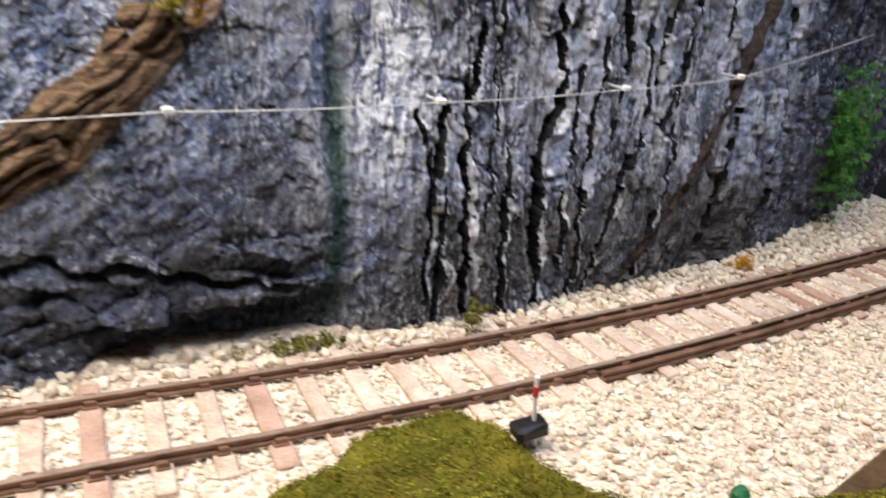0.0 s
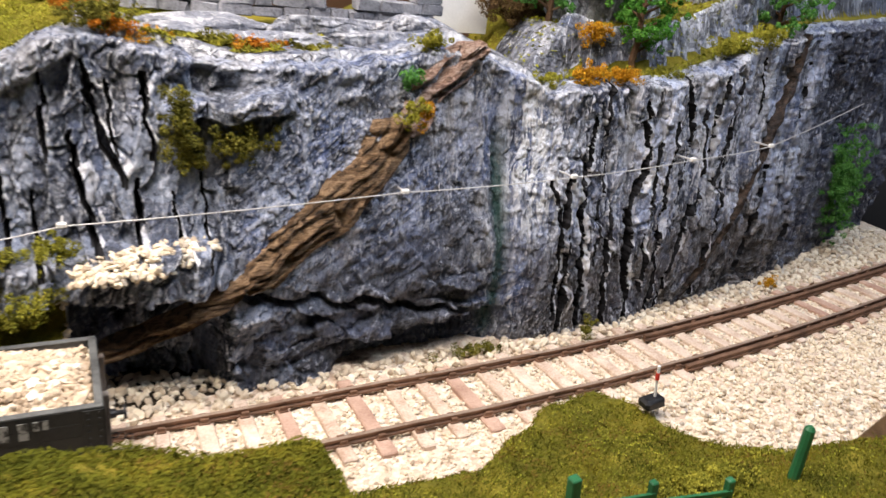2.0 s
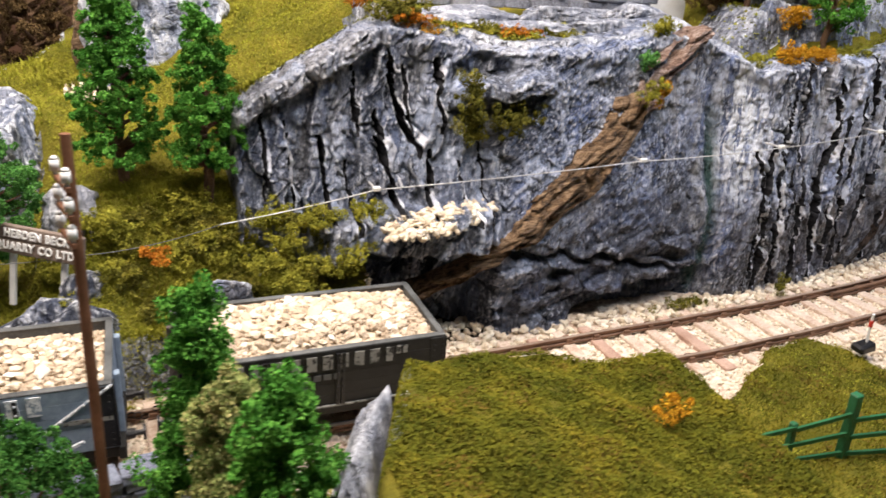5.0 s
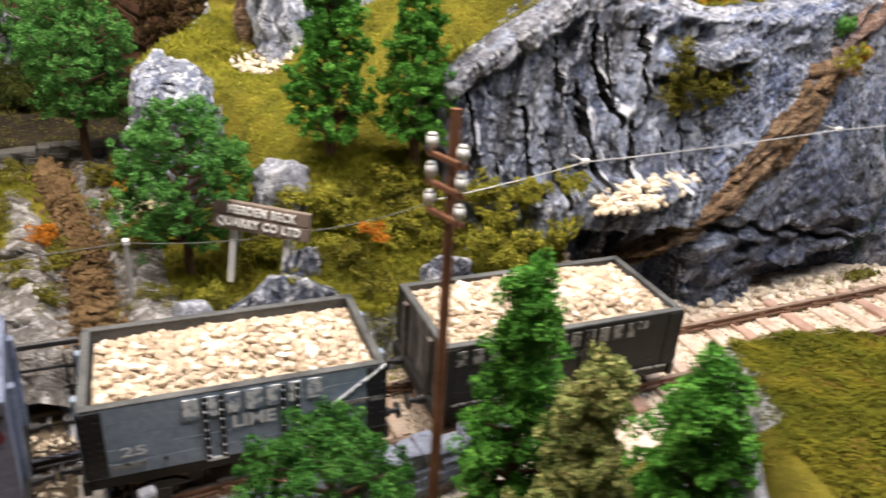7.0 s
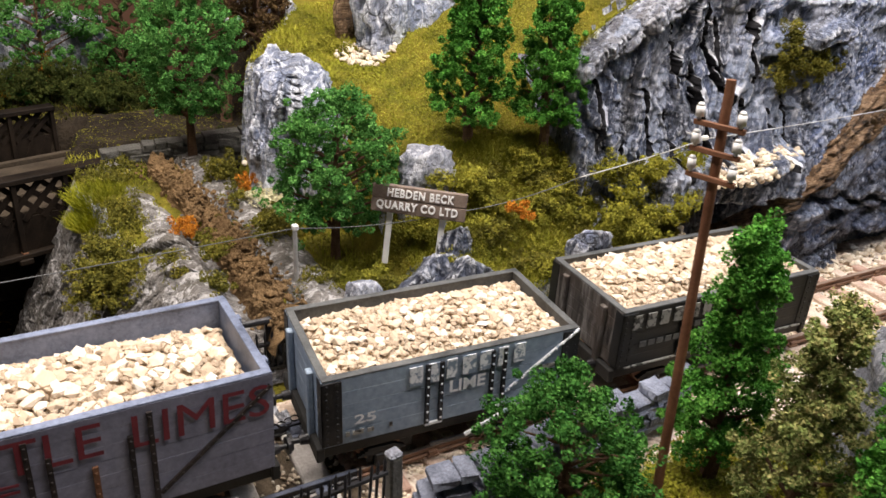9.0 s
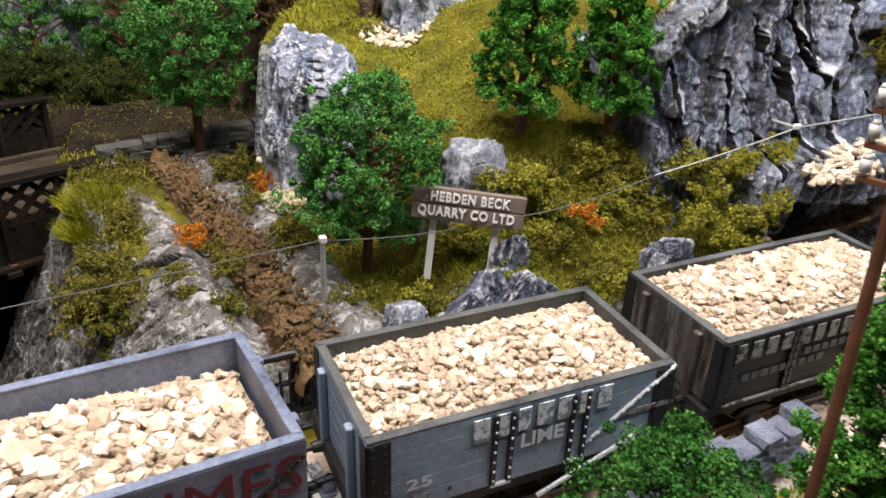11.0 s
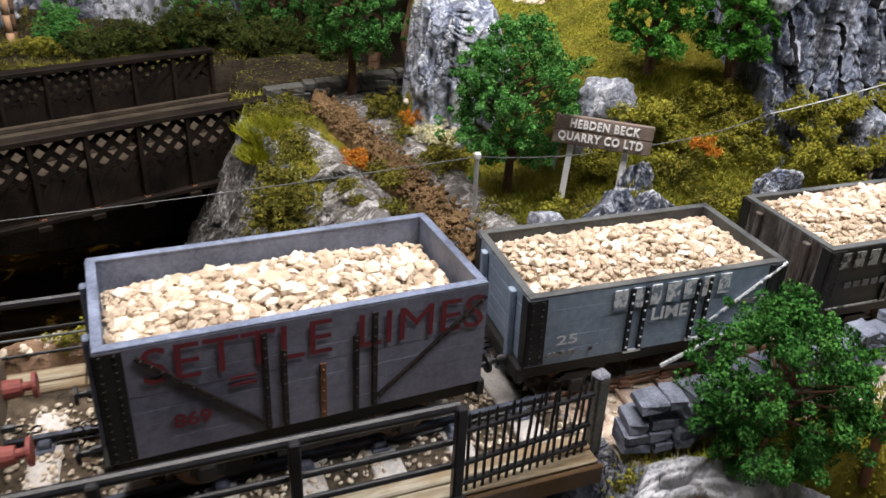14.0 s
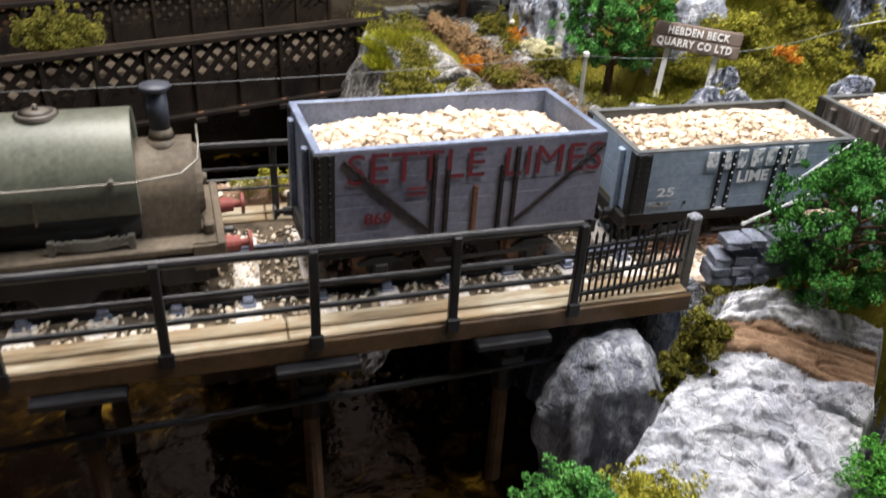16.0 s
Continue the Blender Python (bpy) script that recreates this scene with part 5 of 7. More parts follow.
# ---- lettering ----
def letters(name, text, height, width, mat, parent, x, y, z, ry=0, label="", bold=0.0, proud=0.0, spread=1.0):
    """Capitals of the given height, spread to the given width, on a face turned to -y."""
    cu = bpy.data.curves.new(name, "FONT")
    cu.body, cu.size, cu.align_x, cu.align_y, cu.resolution_u = text, height / 0.7 * S, "CENTER", "CENTER", 3
    cu.offset, cu.extrude, cu.space_character = bold * S, proud * S, spread
    ob = new(name, cu)
    me = bpy.data.meshes.new_from_object(ob.evaluated_get(bpy.context.evaluated_depsgraph_get()))
    bpy.data.objects.remove(ob)
    me.materials.clear()
    me.materials.append(mat)
    xs = [v.co.x for v in me.vertices]
    k = width * S / (max(xs) - min(xs))
    t = new(name, me)
    t.parent = parent
    t.matrix_basis = Matrix.LocRotScale((x * S, y * S, z * S), Euler((radians(90), radians(ry), 0)), (k, 1, 1))
    return tagged(t, label)


# ---- wagons ----

def make_wheel(parent, x, y, z, r, mat=RAIL):
    bm = B()
    rod(bm, (0, -1.2, 0), (0, 1.0, 0), r, sides=24)
    rod(bm, (0, 1.0, 0), (0, 1.5, 0), r * 1.1, sides=24)
    rod(bm, (0, -1.6, 0), (0, -1.2, 0), r * 0.3, sides=12)
    w = part("wheel", bm, mat, parent)
    w.location = (x * S, y * S, z * S)
    return w


def strap(parent, mat, pts, w, y, studs=True, label="", stud_mat=None):
    """A flat iron strip on a side, with bolt heads, along x, z points."""
    bm = B()
    bolts = B() if stud_mat else bm
    for (x0, z0), (x1, z1) in zip(pts, pts[1:]):
        beam(bm, (x0, y, z0), (x1, y, z1), 0.6, w * 0.85)
        if studs:
            n = max(2, int(math.hypot(x1 - x0, z1 - z0) / 2.2))
            for i in range(n):
                f = (i + 0.5) / n
                cx, cz = x0 + (x1 - x0) * f, z0 + (z1 - z0) * f
                box(bolts, cx - 0.24, cx + 0.24, y - 0.55, y, cz - 0.24, cz + 0.24, 0.08)
    st = part("strap", bm, mat, parent, label)
    if stud_mat:
        part("bolt_heads", bolts, stud_mat, st, "pale worn bolt heads")
    return st


def wagon(name, x, y, rail, turn, L, W, rim, floor, planks, paint, iron, inner, end_paint, label, pitch=0, plates=(-1, 1)):
    """An open wagon, origin on rail level under its middle. rim: height of the side's top above the rail."""
    wg = thing(name, x, y, rail, label, "wagon", "stone train wagons", 0, pitch, turn)
    h = (rim - floor) / planks
    t = 1.5
    rng = np.random.RandomState(int(L * 10))
    for side in (-1, 1):
        bm = B()
        y1 = side * (W / 2 - 0.8)
        box(bm, -L / 2 + 0.8, L / 2 - 0.8, min(y1, y1 - side * 0.9), max(y1, y1 - side * 0.9), floor, rim)
        sd = part("side", bm, inner, wg)
        for i in range(planks):
            b = B()
            z0 = floor + i * h
            e = rng.uniform(-0.05, 0.05)
            box(b, -L / 2, L / 2, min(y1, side * (W / 2 + e)), max(y1, side * (W / 2 + e)), z0 + 0.02, z0 + h - 0.02, 0.04)
            part("plank", b, paint, sd)
        b = B()
        box(b, -L / 2 + 0.1, L / 2 - 0.1, min(y1 - side * 1.1, side * W / 2), max(y1 - side * 1.1, side * W / 2), rim, rim + 0.5, 0.12)
        part("capping", b, inner, sd)
    for end in (-1, 1):
        bm = B()
        x1 = end * (L / 2 - 0.8)
        box(bm, min(x1, x1 - end * 0.9), max(x1, x1 - end * 0.9), -W / 2 + 1.7, W / 2 - 1.7, floor, rim)
        ed = part("end", bm, inner, wg)
        for i in range(planks):
            b = B()
            z0 = floor + i * h
            box(b, min(x1, end * L / 2), max(x1, end * L / 2), -W / 2 + 0.8, W / 2 - 0.8, z0 + 0.05, z0 + h - 0.05, 0.08)
            part("plank", b, end_paint, ed)
        b = B()
        box(b, min(x1 - end * 1.1, end * L / 2), max(x1 - end * 1.1, end * L / 2), -W / 2 + 1.2, W / 2 - 1.2, rim, rim + 0.5, 0.12)
        part("capping", b, inner, ed)
        for s in (-0.27, 0.27):
            b = B()
            box(b, min(end * L / 2, end * (L / 2 + 1.5)), max(end * L / 2, end * (L / 2 + 1.5)), s * W - 1.1, s * W + 1.1, floor - 3, rim - 1.2, 0.25)
            part("end_stanchion", b, end_paint, ed)
    # corner plates wrap both faces
    for sx in plates:
        for sy in (-1, 1):
            b = B()
            x0, x1 = sx * (L / 2 + 0.25), sx * (L / 2 - 4.6)
            y0, y1 = sy * (W / 2 + 0.3), sy * (W / 2 - 3.2)
            box(b, min(x0, x1), max(x0, x1), min(y0, y0 - sy * 0.6), max(y0, y0 - sy * 0.6), floor + 0.4, rim - 0.2, 0.1)
            box(b, min(x0, x0 - sx * 0.6), max(x0, x0 - sx * 0.6), min(y0, y1), max(y0, y1), floor + 0.4, rim - 0.2, 0.1)
            for i in range(planks * 2):
                zz = floor + (rim - floor) * (i + 0.5) / (planks * 2)
                for ux in (1.0, 3.4):
                    cx = sx * (L / 2 - ux)
                    box(b, cx - 0.28, cx + 0.28, min(y0, y0 + sy * 0.3), max(y0, y0 + sy * 0.3), zz - 0.28, zz + 0.28, 0.08)
            part("corner_plate", b, iron, wg)
    # floor and underframe
    b = B()
    box(b, -L / 2 + 1, L / 2 - 1, -W / 2 + 1.2, W / 2 - 1.2, floor - 0.6, floor + 0.4)
    part("floor", b, INNER_GREY, wg)
    for sy in (-1, 1):
        b = B()
        box(b, -L / 2, L / 2, sy * (W / 2 - 2.2) - 0.9, sy * (W / 2 - 2.2) + 0.9, floor - 4.0, floor - 0.5, 0.2)
        part("solebar", b, BLACK_GREY, wg)
        for sx in (-1, 1):
            ax = sx * L * 0.28
            b = B()
            box(b, ax - 3.4, ax + 3.4, sy * (W / 2 - 2.6) - 0.3, sy * (W / 2 - 2.6) + 0.3, floor - 9.5, floor - 3.5, 0.2)
            box(b, ax - 1.8, ax + 1.8, sy * (W / 2 - 1.8) - 1.0, sy * (W / 2 - 1.8) + 1.0, floor - 10.5, floor - 6.5, 0.4)
            for i in range(4):
                box(b, ax - 6 + i * 0.9, ax + 6 - i * 0.9, sy * (W / 2 - 1.8) - 0.7, sy * (W / 2 - 1.8) + 0.7, floor - 6.0 + 0.5 * i - 0.5, floor - 5.6 + 0.5 * i - 0.5)
            part("axlebox", b, BLACK_GREY, wg)
    r = min(6.2, floor - 4.2)
    for sx in (-1, 1):
        b = B()
        rod(b, (sx * L * 0.28, -GAUGE / 2, r), (sx * L * 0.28, GAUGE / 2, r), 0.8)
        part("axle", b, RAIL, wg)
        for sy in (-1, 1):
            w = make_wheel(wg, sx * L * 0.28, sy * (GAUGE / 2), r, r)
            w.rotation_euler = (0, 0, radians(0 if sy < 0 else 180))
        # headstock, buffers, hook
        b = B()
        box(b, min(sx * (L / 2 - 0.5), sx * (L / 2 + 1.4)), max(sx * (L / 2 - 0.5), sx * (L / 2 + 1.4)), -W / 2 + 0.4, W / 2 - 0.4, floor - 4.4, floor - 0.4, 0.25)
        part("headstock", b, BLACK_GREY, wg)
        for sy in (-1, 1):
            b = B()
            zb = floor - 2.4
            rod(b, (sx * (L / 2 + 1.2), sy * W * 0.27, zb), (sx * (L / 2 + 3.6), sy * W * 0.27, zb), 1.5, 1.2, 12)
            rod(b, (sx * (L / 2 + 3.6), sy * W * 0.27, zb), (sx * (L / 2 + 5.4), sy * W * 0.27, zb), 0.7, sides=10)
            rod(b, (sx * (L / 2 + 5.4), sy * W * 0.27, zb), (sx * (L / 2 + 6.1), sy * W * 0.27, zb), 2.1, sides=16)
            part("buffer", b, BLACK_IRON, wg)
        b = B()
        for i in range(3):
            cx = sx * (L / 2 + 2.5 + i * 1.7)
            bmesh.ops.create_cone(b, segments=8, radius1=1.1, radius2=1.1, depth=0.5, matrix=pose(cx, 0, floor - 3 - i * 0.5, 90 * (i % 2), 0, 0))
        part("coupling_chain", b, BLACK_IRON, wg)
    b = B()
    beam(b, (-L * 0.10, -W / 2 - 0.2, floor - 6.5), (L * 0.30, -W / 2 - 0.9, floor - 6.0), 0.6, 0.9)
    part("brake_lever", b, BLACK_IRON, wg)
    for s in (-0.28, 0.28):
        b = B()
        box(b, s * L - 2.2, s * L + 2.2 + 7 * (s < 0), -W / 2 + 4.2, -W / 2 + 5.4, 1.2, 7.5, 0.3)
        part("brake_block", b, BLACK_GREY, wg)
    return wg


def load(x, y, z, L, W, turn, heap, big, seed, label, pitch=0):
    """Stones heaped in a wagon: every stone of the top layer is a part."""
    ld = thing("stone_load", x, y, z, label, "stone load", "stone train loads", 0, pitch, turn)
    rng = np.random.RandomState(seed)
    bm = B()
    bmesh.ops.create_grid(bm, x_segments=30, y_segments=16, size=1)

    def top(u, v):
        return heap * (1 - abs(u) ** 3.0) * (1 - abs(v) ** 3.0) + 0.9 * noise.noise((u * 4, v * 3, seed))

    for p in bm.verts:
        u, v = p.co.x, p.co.y
        p.co = (u * L / 2, v * W / 2, top(u, v) - 0.9)
    tagged(part("stone_filling", bm, BALLAST, ld), kind="stuff")
    shapes = []
    for i in range(12):
        v, f = stone_shape(seed * 7 + i, 0.56)
        shapes.append(mesh_of("stone", v, f, LOAD))
    nx = int(round(math.sqrt(300 * L / W)))
    ny = int(300 / nx)
    for i in range(nx):
        for j in range(ny):
            u = -1 + 2 * (i + 0.5 + rng.uniform(-0.42, 0.42)) / nx
            v = -1 + 2 * (j + 0.5 + rng.uniform(-0.42, 0.42)) / ny
            s = big * (0.72 + 0.5 * rng.gamma(2.2, 0.35))
            piece("stone", shapes[rng.randint(12)], ld, u * (L - s) / 2, v * (W - s) / 2, top(u, v) + rng.uniform(-0.5, 0.8), rng.uniform(-26, 26), rng.uniform(-26, 26), rng.uniform(0, 360), (s * 1.08, s * 1.08, s))
    # small chips that fill the gaps, coloured darker for the shade between stones
    n = 1500
    u, v = rng.uniform(-1, 1, n), rng.uniform(-1, 1, n)
    s = rng.uniform(0.45, 0.95, n) * big
    zz = np.array([top(a, b) for a, b in zip(u, v)]) - 0.1
    rest = scatter("stone_filling", np.stack([u * (L - 1.5) / 2, v * (W - 1.5) / 2, zz], 1), s, LOAD_FILL, seed + 50, "", "")
    rest.parent = ld
    return ld


LOAD_FILL = plain("gap_shaded_chippings", (0.34, 0.25, 0.17), (0.70, 0.58, 0.45), 1.2, 0.85, 0.2, 0, 0.6, 0.5)
RUST_IRON = plain("rust_stained_iron", (0.008, 0.008, 0.010), (0.045, 0.032, 0.028), 2, 0.6, 0.4, 0.1, 0.4, 0.2)


def settle_wagon():
    x, y, z, L, W, rim, fl = -308.0, 146.5, -3.3, 74.0, 34.5, 38.3, 14.0
    w = wagon("wagon", x, y, z, 3.2, L, W, rim, fl, 7, LIGHT_GREY, BLACK_GREY, INNER_BLUE, INNER_BLUE,
              "tall pale grey wagon with red lettering, loaded with stone", 0.6, (-1,))
    f = -W / 2 - 0.35
    for sx in (-8.6, -5.2, 8.9, 12.7):
        strap(w, RUST_IRON, [(sx, fl + 0.5), (sx, rim - (1.5 if sx in (-8.6, 12.7) else 6))], 1.2, f)
    strap(w, RUST_STREAK, [(2.2, fl + 0.5), (2.2, rim - 11)], 1.3, f, label="rust-streaked door latch")
    strap(w, RUST_IRON, [(-30.5, rim - 2), (-9.5, fl + 2.5)], 0.95, f)
    strap(w, RUST_IRON, [(36.4, rim - 2.5), (13.4, fl + 2.5)], 0.95, f)
    letters("lettering", "SETTLE", 7.6, 33.7, RED, w, -12.8, f - 0.12, rim - 4.9, ry=0.8, bold=0.0, label="red painted lettering")
    letters("lettering", "LIMES", 7.6, 26.7, RED, w, 22.5, f - 0.12, rim - 5.9, ry=0.8, bold=0.0, label="red painted lettering")
    letters("lettering", "869", 2.9, 6.8, RED, w, -22.3, f - 0.12, fl + 7.0, bold=0.12, label="faded red number")
    for i in range(2):
        b = B()
        box(b, -15.2, -10.4, f - 0.12, f, fl + 13.8 - i * 1.5, fl + 14.4 - i * 1.5)
        part("small_print", b, RED, w, "unreadable red print")
    load(x, y, z + rim - 5.8, L - 4.4, W - 4.4, 3.2, 4.2, 3.2, 401, "heap of cream limestone in the tall wagon", 0.6)


def lime_wagon():
    x, y, z, L, W, rim, fl = -223.6, 149.3, -1.2, 66.5, 33.5, 28.6, 10.5
    w = wagon("wagon", x, y, z, -3.2, L, W, rim, fl, 5, BLUE_GREY, BLACK_IRON, INNER_GREY, BLUE_GREY,
              "blue-grey five-plank wagon with white lettering, loaded with stone", -1.2)
    f = -W / 2 - 0.35
    for sx in (-7.9, -4.4, 9.0, 12.3):
        strap(w, BLACK_IRON, [(sx, fl + 0.3), (sx, rim - 0.8)], 1.2, f, stud_mat=WORN_LETTER)
    strap(w, WORN_LETTER, [(13.0, fl + 4.2), (33, rim + 0.2)], 0.6, f, label="pale worn diagonal brace", stud_mat=PALE_LETTER)
    strap(w, PALE_LETTER, [(-8.4, fl + 0.2), (-3.9, fl + 0.2)], 0.8, f, False)
    strap(w, PALE_LETTER, [(8.4, fl + 0.6), (12.9, fl + 0.6)], 0.8, f, False)
    b = B()
    beam(b, (2.1, f - 1.0, 5.3), (25.7, f - 1.0, 14.5), 0.6, 0.8)
    part("brake_lever", b, WORN_LETTER, w, "pale worn brake lever")
    # a person's name, as one plain bar for each letter
    for i, wd in enumerate((3.3, 2.7, 2.6, 3.4, 3.3, 2.6, 3.0)):
        sx = -10.9 + 4.52 * i
        b = B()
        box(b, sx - wd / 2, sx + wd / 2, f - 0.12, f + 0.1, rim - 5.9 + 0.06 * i, rim - 0.7 + 0.06 * i)
        part("lettering_bar", b, WORN_LETTER, w, "worn white painted bar")
    letters("lettering", "LIME", 3.3, 9.5, PALE_LETTER, w, 2.4, f - 0.12, rim - 8.6, bold=0.12, label="worn white lettering")
    letters("lettering", "25", 2.5, 5.2, PALE_LETTER, w, -23.2, f - 0.12, fl + 6.4, bold=0.06, label="white number")
    for sx, wd, zz in ((-27.5, 1.0, fl + 2.2), (-25, 2.6, fl + 2.2), (-22, 1.6, fl + 2.2), (-17, 0.8, fl + 2.2), (27.2, 11.0, rim - 9.6)):
        b = B()
        box(b, sx - wd / 2, sx + wd / 2, f - 0.12, f + 0.1, zz, zz + 1.2)
        part("small_print", b, DIM_LETTER, w, "unreadable small print")
    load(x, y, z + rim - 2.5, L - 3.7, W - 3.7, -3.2, 3.4, 2.5, 403, "heap of cream limestone in the blue-grey wagon", -1.2)


def quarry_wagon():
    x, y, z, L, W, rim, fl = -139.8, 147.9, 0.4, 71.5, 34.0, 27.8, 10.5
    w = wagon("wagon", x, y, z, -2.0, L, W, rim, fl, 5, BLACK_GREY, BLACK_GREY, INNER_GREY, WEATHERED_END,
              "sooty black five-plank wagon with faded lettering, loaded with stone", -0.6)
    f = -W / 2 - 0.35
    for sx in (-15.0, -13.6, 4.6, 6.0):
        strap(w, BLACK_IRON, [(sx, fl + 0.3), (sx, rim - 0.8)], 1.2, f)
    strap(w, DIM_LETTER, [(-33, fl + 0.1), (33, fl + 0.1)], 0.5, f, False)
    # a person's name, as one plain bar for each letter
    marks = [(-31.0 + 4.6 * i, 2.9) for i in range(4)] + [(-11.4 + 4.35 * i, 2.7) for i in range(7)] + [(19.0, 2.0), (21.6, 1.2), (23.5, 1.2)]
    for sx, wd in marks:
        b = B()
        box(b, sx - wd / 2, sx + wd / 2, f - 0.12, f + 0.1, rim - (3.4 if wd < 2 else 5.4), rim - 1.0)
        part("lettering_bar", b, DIM_LETTER, w, "faded grey painted bar")
    for sx, wd, zz in [(-9.6 + i * 2.8, 2.0, rim - 8.6) for i in range(6)] + [(-28 + i * 2.9, 2.1, rim - 11.4) for i in range(9)]:
        b = B()
        box(b, sx - wd / 2, sx + wd / 2, f - 0.12, f + 0.1, zz, zz + 1.7)
        part("small_print", b, INNER_GREY, w, "barely visible small print")
    load(x, y, z + rim - 1.4, L - 3.7, W - 3.7, -2.0, 4.8, 3.0, 405, "high heap of cream limestone in the black wagon", -0.6)


settle_wagon()
lime_wagon()
quarry_wagon()


# ---- front bridge ----
def front_bridge():
    br = thing("railway_bridge", -330, 147, -12, "timber-edged railway bridge on slim trestles over the river", "bridge")
    o = (-330, 147, -12)

    def P(x, y, z):
        return (x - o[0], y - o[1], z - o[2])

    b = B()
    box(b, *(-440 - o[0], -247 - o[0]), *(116.5 - o[1], 179 - o[1]), *(-9.5 - o[2], -6.2 - o[2]))
    part("deck", b, BRIDGE_GRAVEL, br, "gravelled bridge deck")
    for yy, lab in ((117.4, "bleached front edge timber"), (178, "rear edge timber")):
        for x0, x1 in ((-440, -352.3), (-352, -247)):
            b = B()
            box(b, x0 - o[0], x1 - o[0], yy - 1.2 - o[1], yy + 2.6 - o[1], -6.4 - o[2], -5.4 - o[2], 0.3)
            part("edge_timber", b, TIMBER, br, lab)
            b = B()
            box(b, x0 - o[0], x1 - o[0], yy + 2.2 - o[1], yy + 6.8 - o[1], -6.6 - o[2], -4.4 - o[2], 0.4)
            part("kerb_timber", b, TIMBER, br, lab)
    b = B()
    box(b, -440 - o[0], -246 - o[0], 114.9 - o[1], 116.1 - o[1], -11.4 - o[2], -6.0 - o[2], 0.4)
    part("fascia", b, FASCIA, br, "glossy brown fascia board")
    # stub beams below the deck
    for x in (-398, -346, -297):
        b = B()
        box(b, x - 10 - o[0], x + 10 - o[0], 112.0 - o[1], 117 - o[1], -13.8 - o[2], -11.5 - o[2], 0.4)
        part("cross_beam", b, BLACK_IRON, br)
    # trestles
    for x in (-400, -347, -294):
        b = B()
        rod(b, P(x + 0.5, 125, -78), P(x, 125, -34), 2.4, 2.2, 10)
        part("trestle_leg", b, TRUNK, br, "grey weathered trestle leg")
        b = B()
        rod(b, P(x, 125, -36), P(x, 125, -26), 3.2, 3.4, 10)
        box(b, x - 3.6 - o[0], x + 3.6 - o[0], 119 - o[1], 130 - o[1], -26.5 - o[2], -22 - o[2], 0.5)
        rod(b, P(x, 122, -22), P(x, 122, -12), 3, 4, 8)
        part("trestle_cap", b, BLACK_IRON, br)
        b = B()
        rod(b, P(x + 0.5, 165, -78), P(x, 165, -12), 2.4, 2.2, 10)
        part("trestle_leg", b, TRUNK, br)
    b = B()
    rod(b, P(-440, 119, -29), P(-347, 118, -26), 0.9, sides=8)
    rod(b, P(-347, 118, -26), P(-262, 120, -25), 0.9, sides=8)
    part("tie_rod", b, BLACK_IRON, br, "black tie rod along the trestles")
    # front handrail
    for x in (-412, -379, -346, -313, -281):
        b = B()
        box(b, x - 1.1 - o[0], x + 1.1 - o[0], 114.4 - o[1], 116.4 - o[1], -7.0 - o[2], 18.4 - o[2], 0.3)
        box(b, x - 1.7 - o[0], x + 1.7 - o[0], 113.9 - o[1], 115.2 - o[1], -8.0 - o[2], -4.0 - o[2], 0.3)
        part("handrail_post", b, BLACK_IRON, br, "glossy black post")
    for z, r in ((17.6, 1.15), (9.0, 0.75), (2.8, 0.75)):
        b = B()
        rod(b, P(-440, 116.6, z), P(-281, 116.6, z), r, sides=10)
        part("handrail", b, BLACK_IRON, br)
    # rear handrail
    for x in (-412, -381, -349, -317, -285, -258):
        b = B()
        box(b, x - 1 - o[0], x + 1 - o[0], 178 - o[1], 179.8 - o[1], -8 - o[2], 18.6 - o[2], 0.3)
        part("handrail_post", b, BLACK_IRON, br)
    for z, r in ((18.2, 0.95), (11.0, 0.45), (4.5, 0.4)):
        b = B()
        rod(b, P(-440, 178, z), P(-258, 178, z), r, sides=8)
        part("handrail", b, BLACK_IRON, br)
    return br


front_bridge()


def iron_railing(x0, y0, x1, y1, z, h, n, label):
    """Spiked iron railing: every bar a part."""
    r = thing("iron_railing", x0, y0, z, label, "railing", "", 0, 0, math.degrees(math.atan2(y1 - y0, x1 - x0)))
    L = math.hypot(x1 - x0, y1 - y0)
    bm = B()
    rod(bm, (0, 0, 0), (0, 0, h), 0.36, sides=6)
    rod(bm, (0, 0, h), (0, 0, h + 1.6), 0.5, 0.05, 6)
    me = mesh_from_bm("bar", bm, BLACK_IRON)
    for i in range(n):
        piece("bar", me, r, L * (i + 0.5) / n, 0, 0, random.uniform(-2, 2), random.uniform(-2, 2), 0)
    for zz in (0.14, 0.42, 0.86):
        b = B()
        box(b, 0, L, -0.55, 0.55, h * zz - 0.5, h * zz + 0.5, 0.1)
        part("rail", b, BLACK_IRON, r)
    return r


iron_railing(-281, 116.6, -248.5, 119.6, -5.5, 19, 17, "black spiked iron railing beside the bridge end")
iron_railing(-262, 177, -247, 177, -4, 18, 9, "black spiked iron railing behind the track")


def gate_post():
    g = thing("gate_post", -245.2, 122, -8, "leaning grey squared stone gate post", "post", "", 2, -4, 10)
    b = B()
    box(b, -1.6, 1.6, -1.5, 1.5, 0, 22.0, 0.4)
    for v in b.verts:
        v.co += 0.3 * Vector((noise.noise(v.co * 0.3), noise.noise(v.co * 0.3 + Vector((5, 0, 0))), 0))
    part("shaft", b, DARK_STONE, g)
    b = B()
    box(b, -1.7, 1.7, -1.6, 1.6, 21.9, 22.9, 0.5)
    part("cap", b, WALL_STONE, g)


gate_post()


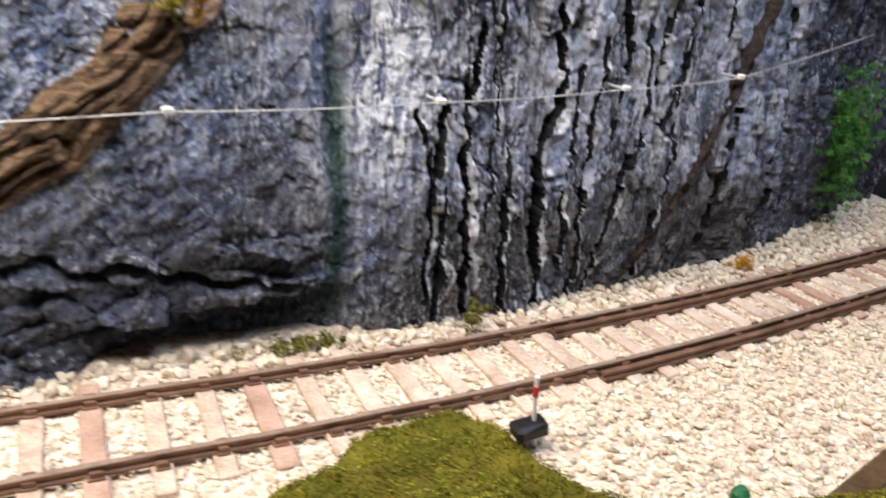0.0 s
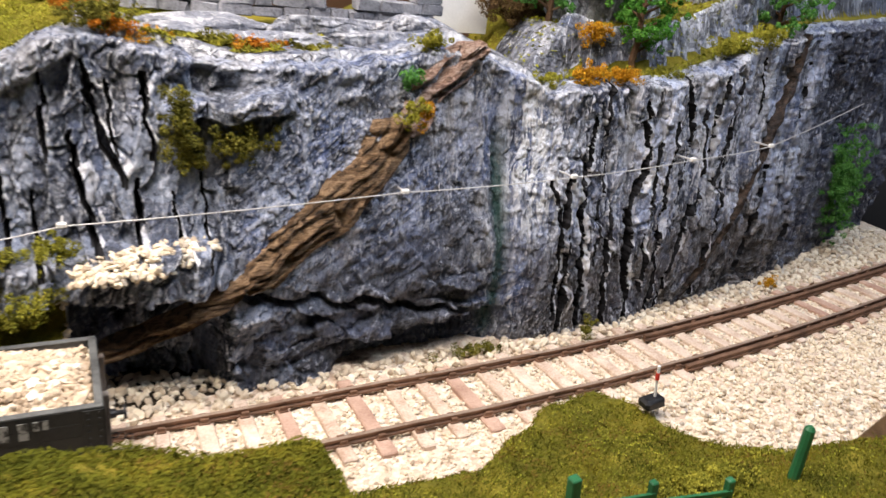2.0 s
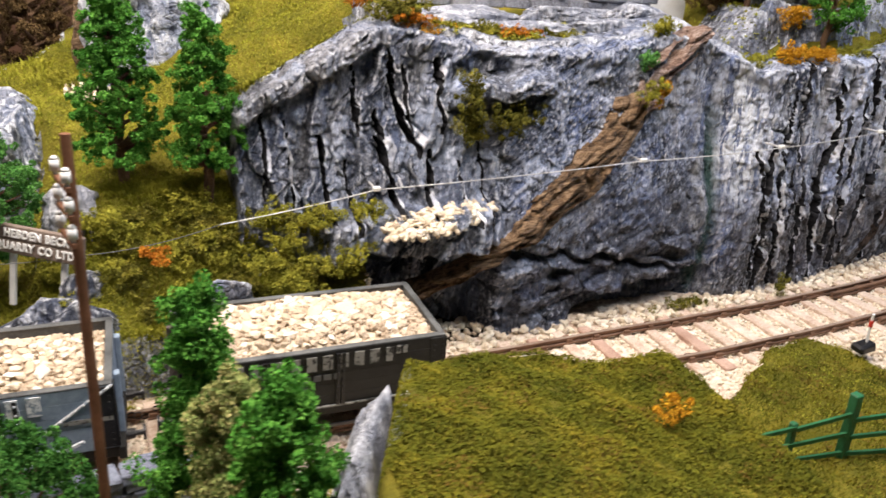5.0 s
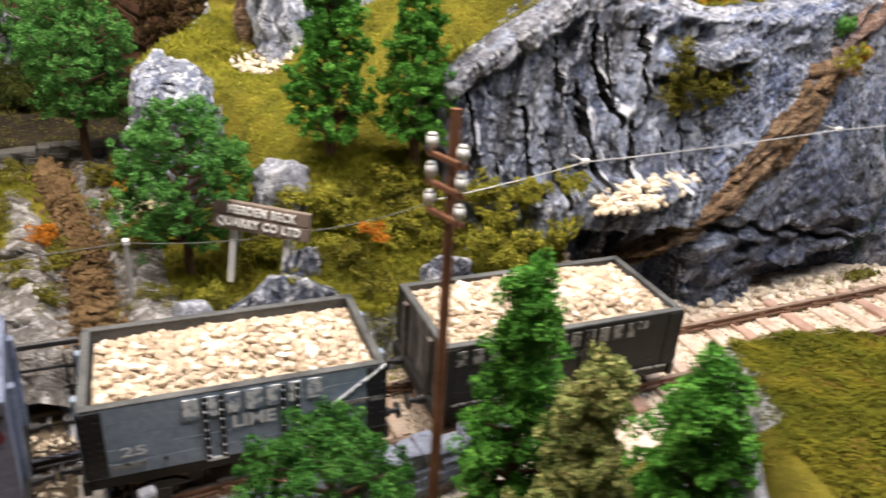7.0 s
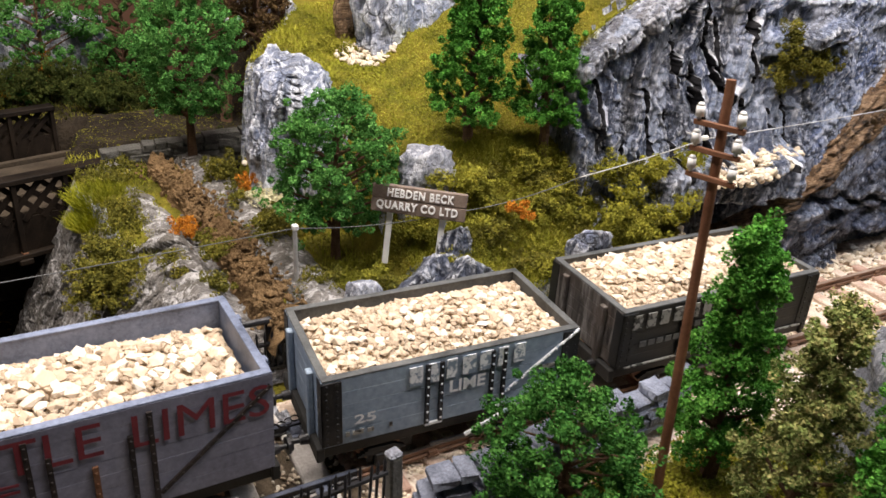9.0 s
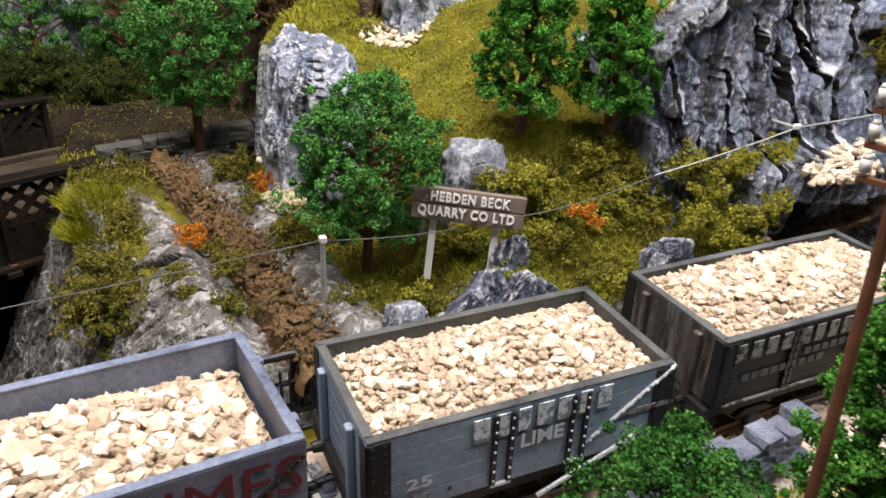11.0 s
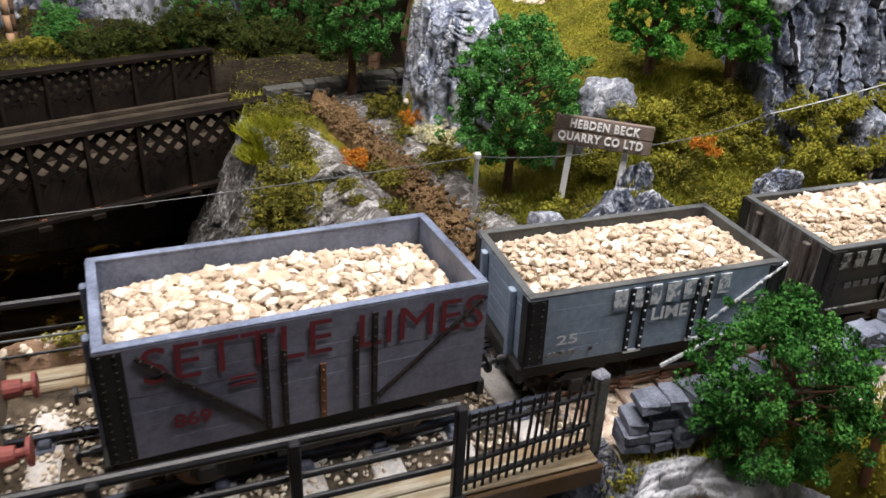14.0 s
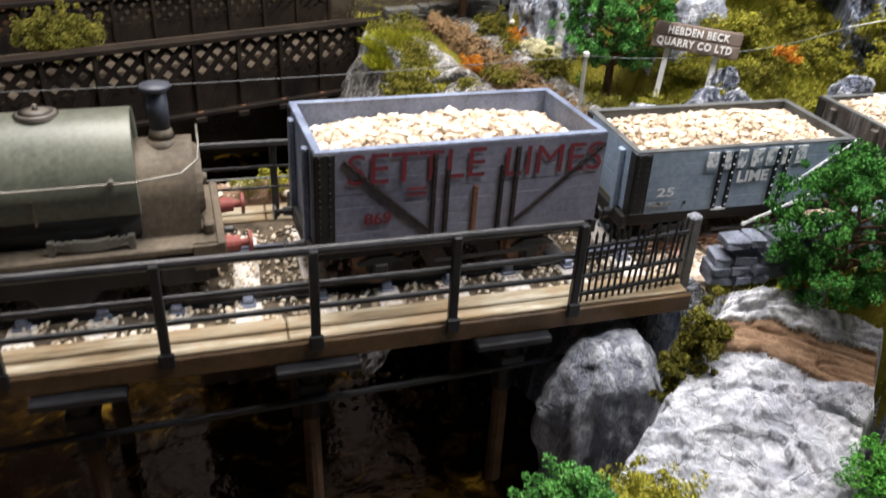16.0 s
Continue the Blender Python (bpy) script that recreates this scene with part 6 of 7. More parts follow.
# ---- dry-stone walls ----
def stone_wall(name, pts, courses, hh, depth, label, lean=0.0, gap=None, ragged=0.35, mat=WALL_STONE, seed=1):
    """Every stone a part, laid course on course along pts (x, y, z)."""
    w = thing(name, *pts[0], label, "wall")
    rng = np.random.RandomState(seed)
    p = np.array(pts, float)
    d = np.concatenate([[0], np.cumsum(np.hypot(np.diff(p[:, 0]), np.diff(p[:, 1])))])
    shapes = []
    for i in range(8):
        bm = B()
        box(bm, -0.5, 0.5, -0.5, 0.5, 0, 1)
        bmesh.ops.bevel(bm, geom=bm.edges[:], offset=0.10, segments=1, affect="EDGES")
        for v in bm.verts:
            v.co += Vector(rng.uniform(-0.07, 0.07, 3))
        me = mesh_from_bm("stone", bm, mat)
        shapes.append(me)
    for c in range(courses):
        s = rng.uniform(0, 3)
        while s < d[-1]:
            ln = rng.uniform(1.4, 3.0) * hh
            m = s + ln / 2
            if m < d[-1] and not (gap and gap[0] < m < gap[1]) and not (c >= courses - 2 and rng.rand() < ragged):
                x, y, z = (np.interp(m, d, p[:, k]) for k in range(3))
                x2, y2 = np.interp(m + 1, d, p[:, 0]), np.interp(m + 1, d, p[:, 1])
                a = math.degrees(math.atan2(y2 - y, x2 - x)) if m + 1 < d[-1] else 0
                piece("stone", shapes[rng.randint(8)], w, x - p[0, 0], y - p[0, 1] + rng.uniform(-0.5, 0.5), z - p[0, 2] + c * hh * 0.97, rng.uniform(-3, 3), rng.uniform(-3, 3), a + rng.uniform(-4, 4), (ln * 0.97, depth * rng.uniform(0.85, 1.1), hh * rng.uniform(0.9, 1.1)))
            s += ln
    return w


stone_wall("stone_wall", [(-112, 262, 106), (-84, 236, 106), (-50, 224, 107), (-20, 217, 108), (14, 219, 108)], 3, 3.6, 6, "low dry-stone wall with fallen top along the cliff edge", gap=(20, 27), seed=3)
stone_wall("stone_wall", [(-243, 117, -3), (-228, 114, -2), (-205, 117, -1), (-160, 122, 0)], 5, 2.7, 7, "blue-grey dry-stone wall beside the track", seed=5, ragged=0.1, mat=BLUE_STONE)
stone_wall("stone_wall", [(-286, 319, -14), (-262, 319, -12), (-226, 322, -10)], 12, 3.1, 7, "mossy dry-stone abutment wall at the girder bridge", mat=DARK_STONE, seed=7, ragged=0.0)


# ---- girder bridge ----
def girder_bridge():
    gb = thing("girder_bridge", -283, 316, 0, "sooty black lattice girder bridge with dusty deck", "bridge", "", 0, 0, math.degrees(math.atan2(43, 126)))
    # local x runs along the girders, negative towards the far end

    def girder(y, z0, z1, x_end):
        L, x0 = 176, -174
        g = B()
        box(g, x0, x_end, y - 3.2, y + 3.2, z1 - 2.2, z1, 0.3)
        box(g, x0, x_end, y - 3.0, y + 3.0, z0, z0 + 2.0, 0.3)
        gd = part("girder", g, BRIDGE_IRON, gb, "flanged lattice girder")
        b = B()
        ht = z1 - z0 - 4
        zt = z1 - 2.2
        mid = z0 + 2 + ht * 0.45
        tall = zt - mid
        step = tall / 2.2
        for i in range(int((x_end - x0 - tall) / step) + 1):
            xa = x_end - tall - i * step
            beam(b, (xa, y - 0.4, mid), (xa + tall, y - 0.4, zt), 0.6, 2.1)
            beam(b, (xa + tall, y + 0.4, mid), (xa, y + 0.4, zt), 0.6, 2.1)
        for i in range(int((x_end - x0) / 6.2)):
            xa = x0 + i * 6.2
            beam(b, (xa, y - 0.4, z0 + 2), (xa + 6.2, y - 0.4, mid), 0.5, 1.2)
        part("lattice", b, BRIDGE_IRON, gd)
        b = B()
        box(b, x0, x_end, y - 0.2, y + 0.6, z0 + 1, mid + 0.8)
        part("web_plate", b, BRIDGE_IRON, gd)
        x = x_end - 1.2
        while x > x0:
            b = B()
            box(b, x - 0.9, x + 0.9, y - 2.4, y - 0.3, z0 + 1, zt + 0.2, 0.2)
            st = part("stiffener", b, BRIDGE_IRON, gd)
            b = B()
            box(b, x - 1.1, x + 1.1, y - 2.7, y - 0.3, z0 + 0.9, z0 + 2.6, 0.2)
            part("rusty_foot", b, RUST_STREAK, gd, "orange rusty stiffener foot")
            x -= 18.5
        x = x_end - 20
        while x > x0:
            b = B()
            box(b, x - 2.5, x + 2.5, y - 3.6, y - 0.5, z0 - 2.2, z0 + 0.2, 0.4)
            part("bracket", b, BRIDGE_IRON, gd)
            x -= 18.5

    girder(2, -13, 19, 2)
    girder(80, -6, 21, 10)
    b = B()
    box(b, -174, 12, 4, 78, -4, -1, 0.3)
    part("deck", b, GIRDER_DECK, gb, "dusty brown planked deck")
    for y in (12, 30, 52, 70):
        b = B()
        box(b, -174, 14, y - 1.2, y + 1.2, -1, 1.2, 0.3)
        part("deck_timber", b, GIRDER_DECK, gb)


girder_bridge()


# ---- locomotive ----
def locomotive():
    lo = thing("locomotive", -405, 146.5, -3.3, "weathered olive-green saddle tank locomotive, dusty brown footplate", "locomotive", "", 0, 0, 2)
    # local x forward; the front buffer beam is at +40
    b = B()
    box(b, -46, 39.5, -16.5, 16.5, 14.5, 16.5, 0.4)
    part("footplate", b, SMOKEBOX, lo, "dusty brown footplate")
    b = B()
    box(b, 38.5, 40.5, -16.8, 16.8, 8.5, 17, 0.3)
    box(b, 33, 39, -16.8, -15.2, 10, 16.5, 0.2)
    part("buffer_beam", b, SMOKEBOX, lo)
    for s in (-1, 1):
        b = B()
        rod(b, (40, s * 10.5, 12.8), (44, s * 10.5, 12.8), 2.2, 1.8, 14)
        rod(b, (44, s * 10.5, 12.8), (46, s * 10.5, 12.8), 1.0, sides=10)
        rod(b, (46, s * 10.5, 12.8), (46.8, s * 10.5, 12.8), 2.8, sides=18)
        part("buffer", b, BUFFER_RED, lo, "faded red buffer")
    # saddle tank: an arched section drawn along x
    b = B()
    prof = [(-11.8, 23.6), (-13.6, 24.6)] + [(-14.5 * math.cos(a), 29 + 15.0 * math.sin(a)) for a in np.linspace(0, math.pi, 21)] + [(13.6, 24.6), (11.8, 23.6)]
    vs0 = [b.verts.new((-46, y, z)) for y, z in prof]
    vs1 = [b.verts.new((23, y, z)) for y, z in prof]
    for i in range(len(prof) - 1):
        b.faces.new((vs0[i], vs0[i + 1], vs1[i + 1], vs1[i]))
    b.faces.new(vs1)
    b.faces.new(vs0[::-1])
    tank = part("saddle_tank", b, TANK_GREEN, lo, "dusty olive saddle tank", True)
    mod = tank.modifiers.new("edge", "EDGE_SPLIT")
    mod.split_angle = radians(35)
    b = B()
    rod(b, (4, 0, 43.2), (4, 0, 44.2), 4.2, 4.6, 28)
    rod(b, (4, 0, 44.2), (4, 0, 44.7), 4.6, 3.6, 28)
    rod(b, (4, 0, 44.7), (4, 0, 45.1), 3.6, 1.0, 28)
    rod(b, (4, 0, 45.0), (4, 0, 46.4), 0.7, 0.4, 8)
    part("filler", b, LID, tank, "dark round filler lid", True)
    for s in (-1, 1):
        for x in (-30, -14, 2):
            b = B()
            box(b, x - 0.25, x + 0.25, s * 14.6 - 0.1, s * 14.6 + 0.1, 24, 30)
            part("panel_seam", b, SMOKEBOX, tank)
    b = B()
    rod(b, (-46, 0, 24), (22.5, 0, 24), 12.2, sides=24)
    part("boiler", b, BLACK_GREY, lo, "sooty black boiler under the tank", True)
    # smokebox and chimney
    b = B()
    prof = [(-10.5, 16.5)] + [(-10.5 * math.cos(a), 26 + 10.5 * math.sin(a)) for a in np.linspace(0, math.pi, 13)] + [(10.5, 16.5)]
    vs0 = [b.verts.new((22, y, z)) for y, z in prof]
    vs1 = [b.verts.new((35.5, y, z)) for y, z in prof]
    for i in range(len(prof) - 1):
        b.faces.new((vs0[i], vs0[i + 1], vs1[i + 1], vs1[i]))
    b.faces.new(vs1)
    sm = part("smokebox", b, SMOKEBOX, lo, "brown weathered smokebox", True)
    mod = sm.modifiers.new("edge", "EDGE_SPLIT")
    mod.split_angle = radians(35)
    b = B()
    rod(b, (35.5, 0, 26), (37, 0, 26), 8.8, 7.8, 24)
    rod(b, (37, 0, 26), (38, 0, 26), 1.4, 1.0, 10)
    part("smokebox_door", b, SMOKEBOX, sm)
    b = B()
    rod(b, (29, 0, 35.0), (29, 0, 37.0), 4.8, 3.0, 24)
    rod(b, (29, 0, 37.0), (29, 0, 39.2), 3.0, 2.3, 24)
    part("chimney_base", b, SMOKEBOX, sm, "dusty brown flared chimney base", True)
    b = B()
    rod(b, (29, 0, 39.0), (29, 0, 48.0), 2.25, 2.35, 24)
    rod(b, (29, 0, 48.0), (29, 0, 48.9), 2.5, 3.6, 24)
    rod(b, (29, 0, 48.9), (29, 0, 49.5), 3.6, 3.3, 24)
    part("chimney", b, CHIMNEY, lo, "blue-black flared chimney", True)
    b = B()
    rod(b, (-46, -15.6, 33), (23, -15.6, 33), 0.28)
    rod(b, (23, -15.6, 33), (32.5, -13.6, 33.4), 0.28)
    rod(b, (32.5, -13.6, 33.4), (36.2, -10.2, 35), 0.28)
    rod(b, (36.2, -10.2, 35), (36.8, -6, 37.6), 0.28)
    rod(b, (36.8, -6, 37.6), (36.8, 0, 39.4), 0.28)
    for x in (-30, -4, 18):
        rod(b, (x, -15.8, 33), (x, -14, 33), 0.7)
    part("handrail", b, LOCO_METAL, lo, "dull bare metal handrail")
    # frames, wheels, springs
    b = B()
    box(b, -46, 38, -12.5, -11.5, 5, 15)
    box(b, -46, 38, 11.5, 12.5, 5, 15)
    part("frame", b, BLACK_GREY, lo)
    for x in (-30, 4):
        for s in (-1, 1):
            w = make_wheel(lo, x, s * GAUGE / 2, 8.2, 8.0, BLACK_GREY)
            w.rotation_euler = (0, 0, radians(0 if s < 0 else 180))
    b = B()
    rod(b, (-38, -14.6, 17.6), (-8, -14.6, 18.2), 1.0)
    part("reversing_rod", b, BUFFER_RED, lo, "dull red rod")
    for x in (12,):
        spring = None
        for i in range(4):
            b = B()
            half = 8.6 - i * 1.6
            rings = []
            for k in range(9):
                q = -half + k * half / 4
                zc = 17.2 + 0.036 * q * q + 0.62 * i
                rings.append([b.verts.new((x + q, -14.4 + dy, zc + dz)) for dy, dz in ((-0.7, -0.28), (0.7, -0.28), (0.7, 0.28), (-0.7, 0.28))])
            for r0, r1 in zip(rings, rings[1:]):
                for k in range(4):
                    b.faces.new((r0[k], r0[(k + 1) % 4], r1[(k + 1) % 4], r1[k]))
            b.faces.new(rings[0][::-1])
            b.faces.new(rings[-1])
            if spring:
                part("leaf", b, LOCO_METAL, spring)
            else:
                spring = part("spring", b, LOCO_METAL, lo, "curved leaf spring")
        for sx in (x - 8.3, x + 8.3):
            b = B()
            box(b, sx - 0.7, sx + 0.7, -15, -13.6, 16.5, 20)
            part("hanger", b, LOCO_METAL, spring)
    for s in (-1, 1):
        b = B()
        box(b, 25, 36, s * 13.5 - 2.4, s * 13.5 + 2.4, 6, 13.5, 0.6)
        part("cylinder", b, BLACK_GREY, lo)
    b = B()
    rod(b, (40.5, 0, 11), (43, 0, 11), 0.9)
    for i in range(3):
        bmesh.ops.create_cone(b, segments=8, radius1=1.1, radius2=1.1, depth=0.5, matrix=pose(43 + i * 1.7, 0, 10.2 - i * 0.4, 90 * (i % 2), 0, 0))
    part("coupling_chain", b, BLACK_IRON, lo)
    b = B()
    box(b, 35.8, 38.5, -12, -8, 16.5, 19.6, 0.6)
    part("lamp_box", b, SMOKEBOX, lo)


locomotive()


# ---- sign, pole, wires, posts ----
def signboard():
    s = thing("signboard", -209.2, 191.2, 28, "weathered brown quarry signboard with white lettering on white posts", "sign", "", -8, 3, -32)
    b = B()
    box(b, -14.2, 14.2, -0.9, 0.9, 7.9, 12.1, 0.25)
    box(b, -14.2, 14.2, -0.9, 0.9, 12.2, 16.4, 0.25)
    part("board", b, SIGN_WOOD, s)
    for x in (-8.5, 7.5):
        b = B()
        box(b, x - 0.9, x + 0.9, 0.9, 2.0, -9, 14, 0.15)
        part("post", b, WHITE, s, "white painted post")
    letters("lettering", "HEBDEN BECK", 2.35, 20.0, WHITE, s, 0.2, -1.1, 14.1, bold=0.10, proud=0.25, spread=1.14, label="white raised lettering")
    letters("lettering", "QUARRY CO LTD", 2.35, 24.4, WHITE, s, -0.4, -1.1, 10.3, bold=0.10, proud=0.25, spread=1.14, label="white raised lettering")


signboard()


def telegraph_pole():
    t = thing("telegraph_pole", -195.1, 92.5, -4, "leaning brown telegraph pole with white insulators", "telegraph pole", "", -0.6, -3.0, -78)
    b = B()
    rod(b, (0, 0, -2), (0, 0, 103), 1.1, 0.9, 12)
    part("pole", b, POLE, t)
    for z in (94.8, 89.9, 85.0):
        b = B()
        box(b, -5.1, 5.1, -1.8, -0.9, z - 0.5, z + 0.5, 0.12)
        arm = part("crossarm", b, POLE, t)
        for x in (-4.2, 4.2):
            b = B()
            rod(b, (x, -1.4, z + 0.5), (x, -1.4, z + 1.4), 0.4)
            rod(b, (x, -1.4, z + 1.1), (x, -1.4, z + 3.0), 0.85, 0.78, 12)
            rod(b, (x, -1.4, z + 3.0), (x, -1.4, z + 3.6), 0.78, 0.4, 12)
            part("insulator", b, CERAMIC, arm, "white ceramic insulator", True)


telegraph_pole()


def wire_run(name, pts, r, mat, label, sag=1.0):
    """One continuous tube hung from point to point."""
    line = []
    for a, c in zip(pts, pts[1:]):
        a, c = Vector(a), Vector(c)
        line += [a.lerp(c, i / 8) - Vector((0, 0, sag * 4 * i / 8 * (1 - i / 8))) for i in range(8)]
    line.append(Vector(pts[-1]))
    v, f = [], []
    for i, p in enumerate(line):
        d = (line[min(i + 1, len(line) - 1)] - line[max(i - 1, 0)]).normalized()
        side = d.cross(Vector((0, 0, 1))).normalized()
        up = side.cross(d)
        for j in range(6):
            a = j * math.pi / 3
            v.append(p + side * r * math.cos(a) + up * r * math.sin(a))
            if i:
                k = (j + 1) % 6
                f.append([(i - 1) * 6 + j, (i - 1) * 6 + k, i * 6 + k, i * 6 + j])
    return tagged(new(name, mesh_of(name, [tuple(p) for p in v], f, mat, True)), label, "wire")


SIGNAL = [(-158, 181.5, 46), (-109.3, 180, 54.5), (-12.5, 170.5, 62.5), (50, 167, 66), (108, 170, 69.5), (154, 173.5, 73), (240, 196, 86)]
wire_run("signal_wire", SIGNAL, 0.19, WIRE, "pale signal wire strung across the cliff", 0.5)
for px, py, pz in SIGNAL[1:-1]:
    pin = thing("wire_bracket", px, py, pz, "small white wire bracket pinned to the rock", "bracket", "wire brackets")
    b = B()
    rod(b, (0, 0.5, 0), (0.6, 9, -0.6), 0.4)
    part("pin", b, WIRE, pin)
    b = B()
    box(b, -1.3, 1.3, -0.7, 0.7, -0.4, 1.1, 0.3)
    part("clip", b, CERAMIC, pin)
wire_run("signal_wire", [(-440, 196, 30), (-244, 199, 34), (-196, 190, 36), (-158, 181.5, 46)], 0.14, DARK_WIRE, "thin dull wire over the river", 1.5)
wire_run("signal_wire", [(-440, 186, 6), (-300, 186, 4)], 0.3, DARK_WIRE, "thin wire along the rear handrail", 1.0)


def wire_stick():
    k = thing("wire_post", -243.6, 199, 8, "slim grey post carrying the signal wire", "post")
    b = B()
    rod(b, (0, 0, -2), (-0.4, 0, 26), 0.75, 0.7, 8)
    part("stem", b, WIRE, k)
    b = B()
    box(b, -1.2, 0.6, -0.9, 0.9, 25.4, 27.2, 0.3)
    part("head", b, CERAMIC, k)


wire_stick()


def point_marker():
    k = thing("marker_post", 53.5, 112.5, 8, "leaning white marker with a red band on a black base", "marker post", "", 0, -4, 0)
    b = B()
    box(b, -4.5, 3.5, -2.6, 2.6, -1, 2.6, 0.9)
    for v in b.verts:
        v.co += 0.6 * Vector((noise.noise(v.co * 0.5), noise.noise(v.co * 0.5 + Vector((3, 3, 3))), 0))
    part("base", b, BLACK_IRON, k)
    b = B()
    rod(b, (0.5, 0, 2), (0, 0, 9), 0.45)
    rod(b, (0, 0, 11.5), (-0.1, 0, 14), 0.5)
    part("stem", b, WHITE, k)
    b = B()
    rod(b, (0, 0, 9), (0, 0, 11.5), 0.65)
    part("band", b, plain("bright_red_band", (0.5, 0.03, 0.02), (0.65, 0.06, 0.04), 2), k, "bright red band")


point_marker()


def green_fence():
    f = thing("field_fence", -28, 71, 9, "green painted post and rail fence on the grass", "fence", "", 0, -5.5, 0)
    posts = [(-44, 76, 9.5, 11), (-29, 71.5, 10, 13.5), (-14.3, 66.6, 11, 20.5), (2, 59.5, 12, 18), (17, 52, 13, 18)]
    for x, y, z, h in posts:
        b = B()
        w = 1.25 if h > 20 else 0.9
        box(b, x - w + 28, x + w + 28, y - w - 71, y + w - 71, z - 9 - 3, z - 9 + h, 0.25)
        part("post", b, GREEN_PAINT, f)
    for (xa, ya, za, ha), (xb, yb, zb, hb) in zip(posts, posts[1:]):
        for k in (0.50, 0.92) if ha < 12 else (0.12, 0.50, 0.88):
            b = B()
            h0, h1 = min(ha, 14.5), min(hb, 17)
            beam(b, (xa + 28, ya - 71 - 1, za - 9 + h0 * k), (xb + 28, yb - 71 - 1, zb - 9 + h1 * k), 0.7, 1.2)
            part("rail", b, GREEN_PAINT, f)
    g = thing("gate_post", 60, 65, 6, "tall green painted wooden post", "post")
    b = B()
    rod(b, (0, 0, -3), (0, 0, 23), 1.6, 1.5, 10)
    rod(b, (0, 0, 23), (0, 0, 24), 1.5, 0.8, 10)
    part("shaft", b, GREEN_PAINT, g)
    g = thing("timber", 105, 72, 7.2, "brown weathered timber baulk lying in the yard", "timber", "", 0, 0, 14)
    b = B()
    box(b, -46, 46, -3, 3, -1, 3.5, 0.6)
    part("baulk", b, FASCIA, g)


green_fence()


# ---- foliage ----
def flakes(name, pts, size, mat, rng, flat=1.0):
    """A cloud of small leaf flakes in one mesh."""
    n = len(pts)
    s = size * rng.uniform(0.6, 1.35, n)
    a = rng.normal(0, 1, (n, 3))
    a[:, 2] *= flat
    a /= np.linalg.norm(a, axis=1, keepdims=True)
    c = rng.normal(0, 1, (n, 3))
    c[:, 2] *= flat
    c -= a * (a * c).sum(1, keepdims=True)
    c /= np.linalg.norm(c, axis=1, keepdims=True)
    p = np.stack([pts - a * s[:, None] * 0.6, pts + a * s[:, None] * 0.5 + c * s[:, None] * 0.5, pts + a * s[:, None] * 0.4 - c * s[:, None] * 0.5], 1)
    f = np.arange(n * 3).reshape(n, 3)
    return mesh_of(name, p.reshape(-1, 3), f, mat)


def clumps(rng, centers, radii, per):
    """Points on and in small balls round the centres, denser at their skins."""
    n = len(centers)
    d = rng.normal(0, 1, (n, per, 3))
    d /= np.linalg.norm(d, axis=2, keepdims=True)
    r = rng.uniform(0.35, 1.0, (n, per, 1)) ** 0.5
    return (centers[:, None] + d * r * np.asarray(radii)[:, None, None]).reshape(-1, 3)


def limb(bm, a, b, r0, r1, rng, bend=0.12, n=4):
    a, b = Vector(a), Vector(b)
    last = a
    for i in range(1, n + 1):
        f = i / n
        p = a.lerp(b, f) + Vector(rng.normal(0, bend * (b - a).length * 0.3, 3)) * (f < 1)
        rod(bm, last, p, r0 + (r1 - r0) * (i - 1) / n, r0 + (r1 - r0) * f, 7)
        last = p


def tree(x, y, z, h, width, seed, mat, label, shape="round", bare=0.25, lean=0.0, group="", dens=1.0, clump=3.4):
    t = thing("tree", x, y, z, label, "tree", group, 0, lean, 0)
    rng = np.random.RandomState(seed)
    bm = B()
    limb(bm, (0, 0, -2), (rng.uniform(-1, 1), rng.uniform(-1, 1), h * 0.86), 0.028 * h + 0.3, 0.25, rng, 0.05, 6)
    centers = []
    n = max(18, int(dens * 0.027 * h * width))
    for i in range(n):
        f = bare + (1 - bare) * (i + rng.rand()) / n
        g = (f - bare) / (1 - bare)
        if shape == "cone":
            rad = width / 2 * (1.02 - g) ** 0.80 * (0.65 + 0.35 * ss(0, 0.12, g))
        elif shape == "column":
            rad = width / 2 * ss(-0.12, 0.10, g) * (1.04 - g ** 1.6) ** 0.75
        else:
            rad = width / 2 * math.sqrt(max(0.05, 1 - (2 * g - 0.92) ** 2 * 0.92))
        a = i * 2.39996 + rng.uniform(-0.6, 0.6)
        rad = rad * (1 + 0.22 * float(vnoise(a * 0.9, g * 4.0, seed)))
        rr = rad * rng.uniform(0.35, 1.0) ** 0.55
        c = (rr * math.cos(a), rr * math.sin(a), f * h + rng.uniform(-0.03, 0.03) * h)
        centers.append(c)
        if i % 2 == 0 and rr > width * 0.2:
            limb(bm, (0, 0, max(bare * h * 0.8, c[2] - rr * 0.55)), c, 0.010 * h + 0.2, 0.15, rng, 0.10, 3)
    part("trunk", bm, TRUNK, t, "thin brown trunk and limbs")
    centers = np.array(centers)
    # every bough is a bunch of round foam tufts, with gaps between the bunches
    tuft = (centers[:, None] + rng.normal(0, max(clump * 0.60, width * 0.075), (len(centers), 7, 3)) * np.array([1, 1, 0.62])).reshape(-1, 3)
    pts = clumps(rng, tuft, clump * rng.uniform(0.28, 0.62, len(tuft)), 60 if y > 330 else 95)
    ob = new("crown", flakes("crown", pts, 0.8 if y > 330 else 0.64, mat, rng))
    ob.parent = t
    return tagged(ob, "uneven clumped green crown")


GROVE = "model trees"
